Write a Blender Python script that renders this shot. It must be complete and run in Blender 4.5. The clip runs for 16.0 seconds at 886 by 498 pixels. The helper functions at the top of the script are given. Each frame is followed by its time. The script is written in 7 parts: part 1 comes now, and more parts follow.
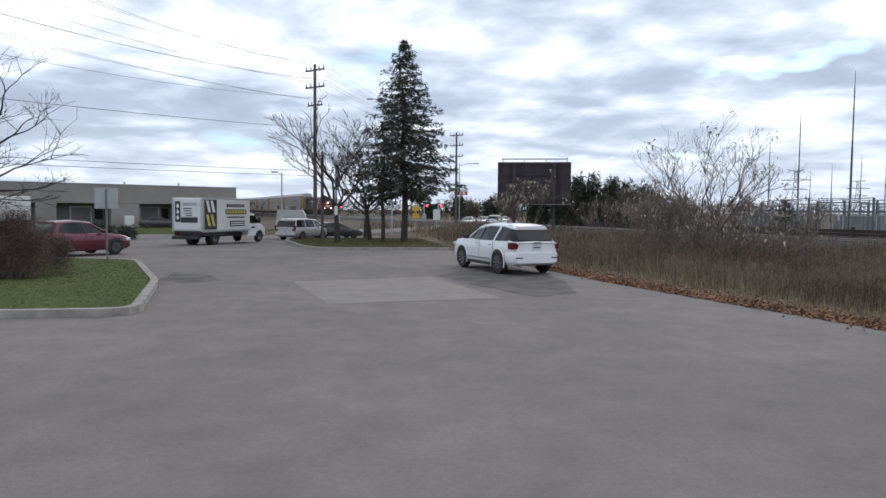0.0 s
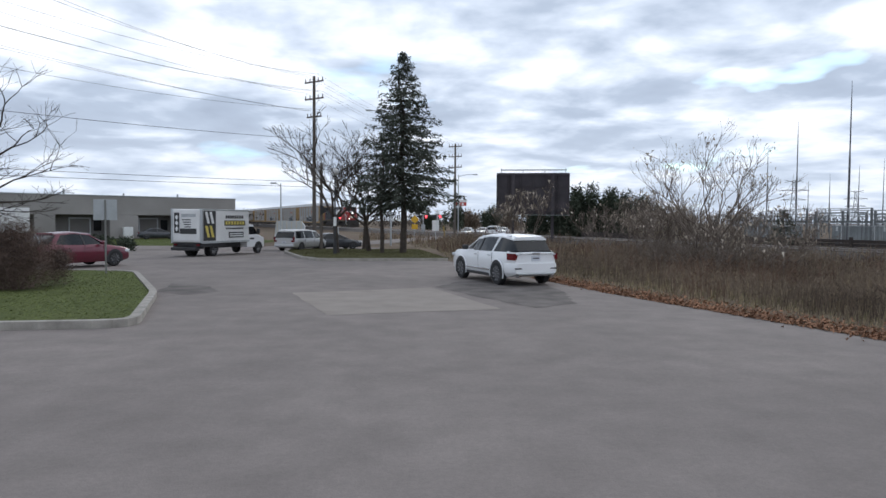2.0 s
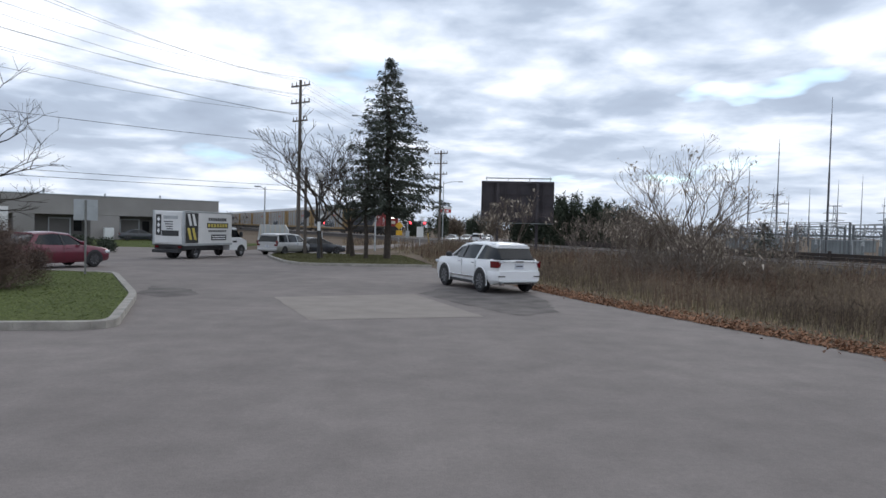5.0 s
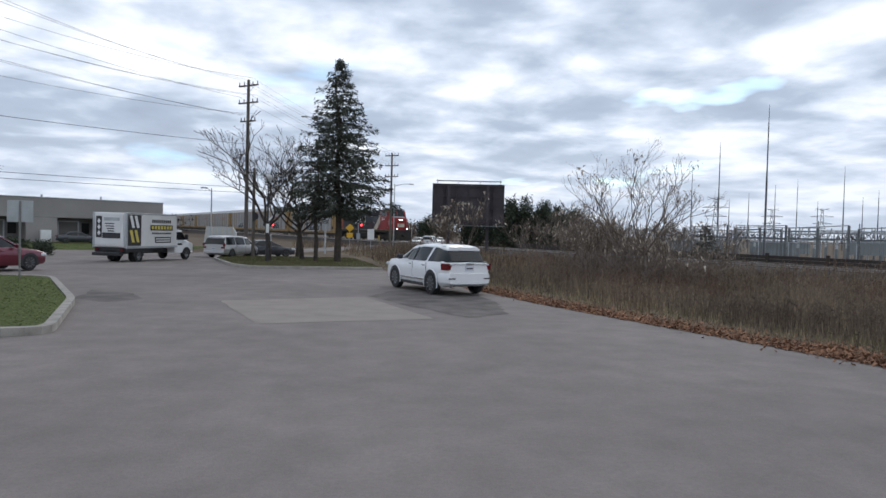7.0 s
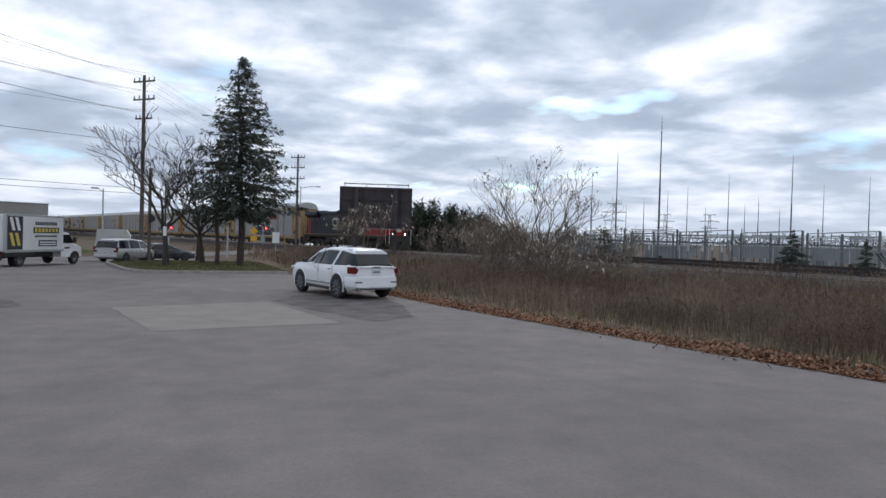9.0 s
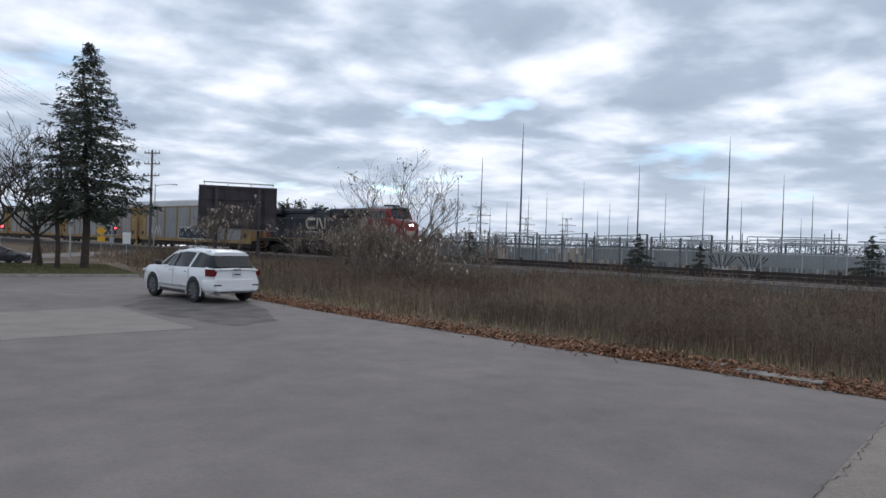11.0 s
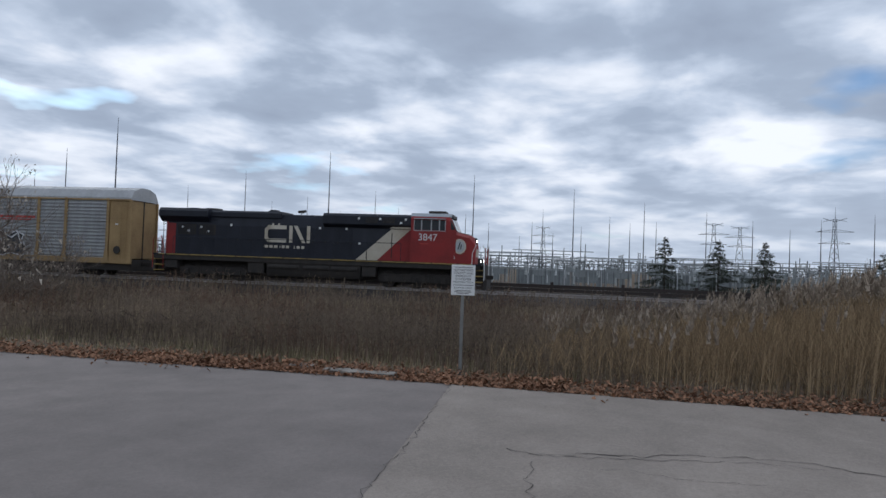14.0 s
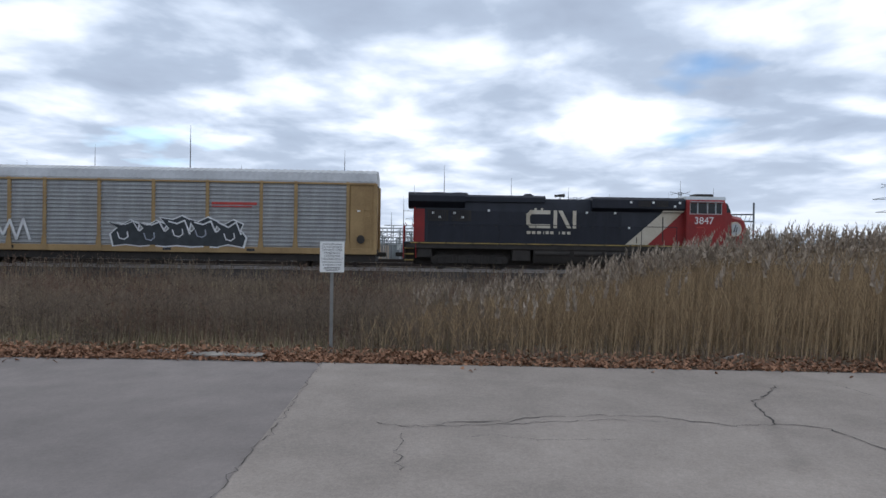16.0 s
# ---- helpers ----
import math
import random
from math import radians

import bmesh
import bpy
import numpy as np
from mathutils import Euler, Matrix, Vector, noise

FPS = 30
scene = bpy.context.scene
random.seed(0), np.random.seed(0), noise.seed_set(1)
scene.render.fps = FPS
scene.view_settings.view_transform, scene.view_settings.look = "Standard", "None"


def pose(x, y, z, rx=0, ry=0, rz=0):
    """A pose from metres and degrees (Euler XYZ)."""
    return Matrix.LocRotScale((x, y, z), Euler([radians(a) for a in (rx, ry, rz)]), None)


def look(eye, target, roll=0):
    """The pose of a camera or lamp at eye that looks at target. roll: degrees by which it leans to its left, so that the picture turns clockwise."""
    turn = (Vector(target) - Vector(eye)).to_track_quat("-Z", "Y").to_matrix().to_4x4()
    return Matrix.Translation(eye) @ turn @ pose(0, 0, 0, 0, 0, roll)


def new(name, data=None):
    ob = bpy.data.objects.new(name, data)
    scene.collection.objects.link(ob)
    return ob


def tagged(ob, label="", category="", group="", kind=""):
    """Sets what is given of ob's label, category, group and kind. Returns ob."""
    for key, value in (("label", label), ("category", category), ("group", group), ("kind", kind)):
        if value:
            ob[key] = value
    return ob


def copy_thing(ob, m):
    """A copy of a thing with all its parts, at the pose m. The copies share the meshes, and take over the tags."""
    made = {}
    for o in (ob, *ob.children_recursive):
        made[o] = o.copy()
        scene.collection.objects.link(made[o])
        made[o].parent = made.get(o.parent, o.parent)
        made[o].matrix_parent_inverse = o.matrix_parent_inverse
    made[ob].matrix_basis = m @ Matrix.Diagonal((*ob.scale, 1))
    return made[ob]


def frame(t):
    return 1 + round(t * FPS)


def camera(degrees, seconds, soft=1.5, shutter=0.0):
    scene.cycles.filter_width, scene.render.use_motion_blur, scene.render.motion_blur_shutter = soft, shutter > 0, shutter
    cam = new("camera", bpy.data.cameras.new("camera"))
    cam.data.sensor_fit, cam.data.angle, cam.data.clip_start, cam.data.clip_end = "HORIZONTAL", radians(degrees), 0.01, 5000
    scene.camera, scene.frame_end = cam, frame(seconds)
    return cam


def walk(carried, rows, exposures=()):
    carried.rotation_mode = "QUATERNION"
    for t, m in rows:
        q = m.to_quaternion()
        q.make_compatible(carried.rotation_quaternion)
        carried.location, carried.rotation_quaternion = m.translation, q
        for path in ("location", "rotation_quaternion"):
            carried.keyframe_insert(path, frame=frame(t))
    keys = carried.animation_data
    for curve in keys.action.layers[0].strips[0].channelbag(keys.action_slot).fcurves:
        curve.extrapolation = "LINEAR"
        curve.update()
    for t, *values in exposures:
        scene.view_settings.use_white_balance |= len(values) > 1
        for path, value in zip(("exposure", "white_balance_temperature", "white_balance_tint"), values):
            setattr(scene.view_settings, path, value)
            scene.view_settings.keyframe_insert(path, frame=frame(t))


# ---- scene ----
# camera held at arm's length by somebody who turns on the spot: t, yaw, pitch, roll
cam = camera(66.5, 16.0, soft=1.5)
EYE_Z, ARM = 2.0, 0.357
PATH = [
    (0, -2.95, -3.31, -0.48), (0.5, -2.95, -3.10, -0.23), (1, -2.88, -2.85, -0.09), (1.5, -2.93, -2.60,
    -0.27), (2, -3.04, -2.39, -0.39), (2.5, -3.21, -2.20, -0.51), (3, -3.39, -2.13, -0.67), (3.5, -3.49,
    -2.04, -0.76), (4, -3.62, -1.96, -0.97), (6.5, -7.04, -1.55, -1.64), (7, -8.48, -1.49, -1.49), (7.5,
    -10.09, -1.38, -1.62), (8, -11.89, -1.20, -1.64), (8.5, -14.08, -1.06, -1.58), (11, -27.40, -0.50, -1.85),
    (11.5, -32.04, -0.10, -1.73), (12, -37.98, 0.33, -1.65), (12.5, -44.10, 0.73, -2.25), (13, -49.39, 1.13,
    -2.25), (13.5, -54.63, 1.37, -2.08), (14, -59.86, 1.24, -2.08), (14.5, -65.60, 0.84, -1.71), (15, -71.08,
    0.37, -1.31), (15.5, -72.17, -0.24, -0.88), (16, -70.61, -0.53, -0.85)]
walk(cam, [(t, pose(-ARM * math.sin(radians(y)), ARM * math.cos(radians(y)), EYE_Z, 90 + p, r, y)) for t, y, p, r in PATH],
     exposures=[(0, 0.20, 6240, 10), (4, 0.14, 6240, 10), (7, 0.09, 6230, 10), (8.5, 0.03, 6220, 10), (11, -0.02, 6200, 10), (12.5, -0.24, 6080, 10), (14.5, -0.24, 6050, 10), (15.3, -0.06, 6080, 10), (16, 0.11, 6120, 10)])

# ---- light ----
def build_world():
    world = bpy.data.worlds.new("sky")
    scene.world = world
    world.use_nodes = True
    nt = world.node_tree
    n, l = nt.nodes, nt.links
    n.clear()
    out, bg = n.new("ShaderNodeOutputWorld"), n.new("ShaderNodeBackground")
    sky = n.new("ShaderNodeTexSky")
    sky.sky_type, sky.sun_disc = "NISHITA", False
    sky.sun_elevation, sky.sun_rotation = radians(SUN_EL), radians(SUN_AZ)
    co, sep = n.new("ShaderNodeTexCoord"), n.new("ShaderNodeSeparateXYZ")
    l.new(co.outputs["Generated"], sep.inputs[0])

    def math_(op, a, b=None, c=None, clamp=False):
        m = n.new("ShaderNodeMath")
        m.operation, m.use_clamp = op, clamp
        for i, v in enumerate((a, b, c)):
            if v is None:
                continue
            if isinstance(v, (int, float)):
                m.inputs[i].default_value = v
            else:
                l.new(v, m.inputs[i])
        return m.outputs[0]

    # the cloud deck is a flat layer: stretch the noise towards the horizon
    h = math_("ADD", math_("MAXIMUM", sep.outputs[2], 0.0), 0.15)
    u, v = math_("DIVIDE", sep.outputs[0], h), math_("DIVIDE", sep.outputs[1], h)
    comb = n.new("ShaderNodeCombineXYZ")
    l.new(u, comb.inputs[0]), l.new(v, comb.inputs[1])

    def cloud(scale, detail, rough, shift, distortion=0.0):
        mp, no = n.new("ShaderNodeMapping"), n.new("ShaderNodeTexNoise")
        mp.inputs["Location"].default_value = shift
        l.new(comb.outputs[0], mp.inputs[0])
        l.new(mp.outputs[0], no.inputs["Vector"])
        no.inputs["Scale"].default_value, no.inputs["Detail"].default_value = scale, detail
        no.inputs["Roughness"].default_value, no.inputs["Distortion"].default_value = rough, distortion
        return no.outputs[0]

    big = cloud(0.85, 3, 0.45, CLOUD_SHIFT, 0.2)
    fine = cloud(2.1, 6, 0.5, (7.3, 1.9, 0), 0.25)
    puff = cloud(4.2, 4, 0.5, (1.7, 5.2, 0), 0.1)
    mix = math_("ADD", math_("ADD", math_("MULTIPLY", big, 0.44), math_("MULTIPLY", fine, 0.42)), math_("MULTIPLY", puff, 0.14))
    ramp = n.new("ShaderNodeValToRGB")
    r = ramp.color_ramp
    r.elements[0].position, r.elements[0].color = 0.405, (1.14, 1.15, 1.18, 1)
    r.elements[1].position, r.elements[1].color = 0.66, (0.385, 0.44, 0.54, 1)
    for p, c in ((0.45, (0.95, 0.98, 1.04)), (0.495, (0.69, 0.76, 0.87)), (0.55, (0.48, 0.55, 0.66))):
        e = r.elements.new(p)
        e.color = (*c, 1)
    l.new(mix, ramp.inputs[0])
    # rare gaps of open sky
    gap = n.new("ShaderNodeMapRange")
    l.new(cloud(1.15, 4, 0.5, (3.1, 8.4, 0)), gap.inputs[0])
    gap.inputs[1].default_value, gap.inputs[2].default_value = 0.63, 0.78
    blue = n.new("ShaderNodeMixRGB")
    blue.blend_type = "MULTIPLY"
    blue.inputs[0].default_value = 1.0
    l.new(sky.outputs[0], blue.inputs[1])
    blue.inputs[2].default_value = (0.075, 0.115, 0.155, 1)
    m1 = n.new("ShaderNodeMixRGB")
    l.new(gap.outputs[0], m1.inputs[0]), l.new(ramp.outputs[0], m1.inputs[1]), l.new(blue.outputs[0], m1.inputs[2])
    # brighter veil low over the horizon
    low = n.new("ShaderNodeMapRange")
    l.new(sep.outputs[2], low.inputs[0])
    low.inputs[1].default_value, low.inputs[2].default_value = 0.0, 0.15
    low.inputs[3].default_value, low.inputs[4].default_value = 0.7, 0.0
    m2 = n.new("ShaderNodeMixRGB")
    l.new(low.outputs[0], m2.inputs[0]), l.new(m1.outputs[0], m2.inputs[1])
    m2.inputs[2].default_value = (0.63, 0.69, 0.78, 1)
    l.new(m2.outputs[0], bg.inputs[0])
    bg.inputs[1].default_value = SKY_STRENGTH
    l.new(bg.outputs[0], out.inputs[0])


SUN_EL, SUN_AZ, SKY_STRENGTH, CLOUD_SHIFT = 24, 20, 1.0, (9.4, 7.7, 0)
build_world()
sun = new("sun", bpy.data.lights.new("sun", "SUN"))
sun.data.energy, sun.data.angle, sun.data.color = 0.6, radians(25), (1.0, 0.95, 0.88)
az = radians(SUN_AZ)
sun.matrix_world = look((0, 0, 50), (-math.sin(az) * 50, -math.cos(az) * 50, 50 - 50 * math.tan(radians(SUN_EL))))
scene.view_settings.exposure = 0.0


# ---- materials ----
def material(name, color, rough=0.6, metal=0.0, vary=0.15, scale=3.0, fine=40.0, bump=0.0, color2=None, per="", spec=0.5, coat=0.0, emit=0.0, stretch=(1, 1, 1), grain=0.35, spread=0.6):
    """A surface with stains at one scale and grain at a finer one. per: 'island' or 'object' varies the pieces."""
    m = bpy.data.materials.new(name)
    m.use_nodes = True
    nt = m.node_tree
    n, l = nt.nodes, nt.links
    b = n["Principled BSDF"]
    b.inputs["Roughness"].default_value, b.inputs["Metallic"].default_value = rough, metal
    b.inputs["Specular IOR Level"].default_value = spec
    b.inputs["Coat Weight"].default_value = coat
    c2 = color2 or tuple(c * (1 - vary) for c in color)
    c1 = tuple(min(1.0, c * (1 + vary)) for c in color) if color2 is None else color
    co, mp = n.new("ShaderNodeTexCoord"), n.new("ShaderNodeMapping")
    l.new(co.outputs["Object"], mp.inputs[0])
    mp.inputs["Scale"].default_value = stretch
    a, f = n.new("ShaderNodeTexNoise"), n.new("ShaderNodeTexNoise")
    for t, s, d in ((a, scale, 8), (f, fine, 3)):
        l.new(mp.outputs[0], t.inputs["Vector"])
        t.inputs["Scale"].default_value, t.inputs["Detail"].default_value = s, d
    add = n.new("ShaderNodeMath")
    add.operation = "MULTIPLY_ADD"
    l.new(f.outputs[0], add.inputs[0])
    add.inputs[1].default_value = grain
    l.new(a.outputs[0], add.inputs[2])
    src = add.outputs[0]
    if per:
        g = n.new("ShaderNodeNewGeometry" if per == "island" else "ShaderNodeObjectInfo")
        k = n.new("ShaderNodeMath")
        k.operation = "MULTIPLY_ADD"
        l.new(g.outputs["Random Per Island" if per == "island" else "Random"], k.inputs[0])
        k.inputs[1].default_value = spread
        l.new(src, k.inputs[2])
        s2 = n.new("ShaderNodeMath")
        s2.operation = "SUBTRACT"
        l.new(k.outputs[0], s2.inputs[0])
        s2.inputs[1].default_value = spread / 2
        src = s2.outputs[0]
    rp = n.new("ShaderNodeValToRGB")
    rp.color_ramp.elements[0].position, rp.color_ramp.elements[1].position = (0.35 + grain * 0.2) / (1 + grain), (0.60 + grain * 0.9) / (1 + grain)
    rp.color_ramp.elements[0].color, rp.color_ramp.elements[1].color = (*c2, 1), (*c1, 1)
    sc = n.new("ShaderNodeMath")
    sc.operation = "DIVIDE"
    l.new(src, sc.inputs[0])
    sc.inputs[1].default_value = 1 + grain
    l.new(sc.outputs[0], rp.inputs[0])
    l.new(rp.outputs[0], b.inputs["Base Color"])
    if bump:
        bp = n.new("ShaderNodeBump")
        bp.inputs["Strength"].default_value, bp.inputs["Distance"].default_value = bump, 0.01
        l.new(f.outputs[0], bp.inputs["Height"])
        l.new(bp.outputs[0], b.inputs["Normal"])
    if emit:
        b.inputs["Emission Color"].default_value, b.inputs["Emission Strength"].default_value = (*color, 1), emit
    return m


def asphalt(name, pale, dark, scuff=0.5, speck=1.0):
    """Worn asphalt: broad stains, blotches, loose aggregate, and pale scuffed streaks."""
    m = material(name, pale, 0.95, scale=0.23, fine=55, bump=0.6, color2=dark, spec=0.12, grain=0.55 * speck)
    nt = m.node_tree
    n, l = nt.nodes, nt.links
    b = n["Principled BSDF"]
    src = b.inputs["Base Color"].links[0].from_socket
    co = n.new("ShaderNodeTexCoord")

    def layer(scale, detail, stretch, lo, hi, dark_, light_, src, turn=0.0):
        mp, t, r, mx = n.new("ShaderNodeMapping"), n.new("ShaderNodeTexNoise"), n.new("ShaderNodeMapRange"), n.new("ShaderNodeMixRGB")
        l.new(co.outputs["Object"], mp.inputs[0])
        mp.inputs["Scale"].default_value, mp.inputs["Rotation"].default_value = stretch, (0, 0, turn)
        l.new(mp.outputs[0], t.inputs["Vector"])
        t.inputs["Scale"].default_value, t.inputs["Detail"].default_value, t.inputs["Roughness"].default_value = scale, detail, 0.6
        l.new(t.outputs[0], r.inputs[0])
        for i, v in enumerate((lo, hi, dark_, light_)):
            r.inputs[i + 1].default_value = v
        mx.blend_type = "MULTIPLY"
        mx.inputs[0].default_value = 1.0
        l.new(src, mx.inputs[1]), l.new(r.outputs[0], mx.inputs[2])
        return mx.outputs[0]

    src = layer(1.3, 8, (1, 1, 1), 0.32, 0.68, 0.88, 1.10, src)
    src = layer(0.55, 5, (1, 0.16, 1), 0.60, 0.74, 1.0, 1.0 + 0.22 * scuff, src, 0.5)
    src = layer(0.8, 6, (0.2, 1, 1), 0.62, 0.78, 1.0, 1.0 - 0.30 * scuff, src, 0.35)
    src = layer(17, 4, (1, 1, 1), 0.36, 0.64, 0.95, 1.05, src)
    l.new(src, b.inputs["Base Color"])
    return m


ASPHALT = asphalt("worn_asphalt", (0.244, 0.215, 0.199), (0.170, 0.151, 0.141))
ASPHALT_OLD = asphalt("pale_old_asphalt", (0.338, 0.295, 0.258), (0.196, 0.171, 0.151), 0.7, 1.4)
KERB_OLD = material("dirty_broken_concrete", (0.30, 0.275, 0.24), 0.95, scale=4.0, fine=40, bump=0.8, color2=(0.13, 0.115, 0.10))
ASPHALT_PATCH = material("pale_repair_asphalt", (0.285, 0.253, 0.226), 0.93, scale=1.4, fine=60, bump=0.4, color2=(0.226, 0.201, 0.180), spec=0.12)
ASPHALT_DARK = material("dark_rough_asphalt", (0.185, 0.166, 0.155), 0.95, scale=1.3, fine=30, bump=0.9, color2=(0.088, 0.080, 0.075), spec=0.12)
CRACK = material("crack_dirt", (0.035, 0.032, 0.03), 1.0, vary=0.4)
KERB = material("kerb_concrete", (0.37, 0.345, 0.305), 0.9, scale=3.0, fine=50, bump=0.5, color2=(0.20, 0.185, 0.165))
SOIL = material("dry_field_soil", (0.17, 0.13, 0.095), 1.0, scale=0.25, fine=8, bump=0.6, color2=(0.09, 0.07, 0.05), spec=0.08)
LAWN = material("lawn_green", (0.098, 0.114, 0.043), 0.95, scale=0.6, fine=22, bump=0.6, color2=(0.070, 0.086, 0.032), spec=0.08)
LAWN_DULL = material("dull_lawn", (0.135, 0.128, 0.062), 0.95, scale=0.4, fine=12, bump=0.5, color2=(0.082, 0.080, 0.040), per="island", spec=0.08)
LAWN_BLADE = material("lawn_blades", (0.165, 0.195, 0.072), 0.95, color2=(0.120, 0.140, 0.052), per="island", scale=0.7, spec=0.08)
WEED = material("dry_weed", (0.272, 0.212, 0.158), 0.95, color2=(0.084, 0.066, 0.052), per="island", scale=0.22, fine=1.2, spread=0.4, spec=0.08)
WEED_RUSSET = material("russet_weed", (0.225, 0.150, 0.108), 0.95, color2=(0.074, 0.050, 0.039), per="island", scale=0.3, fine=1.5, spread=0.4, spec=0.08)
TWIG_GREY = material("grey_twigs", (0.25, 0.21, 0.175), 0.95, color2=(0.11, 0.09, 0.075), per="island", scale=0.8, spec=0.08)
GRASS_DULL = material("dull_green_grass", (0.245, 0.225, 0.125), 0.95, color2=(0.115, 0.105, 0.055), per="island", scale=0.4, fine=2, spec=0.08)
WEED_PALE = material("pale_dry_grass", (0.42, 0.34, 0.22), 0.95, color2=(0.20, 0.16, 0.105), per="island", scale=0.2, fine=2, spec=0.08)
REED = material("reed_stem", (0.455, 0.335, 0.200), 0.9, color2=(0.165, 0.118, 0.072), per="island", scale=0.3, fine=2, spec=0.08)
PLUME = material("reed_plume", (0.40, 0.335, 0.265), 0.95, color2=(0.22, 0.18, 0.14), per="island", scale=0.3, fine=2, spec=0.08)
LEAF = material("fallen_leaf", (0.37, 0.205, 0.125), 0.9, color2=(0.13, 0.072, 0.047), per="island", scale=1.0, fine=10, spec=0.08)
BARK = material("bare_bark", (0.088, 0.074, 0.064), 0.95, scale=4, fine=30, bump=0.6, color2=(0.044, 0.037, 0.032), spec=0.08)
BARK_PALE = material("pale_bark", (0.225, 0.185, 0.155), 0.95, scale=4, fine=30, bump=0.5, color2=(0.12, 0.098, 0.082), spec=0.1)
DRYLEAF = material("clinging_dry_leaf", (0.56, 0.49, 0.40), 0.9, color2=(0.26, 0.22, 0.17), per="island", spec=0.08)
NEEDLE = material("spruce_needles", (0.112, 0.124, 0.102), 0.9, color2=(0.048, 0.056, 0.046), per="island", scale=0.5, fine=3, spec=0.08)
NEEDLE_FAR = material("cedar_foliage", (0.084, 0.098, 0.070), 0.9, color2=(0.036, 0.044, 0.032), per="island", scale=0.4, fine=3, spec=0.08)
BRUSH = material("russet_twigs", (0.185, 0.135, 0.112), 0.95, color2=(0.075, 0.054, 0.046), per="island", scale=0.8, spec=0.08)
WOODPOLE = material("weathered_pole_wood", (0.14, 0.122, 0.105), 0.95, scale=2, fine=30, stretch=(6, 6, 0.4), bump=0.4, color2=(0.095, 0.078, 0.066))
GALV = material("galvanised_steel", (0.42, 0.44, 0.45), 0.5, metal=0.6, scale=2, fine=25, vary=0.15)
POST = material("dull_post_steel", (0.20, 0.20, 0.19), 0.65, metal=0.3, vary=0.2)
MAST = material("mast_steel", (0.10, 0.10, 0.11), 0.6, metal=0.4, vary=0.2)
SUBGREY = material("substation_grey_paint", (0.25, 0.275, 0.28), 0.7, scale=0.5, fine=6, color2=(0.14, 0.155, 0.16), per="island")
SCREEN = material("pale_screen_paint", (0.30, 0.325, 0.325), 0.7, scale=0.4, fine=6, color2=(0.22, 0.243, 0.245), bump=0.1)
SUBDARK = material("substation_dark_steel", (0.12, 0.13, 0.135), 0.7, vary=0.25, per="island")
PORCELAIN = material("pale_porcelain", (0.40, 0.42, 0.42), 0.5, vary=0.12, per="island")
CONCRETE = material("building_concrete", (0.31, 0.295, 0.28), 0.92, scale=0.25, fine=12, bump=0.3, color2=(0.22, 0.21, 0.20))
# darker copy of the building concrete: the bays' shade put into its colour
SHADOWWALL = material("shaded_recess_concrete", (0.20, 0.19, 0.18), 0.92, scale=0.4, fine=12, color2=(0.14, 0.135, 0.13))
WHITE = material("white_paint", (0.78, 0.79, 0.80), 0.28, scale=1.2, fine=12, vary=0.04, coat=0.6)
TRUCKWHITE = material("truck_white_panel", (0.72, 0.72, 0.71), 0.45, scale=0.9, fine=10, color2=(0.60, 0.60, 0.59))
SIGNWHITE = material("sign_white", (0.72, 0.73, 0.72), 0.5, scale=3, fine=20, vary=0.06)
BLACK = material("black_trim", (0.022, 0.022, 0.024), 0.55, vary=0.3)
RUBBER = material("tyre_rubber", (0.020, 0.020, 0.021), 0.85, vary=0.3, bump=0.2)
RIM = material("alloy_rim", (0.26, 0.26, 0.27), 0.4, metal=0.5, vary=0.15)
GLASS = material("tinted_glass", (0.010, 0.012, 0.014), 0.08, vary=0.2, spec=0.35)
CHROME = material("bright_trim", (0.65, 0.66, 0.67), 0.2, metal=1.0, vary=0.06)
REDLAMP = material("red_lamp_lens", (0.12, 0.007, 0.010), 0.2, vary=0.2)
REDGLOW = material("red_signal_light", (1.0, 0.05, 0.06), 0.4, emit=5.0, vary=0.02)
HEADGLOW = material("headlamp_light", (1.0, 0.95, 0.85), 0.4, emit=9.0, vary=0.02)
CLEARLAMP = material("clear_lamp_lens", (0.60, 0.62, 0.64), 0.15, vary=0.1)
PLATE = material("plate_white", (0.55, 0.57, 0.62), 0.5, vary=0.08)
REDCAR = material("dark_red_metallic", (0.120, 0.008, 0.024), 0.28, metal=0.25, vary=0.12, coat=0.8)
SILVER = material("silver_paint", (0.46, 0.46, 0.46), 0.32, metal=0.35, vary=0.08, coat=0.5)
DARKCAR = material("dark_grey_paint", (0.035, 0.038, 0.045), 0.25, vary=0.2, coat=0.6)
GREYCAR = material("mid_grey_paint", (0.20, 0.21, 0.23), 0.3, vary=0.1, coat=0.5)
LOCOBLACK = material("locomotive_black", (0.019, 0.022, 0.033), 0.5, scale=0.9, fine=8, color2=(0.010, 0.012, 0.018), spec=0.3, stretch=(1.5, 1, 0.5))
LOCORED = material("locomotive_red", (0.31, 0.030, 0.028), 0.55, scale=0.8, fine=9, color2=(0.19, 0.024, 0.023), spec=0.3)
LOCOCREAM = material("locomotive_cream", (0.62, 0.58, 0.49), 0.6, scale=0.8, fine=9, color2=(0.42, 0.36, 0.26))
LOCOYELLOW = material("sill_yellow", (0.40, 0.28, 0.07), 0.7, scale=1.5, fine=10, color2=(0.20, 0.14, 0.05))
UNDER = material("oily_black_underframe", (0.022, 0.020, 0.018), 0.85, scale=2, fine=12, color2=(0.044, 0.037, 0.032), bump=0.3)
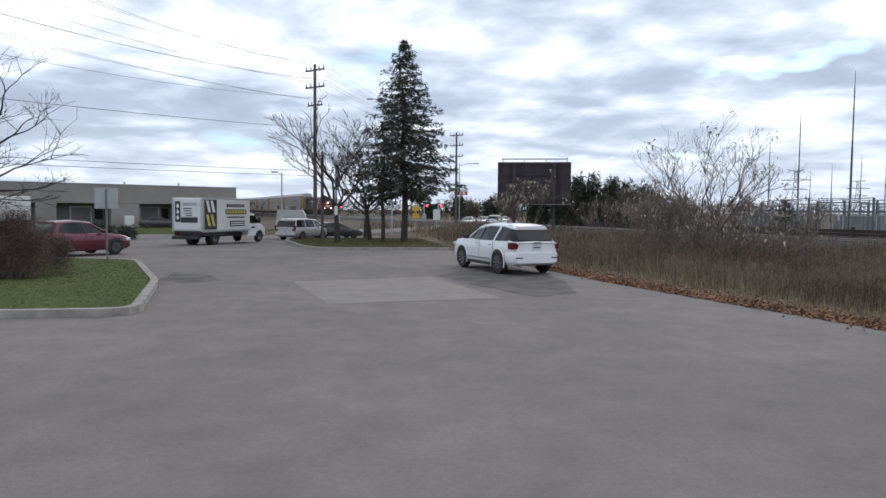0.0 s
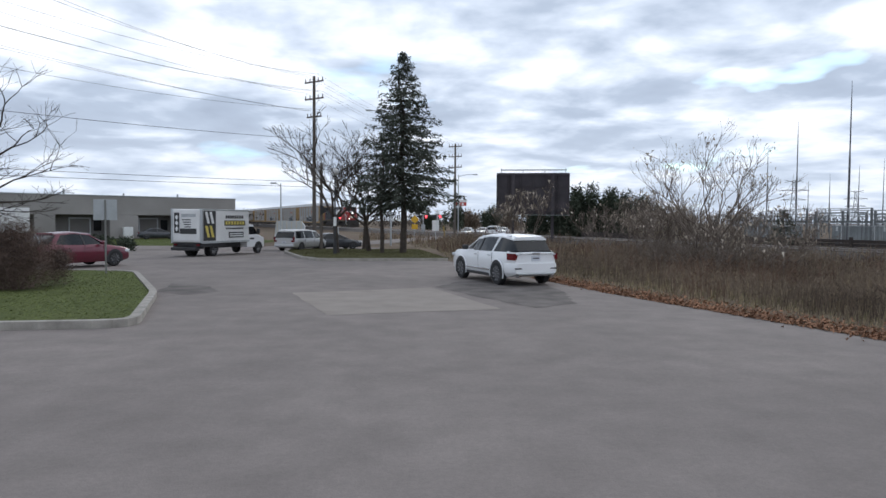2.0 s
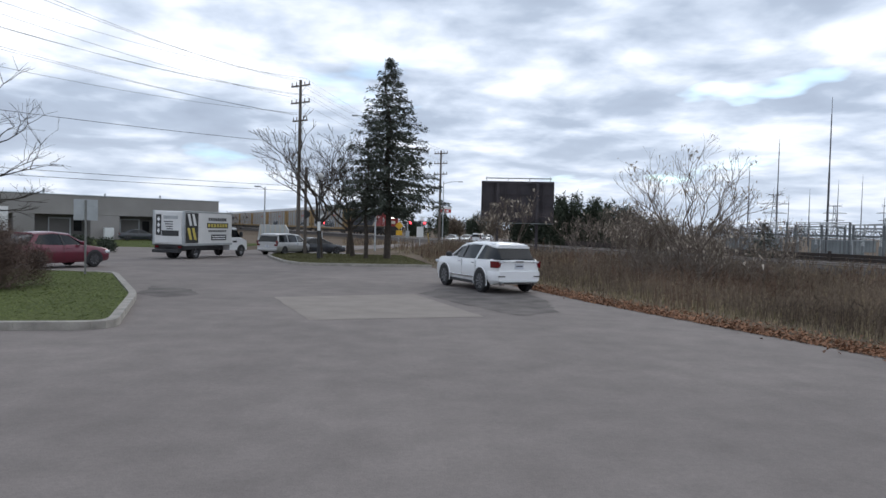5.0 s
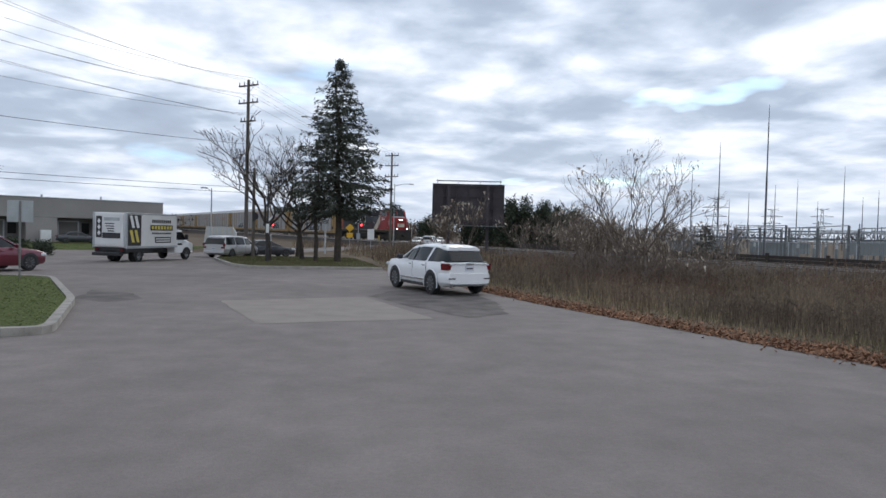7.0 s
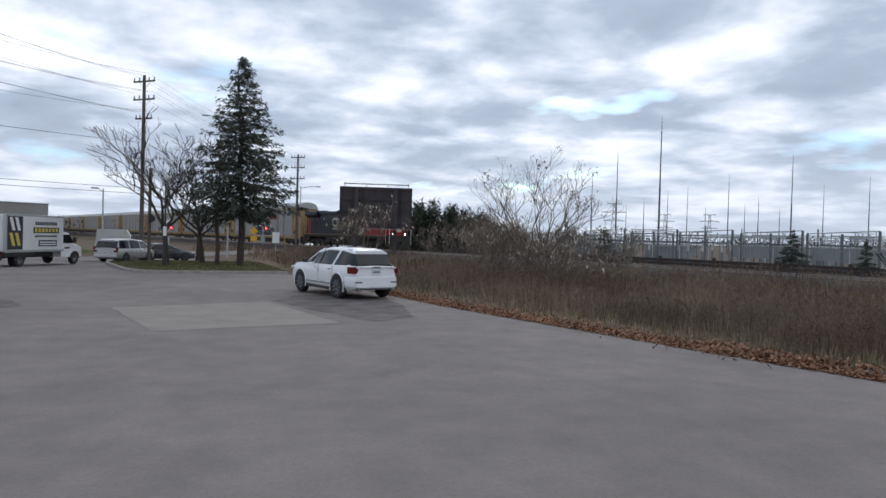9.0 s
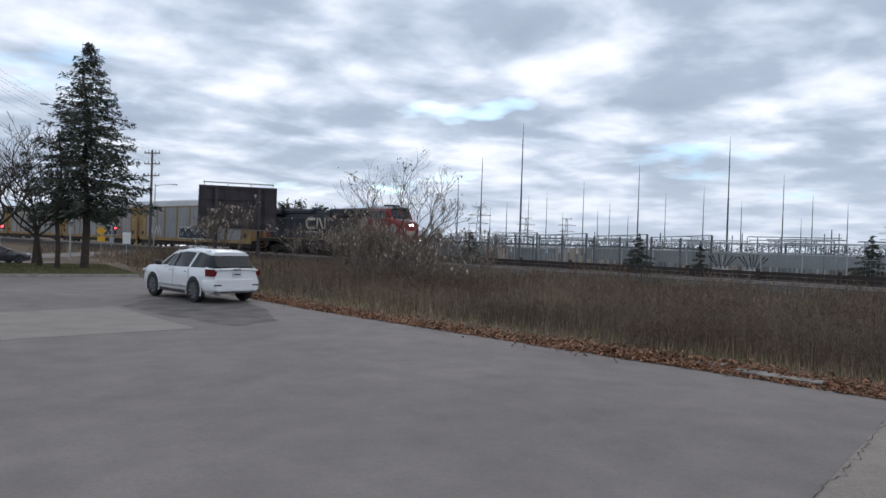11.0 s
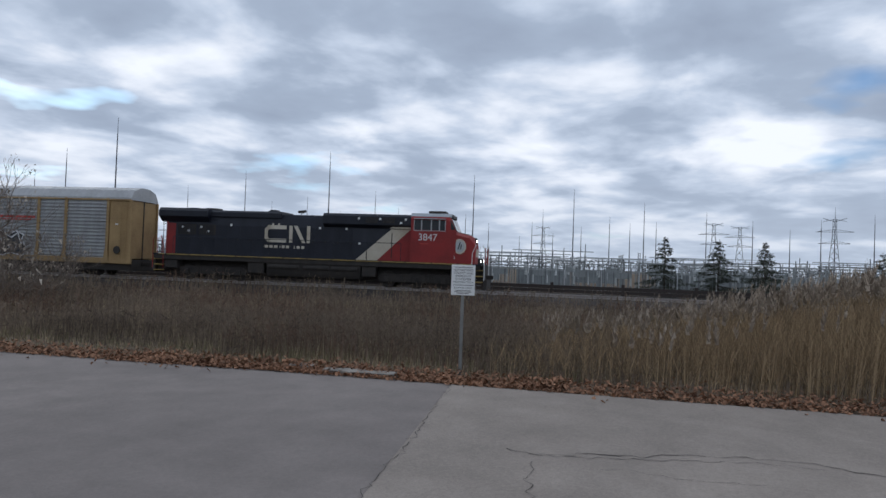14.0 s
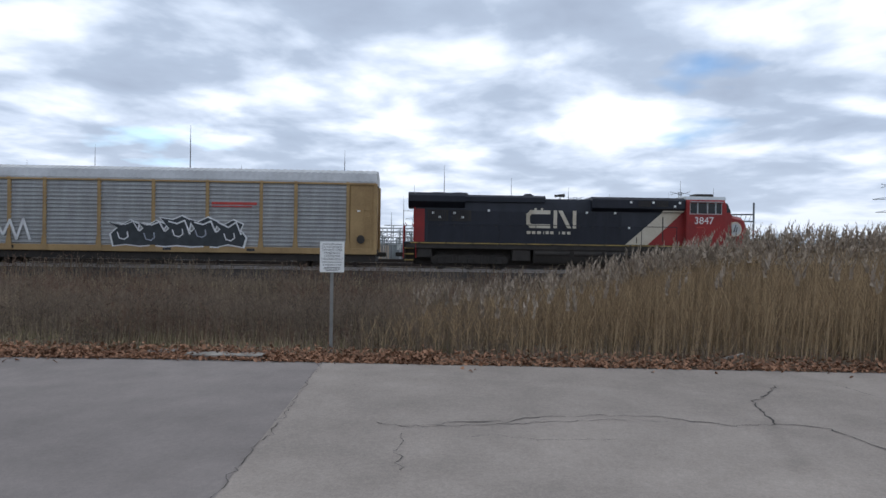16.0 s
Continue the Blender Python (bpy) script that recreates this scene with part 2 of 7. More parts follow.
RACKYELLOW = material("faded_ochre_paint", (0.41, 0.285, 0.140), 0.8, scale=0.7, fine=8, color2=(0.25, 0.168, 0.085), spec=0.2)
RACKPANEL = material("galvanised_rack_panel", (0.42, 0.43, 0.44), 0.55, metal=0.25, scale=0.9, fine=9, color2=(0.24, 0.245, 0.24), stretch=(1.8, 1, 0.5), grain=0.5)
RACKROOF = material("pale_rack_roof", (0.46, 0.465, 0.47), 0.6, metal=0.15, scale=0.6, fine=7, color2=(0.30, 0.30, 0.30))
SPRAYBLACK = material("spray_black", (0.030, 0.036, 0.042), 0.7, vary=0.3)
SPRAYGREY = material("spray_grey", (0.30, 0.33, 0.38), 0.7, vary=0.2)
SPRAYWHITE = material("spray_white", (0.66, 0.67, 0.68), 0.7, vary=0.12)
DECALRED = material("red_decal", (0.42, 0.045, 0.035), 0.6, vary=0.2)
BALLAST = material("grey_ballast", (0.064, 0.050, 0.042), 1.0, scale=1.5, fine=22, bump=1.0, color2=(0.030, 0.025, 0.022))
RAILSTEEL = material("rail_steel", (0.36, 0.33, 0.31), 0.38, metal=0.8, vary=0.2)
TIE = material("creosote_tie", (0.060, 0.047, 0.038), 0.95, vary=0.35, per="object")
TIMBER = material("dark_retaining_timber", (0.060, 0.048, 0.043), 0.95, scale=1.5, fine=14, color2=(0.028, 0.023, 0.022), stretch=(0.5, 0.5, 4))
BILLBACK = material("billboard_dark_back", (0.076, 0.066, 0.072), 0.85, scale=0.7, fine=8, color2=(0.040, 0.036, 0.041))
YELLOWSIGN = material("warning_yellow", (0.62, 0.36, 0.02), 0.5, vary=0.08)
SHOPRED = material("sign_red", (0.50, 0.03, 0.03), 0.5, vary=0.1)
INK = material("printed_black", (0.03, 0.03, 0.032), 0.6, vary=0.2)
DECALGOLD = material("gold_decal", (0.55, 0.45, 0.10), 0.5, vary=0.15)
WIRE = material("cable_black", (0.05, 0.05, 0.055), 0.7, vary=0.1)
GLOBE = material("opal_globe", (0.48, 0.48, 0.47), 0.3, vary=0.05)
FARTREE = material("far_wood", (0.10, 0.085, 0.075), 1.0, color2=(0.05, 0.045, 0.042), per="island", scale=0.05, spec=0.08)


# ---- mesh tools ----
class Shape:
    """Collects vertices and faces of one mesh."""

    def __init__(self):
        self.v, self.f = [], []

    def face(self, *pts):
        k = len(self.v)
        self.v += [tuple(p) for p in pts]
        self.f.append(tuple(range(k, k + len(pts))))
        return self

    def box(self, x0, x1, y0, y1, z0, z1, b=0.0):
        """A box, its edges chamfered by b."""
        k, s = len(self.v), ((x0, x1), (y0, y1), (z0, z1))
        if b <= 0:
            self.v += [(s[0][i], s[1][j], s[2][m]) for i in (0, 1) for j in (0, 1) for m in (0, 1)]
            self.f += [tuple(k + q for q in f) for f in ((0, 1, 3, 2), (4, 6, 7, 5), (0, 4, 5, 1), (2, 3, 7, 6), (0, 2, 6, 4), (1, 5, 7, 3))]
            return self
        b = min(b, *(abs(q[1] - q[0]) * 0.45 for q in s))
        ix = {}
        for c in ((i, j, m) for i in (0, 1) for j in (0, 1) for m in (0, 1)):
            for a in range(3):
                ix[c, a] = len(self.v)
                self.v.append(tuple(s[d][c[d]] + (0 if d == a else (b if c[d] == 0 else -b)) for d in range(3)))
        for a in range(3):
            d, e = (a + 1) % 3, (a + 2) % 3
            for side in (0, 1):
                c = []
                for p, q in ((0, 0), (1, 0), (1, 1), (0, 1)):
                    t = [0, 0, 0]
                    t[a], t[d], t[e] = side, p, q
                    c.append(ix[tuple(t), a])
                self.f.append(tuple(c if side else c[::-1]))
            for p in (0, 1):
                for q in (0, 1):
                    t0, t1 = [0, 0, 0], [0, 0, 0]
                    t0[d] = t1[d] = p
                    t0[e] = t1[e] = q
                    t1[a] = 1
                    t0, t1 = tuple(t0), tuple(t1)
                    fc = (ix[t0, d], ix[t1, d], ix[t1, e], ix[t0, e])
                    self.f.append(fc if p == q else fc[::-1])
        for c in ((i, j, m) for i in (0, 1) for j in (0, 1) for m in (0, 1)):
            t = (ix[c, 0], ix[c, 1], ix[c, 2])
            self.f.append(t if sum(c) % 2 else t[::-1])
        return self

    def tube(self, p0, p1, r0, r1=None, n=8, caps=True):
        r1 = r0 if r1 is None else r1
        p0, p1 = Vector(p0), Vector(p1)
        d = (p1 - p0).normalized()
        a = d.orthogonal().normalized()
        b = d.cross(a)
        k = len(self.v)
        for p, r in ((p0, r0), (p1, r1)):
            for i in range(n):
                t = 2 * math.pi * i / n
                self.v.append(tuple(p + (a * math.cos(t) + b * math.sin(t)) * r))
        for i in range(n):
            j = (i + 1) % n
            self.f.append((k + i, k + j, k + n + j, k + n + i))
        if caps:
            self.f += [tuple(k + i for i in reversed(range(n))), tuple(k + n + i for i in range(n))]
        return self

    def path(self, pts, r, n=6):
        """One bent round bar through the points."""
        pts = [Vector(p) for p in pts]
        rings = []
        for i, p in enumerate(pts):
            d = (pts[min(i + 1, len(pts) - 1)] - pts[max(i - 1, 0)]).normalized()
            a = d.cross(Vector((0.31, 0.17, 0.93))).normalized()
            c = d.cross(a)
            rings.append([tuple(p + (a * math.cos(6.2832 * k / n) + c * math.sin(6.2832 * k / n)) * r) for k in range(n)])
        return self.loft(rings)

    def ball(self, c, r, n=12, m=8, sz=1.0):
        k = len(self.v)
        for j in range(m + 1):
            t = math.pi * j / m
            for i in range(n):
                p = 2 * math.pi * i / n
                self.v.append((c[0] + r * math.sin(t) * math.cos(p), c[1] + r * math.sin(t) * math.sin(p), c[2] + r * sz * math.cos(t)))
        for j in range(m):
            for i in range(n):
                i2 = (i + 1) % n
                self.f.append((k + j * n + i, k + (j + 1) * n + i, k + (j + 1) * n + i2, k + j * n + i2))
        return self

    def prism(self, outline, lo, hi, axis="y"):
        """A flat outline of (a, b) points, drawn in the plane across axis, given thickness from lo to hi."""
        def at(a, b, c):
            return {"y": (a, c, b), "x": (c, a, b), "z": (a, b, c)}[axis]
        k, n = len(self.v), len(outline)
        self.v += [at(a, b, lo) for a, b in outline] + [at(a, b, hi) for a, b in outline]
        self.f += [tuple(k + i for i in range(n)), tuple(k + n + i for i in reversed(range(n)))]
        self.f += [(k + i, k + n + i, k + n + (i + 1) % n, k + (i + 1) % n) for i in range(n)]
        return self

    def loft(self, rings, close=True):
        """Skin over rings of equally many points."""
        k, n = len(self.v), len(rings[0])
        for ring in rings:
            self.v += [tuple(p) for p in ring]
        for j in range(len(rings) - 1):
            for i in range(n):
                i2 = (i + 1) % n
                self.f.append((k + j * n + i, k + j * n + i2, k + (j + 1) * n + i2, k + (j + 1) * n + i))
        if close:
            self.f += [tuple(k + i for i in reversed(range(n))), tuple(k + (len(rings) - 1) * n + i for i in range(n))]
        return self

    def mesh(self, name, mat, smooth=35):
        me = bpy.data.meshes.new(name)
        me.from_pydata(self.v, [], self.f)
        if smooth and len(self.f) < 60000:
            bm = bmesh.new()
            bm.from_mesh(me)
            if len(bm.faces) < 20000:
                bmesh.ops.recalc_face_normals(bm, faces=bm.faces)
            bm.to_mesh(me)
            bm.free()
            me.polygons.foreach_set("use_smooth", [True] * len(me.polygons))
            me.set_sharp_from_angle(angle=radians(smooth))
        me.materials.append(mat)
        return me


def part(name, shape, mat, parent=None, label="", m=None, smooth=35):
    """Links a shape (or a mesh made before) as one mesh object under its thing."""
    ob = new(name, shape if isinstance(shape, bpy.types.Mesh) else shape.mesh(name, mat, smooth))
    if parent is not None:
        ob.parent = parent
    if m is not None:
        ob.matrix_basis = m
    if label:
        ob["label"] = label
    return ob


def thing(name, m, label, category, group="", kind=""):
    ob = new(name)
    ob.empty_display_size = 0.3
    ob.matrix_basis = m
    return tagged(ob, label, category, group, kind)


def triangles(name, tri, mat, parent=None):
    """One mesh from an array of loose triangles, shape (n, 3, 3)."""
    tri = np.asarray(tri, dtype=np.float32)
    n = len(tri)
    me = bpy.data.meshes.new(name)
    me.vertices.add(n * 3)
    me.vertices.foreach_set("co", tri.reshape(-1))
    me.loops.add(n * 3)
    me.loops.foreach_set("vertex_index", np.arange(n * 3, dtype=np.int32))
    me.polygons.add(n)
    me.polygons.foreach_set("loop_start", np.arange(0, n * 3, 3, dtype=np.int32))
    me.update()
    me.validate()
    me.materials.append(mat)
    ob = new(name, me)
    if parent is not None:
        ob.parent = parent
    return ob


def words(name, text, size, mat, parent, m, label="", thick=0.002):
    """Flat lettering in the built-in font, as a mesh."""
    cu = bpy.data.curves.new(name, "FONT")
    cu.body, cu.size, cu.extrude, cu.align_x, cu.align_y = text, size, thick, "CENTER", "CENTER"
    tmp = bpy.data.objects.new(name, cu)
    scene.collection.objects.link(tmp)
    bpy.context.view_layer.update()
    me = bpy.data.meshes.new_from_object(tmp.evaluated_get(bpy.context.evaluated_depsgraph_get()))
    bpy.data.objects.remove(tmp)
    me.materials.clear()
    me.materials.append(mat)
    ob = new(name, me)
    ob.parent = parent
    ob.matrix_basis = m
    if label:
        ob["label"] = label
    return ob


# ---- ground plan ----
NX, NY = math.sin(radians(69)), math.cos(radians(69))     # across the railway line, away from the lot
TRACK = 43.8                                              # its distance


def smooth01(a):
    a = np.clip(a, 0, 1)
    return a * a * (3 - 2 * a)


def lot_z(x, y):
    return np.interp(y, (8, 20, 30, 45, 60), (0, -0.15, -0.20, -0.38, -0.58)) - 0.9 * smooth01((y - 125) / 80)


def edge_x(y):
    return 12.0 - 0.335 * y + 0.0023 * np.clip(y, 0, 70) ** 2


def road_x(y):
    """The middle of the road that crosses the railway."""
    return -12.6 + 0.455 * (y - 60)


def edge_d(x, y):
    """Metres beyond the lot's edge, towards the railway."""
    return (x - edge_x(y)) / 1.0494


def ground_z(x, y):
    e, q = edge_d(x, y), NX * x + NY * y
    z0 = lot_z(x, y)
    zf = z0 + (-0.55 - z0) * smooth01((e - 0.8) / 9)
    z = np.where(e > 0, zf, z0)
    z = z + (-0.22 - z) * smooth01((q - 39.0) / 3.0) * smooth01((170 - np.abs(y - 20)) / 30)
    return z


def track_point(s, off=0.0, z=0.0):
    """A place beside the railway: s metres along it from the point nearest to the camera, towards where the train comes from."""
    return Vector((NX * (TRACK + off) - NY * s, NY * (TRACK + off) + NX * s, z))


def build_ground():
    g = np.sinh(np.linspace(-6.9, 6.9, 231))
    g = g / g.max() * 2600
    near = np.arange(-60, 160, 2.0)
    xs = np.unique(np.concatenate([g, near]))
    ys = np.unique(np.concatenate([g, np.arange(-40, 200, 2.0)]))
    X, Y = np.meshgrid(xs, ys)
    Z = ground_z(X, Y)
    Z = Z - 0.09 * ((edge_d(X, Y) < 0.3) & (Y < 64) & (Y > -62) & (X > -72))
    n, m = len(xs), len(ys)
    idx = np.arange(n * m).reshape(m, n)
    f = np.stack([idx[:-1, :-1], idx[:-1, 1:], idx[1:, 1:], idx[1:, :-1]], -1).reshape(-1, 4)
    me = bpy.data.meshes.new("ground")
    me.from_pydata(np.stack([X, Y, Z], -1).reshape(-1, 3).tolist(), [], f.tolist())
    me.polygons.foreach_set("use_smooth", [True] * len(me.polygons))
    me.materials.append(SOIL)
    tagged(new("ground", me), "dry brown field soil reaching to the horizon", "ground", kind="structure")


def sheet(name, us, vs, fn, mat, label, category, up=0.0, base=None):
    """A ground covering over a grid, whose point is fn(u, v)."""
    s = Shape()
    for v in vs:
        for u in us:
            x, y = fn(u, v)
            s.v.append((x, y, float((base or lot_z)(x, y)) + up))
    n = len(us)
    s.f = [(j * n + i, j * n + i + 1, (j + 1) * n + i + 1, (j + 1) * n + i) for j in range(len(vs) - 1) for i in range(n - 1)]
    ob = part(name, s, mat, smooth=60)
    return tagged(ob, label, category, kind="structure")


def flat(name, pts, mat, label, up, category="pavement", wobble=0.0):
    """A thin covering with the given outline, its edges ragged by wobble."""
    rnd = random.Random(name)
    out = []
    for (x0, y0), (x1, y1) in zip(pts, pts[1:] + pts[:1]):
        k = max(2, int(math.hypot(x1 - x0, y1 - y0) / (0.35 if wobble else 2)))
        for i in range(k):
            t = i / k
            out.append((x0 + (x1 - x0) * t + rnd.uniform(-wobble, wobble), y0 + (y1 - y0) * t + rnd.uniform(-wobble, wobble)))
    cx, cy = sum(p[0] for p in out) / len(out), sum(p[1] for p in out) / len(out)
    s, n, rings = Shape(), len(out), 10
    for k in range(rings):
        f = 1 - k / rings
        for x, y in out:
            px, py = cx + (x - cx) * f, cy + (y - cy) * f
            s.v.append((px, py, float(lot_z(px, py)) + up))
    s.v.append((cx, cy, float(lot_z(cx, cy)) + up))
    s.f = [(k * n + i, k * n + (i + 1) % n, (k + 1) * n + (i + 1) % n, (k + 1) * n + i) for k in range(rings - 1) for i in range(n)]
    s.f += [((rings - 1) * n + i, (rings - 1) * n + (i + 1) % n, rings * n) for i in range(n)]
    return tagged(part(name, s, mat, smooth=0), label, category, kind="structure")


def crack(pts, width, parent, seed):
    """A ragged dark crack along the points."""
    rnd = random.Random(seed)
    line = []
    for (x0, y0), (x1, y1) in zip(pts, pts[1:]):
        k = max(2, int(math.hypot(x1 - x0, y1 - y0) / 0.09))
        for i in range(k):
            t = i / k
            line.append((x0 + (x1 - x0) * t + rnd.gauss(0, 0.026), y0 + (y1 - y0) * t + rnd.gauss(0, 0.026)))
    line.append(pts[-1])
    s = Shape()
    for i, (x, y) in enumerate(line):
        a, b = line[max(0, i - 1)], line[min(len(line) - 1, i + 1)]
        dx, dy = b[0] - a[0], b[1] - a[1]
        q = math.hypot(dx, dy) or 1
        h = width * rnd.uniform(0.12, 1.0) / 2
        s.v += [(x - dy / q * h, y + dx / q * h, 0.016), (x + dy / q * h, y - dx / q * h, 0.016)]
    s.f = [(2 * i, 2 * i + 1, 2 * i + 3, 2 * i + 2) for i in range(len(line) - 1)]
    return part("crack", s, CRACK, parent, "dark ragged crack in the asphalt", smooth=0)


def kerb_run(name, pts, label, closed=False, w=0.20, h=0.15):
    """A concrete kerb in lengths of about 2 m, each a stone of its own."""
    top = thing(name, Matrix(), label, "kerb", kind="structure")
    line = [Vector(p) for p in pts]
    k = 0
    for a, b in zip(line, line[1:]):
        n = max(1, round((b - a).length / 2.0))
        for i in range(n):
            p, q = a.lerp(b, i / n), a.lerp(b, (i + 1) / n)
            d = (q - p).normalized()
            o = Vector((-d.y, d.x)) * w
            d = d * 0.002
            z0, z1 = float(lot_z(*p)), float(lot_z(*q))
            s = Shape()
            prof = ((0.0, -0.05), (0.0, h - 0.03), (0.03, h), (1.0, h), (1.0, -0.05))
            s.loft([[(*(pt + o * u), z + v) for u, v in prof] for pt, z in ((p + d, z0), (q - d, z1))])
            part("kerb_stone", s, KERB, top)
            k += 1
    return top


def curve_pts(pts, n=5):
    """Rounds a run of corner points."""
    out = []
    for i in range(len(pts)):
        if 0 < i < len(pts) - 1:
            a, b, c = Vector(pts[i - 1]), Vector(pts[i]), Vector(pts[i + 1])
            p, q = b.lerp(a, min(0.5, 0.8 / (b - a).length)), b.lerp(c, min(0.5, 0.8 / (b - c).length))
            for k in range(n):
                t = k / (n - 1)
                out.append(tuple((p * (1 - t) ** 2 + b * 2 * t * (1 - t) + q * t * t)))
        else:
            out.append(tuple(pts[i]))
    return out


def lawn(name, outline, label, up, blades, hgt=0.07, seed=1, turf=None, blade=None):
    """A raised bed of mown grass with blades standing on it."""
    top = thing(name, Matrix(), label, "lawn", kind="structure")
    s = Shape()
    cx, cy = sum(p[0] for p in outline) / len(outline), sum(p[1] for p in outline) / len(outline)
    n = len(outline)
    s.v = [(x, y, float(lot_z(x, y)) + up) for x, y in outline] + [(cx, cy, float(lot_z(cx, cy)) + up + 0.01)]
    s.f = [(i, (i + 1) % n, n) for i in range(n)]
    part("turf", s, turf or LAWN, top, smooth=60)
    rng = np.random.default_rng(seed)
    poly = np.array(outline)
    lo, hi = poly.min(0), poly.max(0)
    p = rng.uniform(lo, hi, (blades * 2, 2))
    inside = np.zeros(len(p), bool)
    for i in range(n):
        x0, y0, x1, y1 = *poly[i], *poly[(i + 1) % n]
        c = (y0 > p[:, 1]) != (y1 > p[:, 1])
        inside ^= c & (p[:, 0] < (x1 - x0) * (p[:, 1] - y0) / (y1 - y0 + 1e-9) + x0)
    p = p[inside][:blades]
    z = lot_z(p[:, 0], p[:, 1]) + up + 0.01
    k = len(p)
    ang, hh = rng.uniform(0, 6.28, k), hgt * rng.uniform(0.25, 0.7, k)
    wd = rng.uniform(0.012, 0.03, k)
    dx, dy = np.cos(ang) * wd, np.sin(ang) * wd
    lean = rng.normal(0, 0.035, (k, 2))
    tri = np.stack([np.stack([p[:, 0] - dx, p[:, 1] - dy, z], 1), np.stack([p[:, 0] + dx, p[:, 1] + dy, z], 1),
                    np.stack([p[:, 0] + lean[:, 0], p[:, 1] + lean[:, 1], z + hh], 1)], 1)
    tagged(triangles("grass_blades", tri, blade or LAWN_BLADE, top), kind="stuff")
    return top


build_ground()
lot_u, lot_v = np.linspace(0, 1, 40), np.arange(-60, 62.1, 2.0)
sheet("car_park", lot_u, lot_v, lambda u, v: (-70 + u * (edge_x(v) + 70), v), ASPHALT, "worn grey asphalt of a car park, stained and cracked", "car park")
sheet("road", np.linspace(-1, 1, 9), np.arange(58.0, 261, 1.5), lambda u, v: (road_x(v) + u * 3.2, v), ASPHALT, "grey asphalt road running on over the level crossing", "road", up=0.035, base=ground_z)
sheet("side_road", np.linspace(-1, 1, 5), np.arange(-6, 120, 6.0), lambda u, v: (-7 - v * 0.75, 60 + u * 4.5 + v * 0.1), ASPHALT, "grey asphalt side road past the building", "road", up=0.02)
old = flat("old_pavement", [(-8, -1.55), (10.12, 5.64), (21.3, -29.5), (-8, -29.5)], ASPHALT_OLD, "pale, coarse old asphalt beyond a straight joint", 0.010)
JOINT = [(-8, -1.55), (4.69, 3.50), (6.69, 4.24), (10.05, 5.60)]
crack(JOINT, 0.012, old, 1)
crack([(7.04, 3.26), (7.09, 2.85), (7.44, 2.48), (7.73, 1.91), (7.96, 1.74), (8.39, 0.99), (8.59, 0.24), (8.47, -0.48), (8.74, -0.95), (8.76, -1.47), (8.08, -1.83), (7.6, -2.6)], 0.024, old, 2)
crack([(7.05, 3.0), (7.2, 2.6), (7.62, 1.8), (7.85, 1.5), (8.22, 0.85), (8.40, 0.2)], 0.015, old, 6)
crack([(6.9, 2.3), (7.1, 1.9), (7.2, 1.2), (7.45, 0.7)], 0.008, old, 7)
crack([(8.74, -0.95), (9.49, -0.80), (9.89, -0.78), (10.42, -1.03), (11.07, -1.18)], 0.024, old, 3)
crack([(6.81, 2.81), (6.27, 2.64), (5.76, 2.40)], 0.010, old, 4)
crack([(11.5, -2.0), (10.6, -2.6), (9.9, -2.7), (9.2, -3.4)], 0.016, old, 5)
flat("repair_patch", [(-3.36, 20.4), (-1.74, 15.25), (2.29, 16.35), (0.81, 22.1)], ASPHALT_PATCH, "paler rectangular asphalt repair patch", 0.005, wobble=0.03)
flat("rough_patch", [(0.95, 22.2), (1.9, 24.6), (4.2, 24.8), (4.9, 21.5), (4.4, 17.6), (3.1, 16.6)], ASPHALT_DARK, "dark crumbling asphalt under the parked car", 0.006, wobble=0.08)
flat("worn_patch", [(-7.3, 20.6), (-7.9, 23.4), (-6.5, 22.6), (-5.6, 20.8), (-5.9, 20.0), (-6.5, 19.8)], ASPHALT_DARK, "dark worn hollow in the asphalt beside the kerb", 0.006, wobble=0.08)

ISLAND = curve_pts([(-26, 12.5), (-7.6, 13.05), (-5.08, 13.4), (-6.9, 19.5), (-10.6, 27.6), (-17, 29.0), (-30, 28.5)])
kerb_run("island_kerb", ISLAND, "pale concrete kerb round a grass island")
lawn("island_lawn", [(x - 0.17 if x > -12 else x, y + (0.16 if y < 20 else -0.16)) for x, y in ISLAND], "mown green grass on a kerbed island", 0.12, 70000, hgt=0.028, seed=1)
FARISLE = curve_pts([(-9.7, 58), (-9.1, 51), (-6.5, 41.5), (-4.95, 38.6), (-2.5, 38.8), (0.2, 39.1), (2.4, 39.3)])
kerb_run("far_island_kerb", FARISLE, "pale concrete kerb round the tree island")
lawn("far_island_lawn", [(x + 0.1, y + 0.1) for x, y in FARISLE] + [(1.0, 58)], "dull mown grass under the trees", 0.11, 22000, hgt=0.08, seed=2, turf=LAWN_DULL, blade=LAWN_DULL)
lawn("verge_lawn", [(-16, 66), (-15, 84), (-28, 92), (-50, 76), (-60, 66)], "mown green verge before the building", 0.03, 15000, hgt=0.15, seed=3)


# ---- railway ----
RAIL_Z = 0.33
FORWARD = math.degrees(math.atan2(-NX, NY))     # the way the train runs


def along(s, off=0.0, z=0.0):
    return Matrix.Translation(track_point(s, off, z)) @ pose(0, 0, 0, 0, 0, FORWARD)


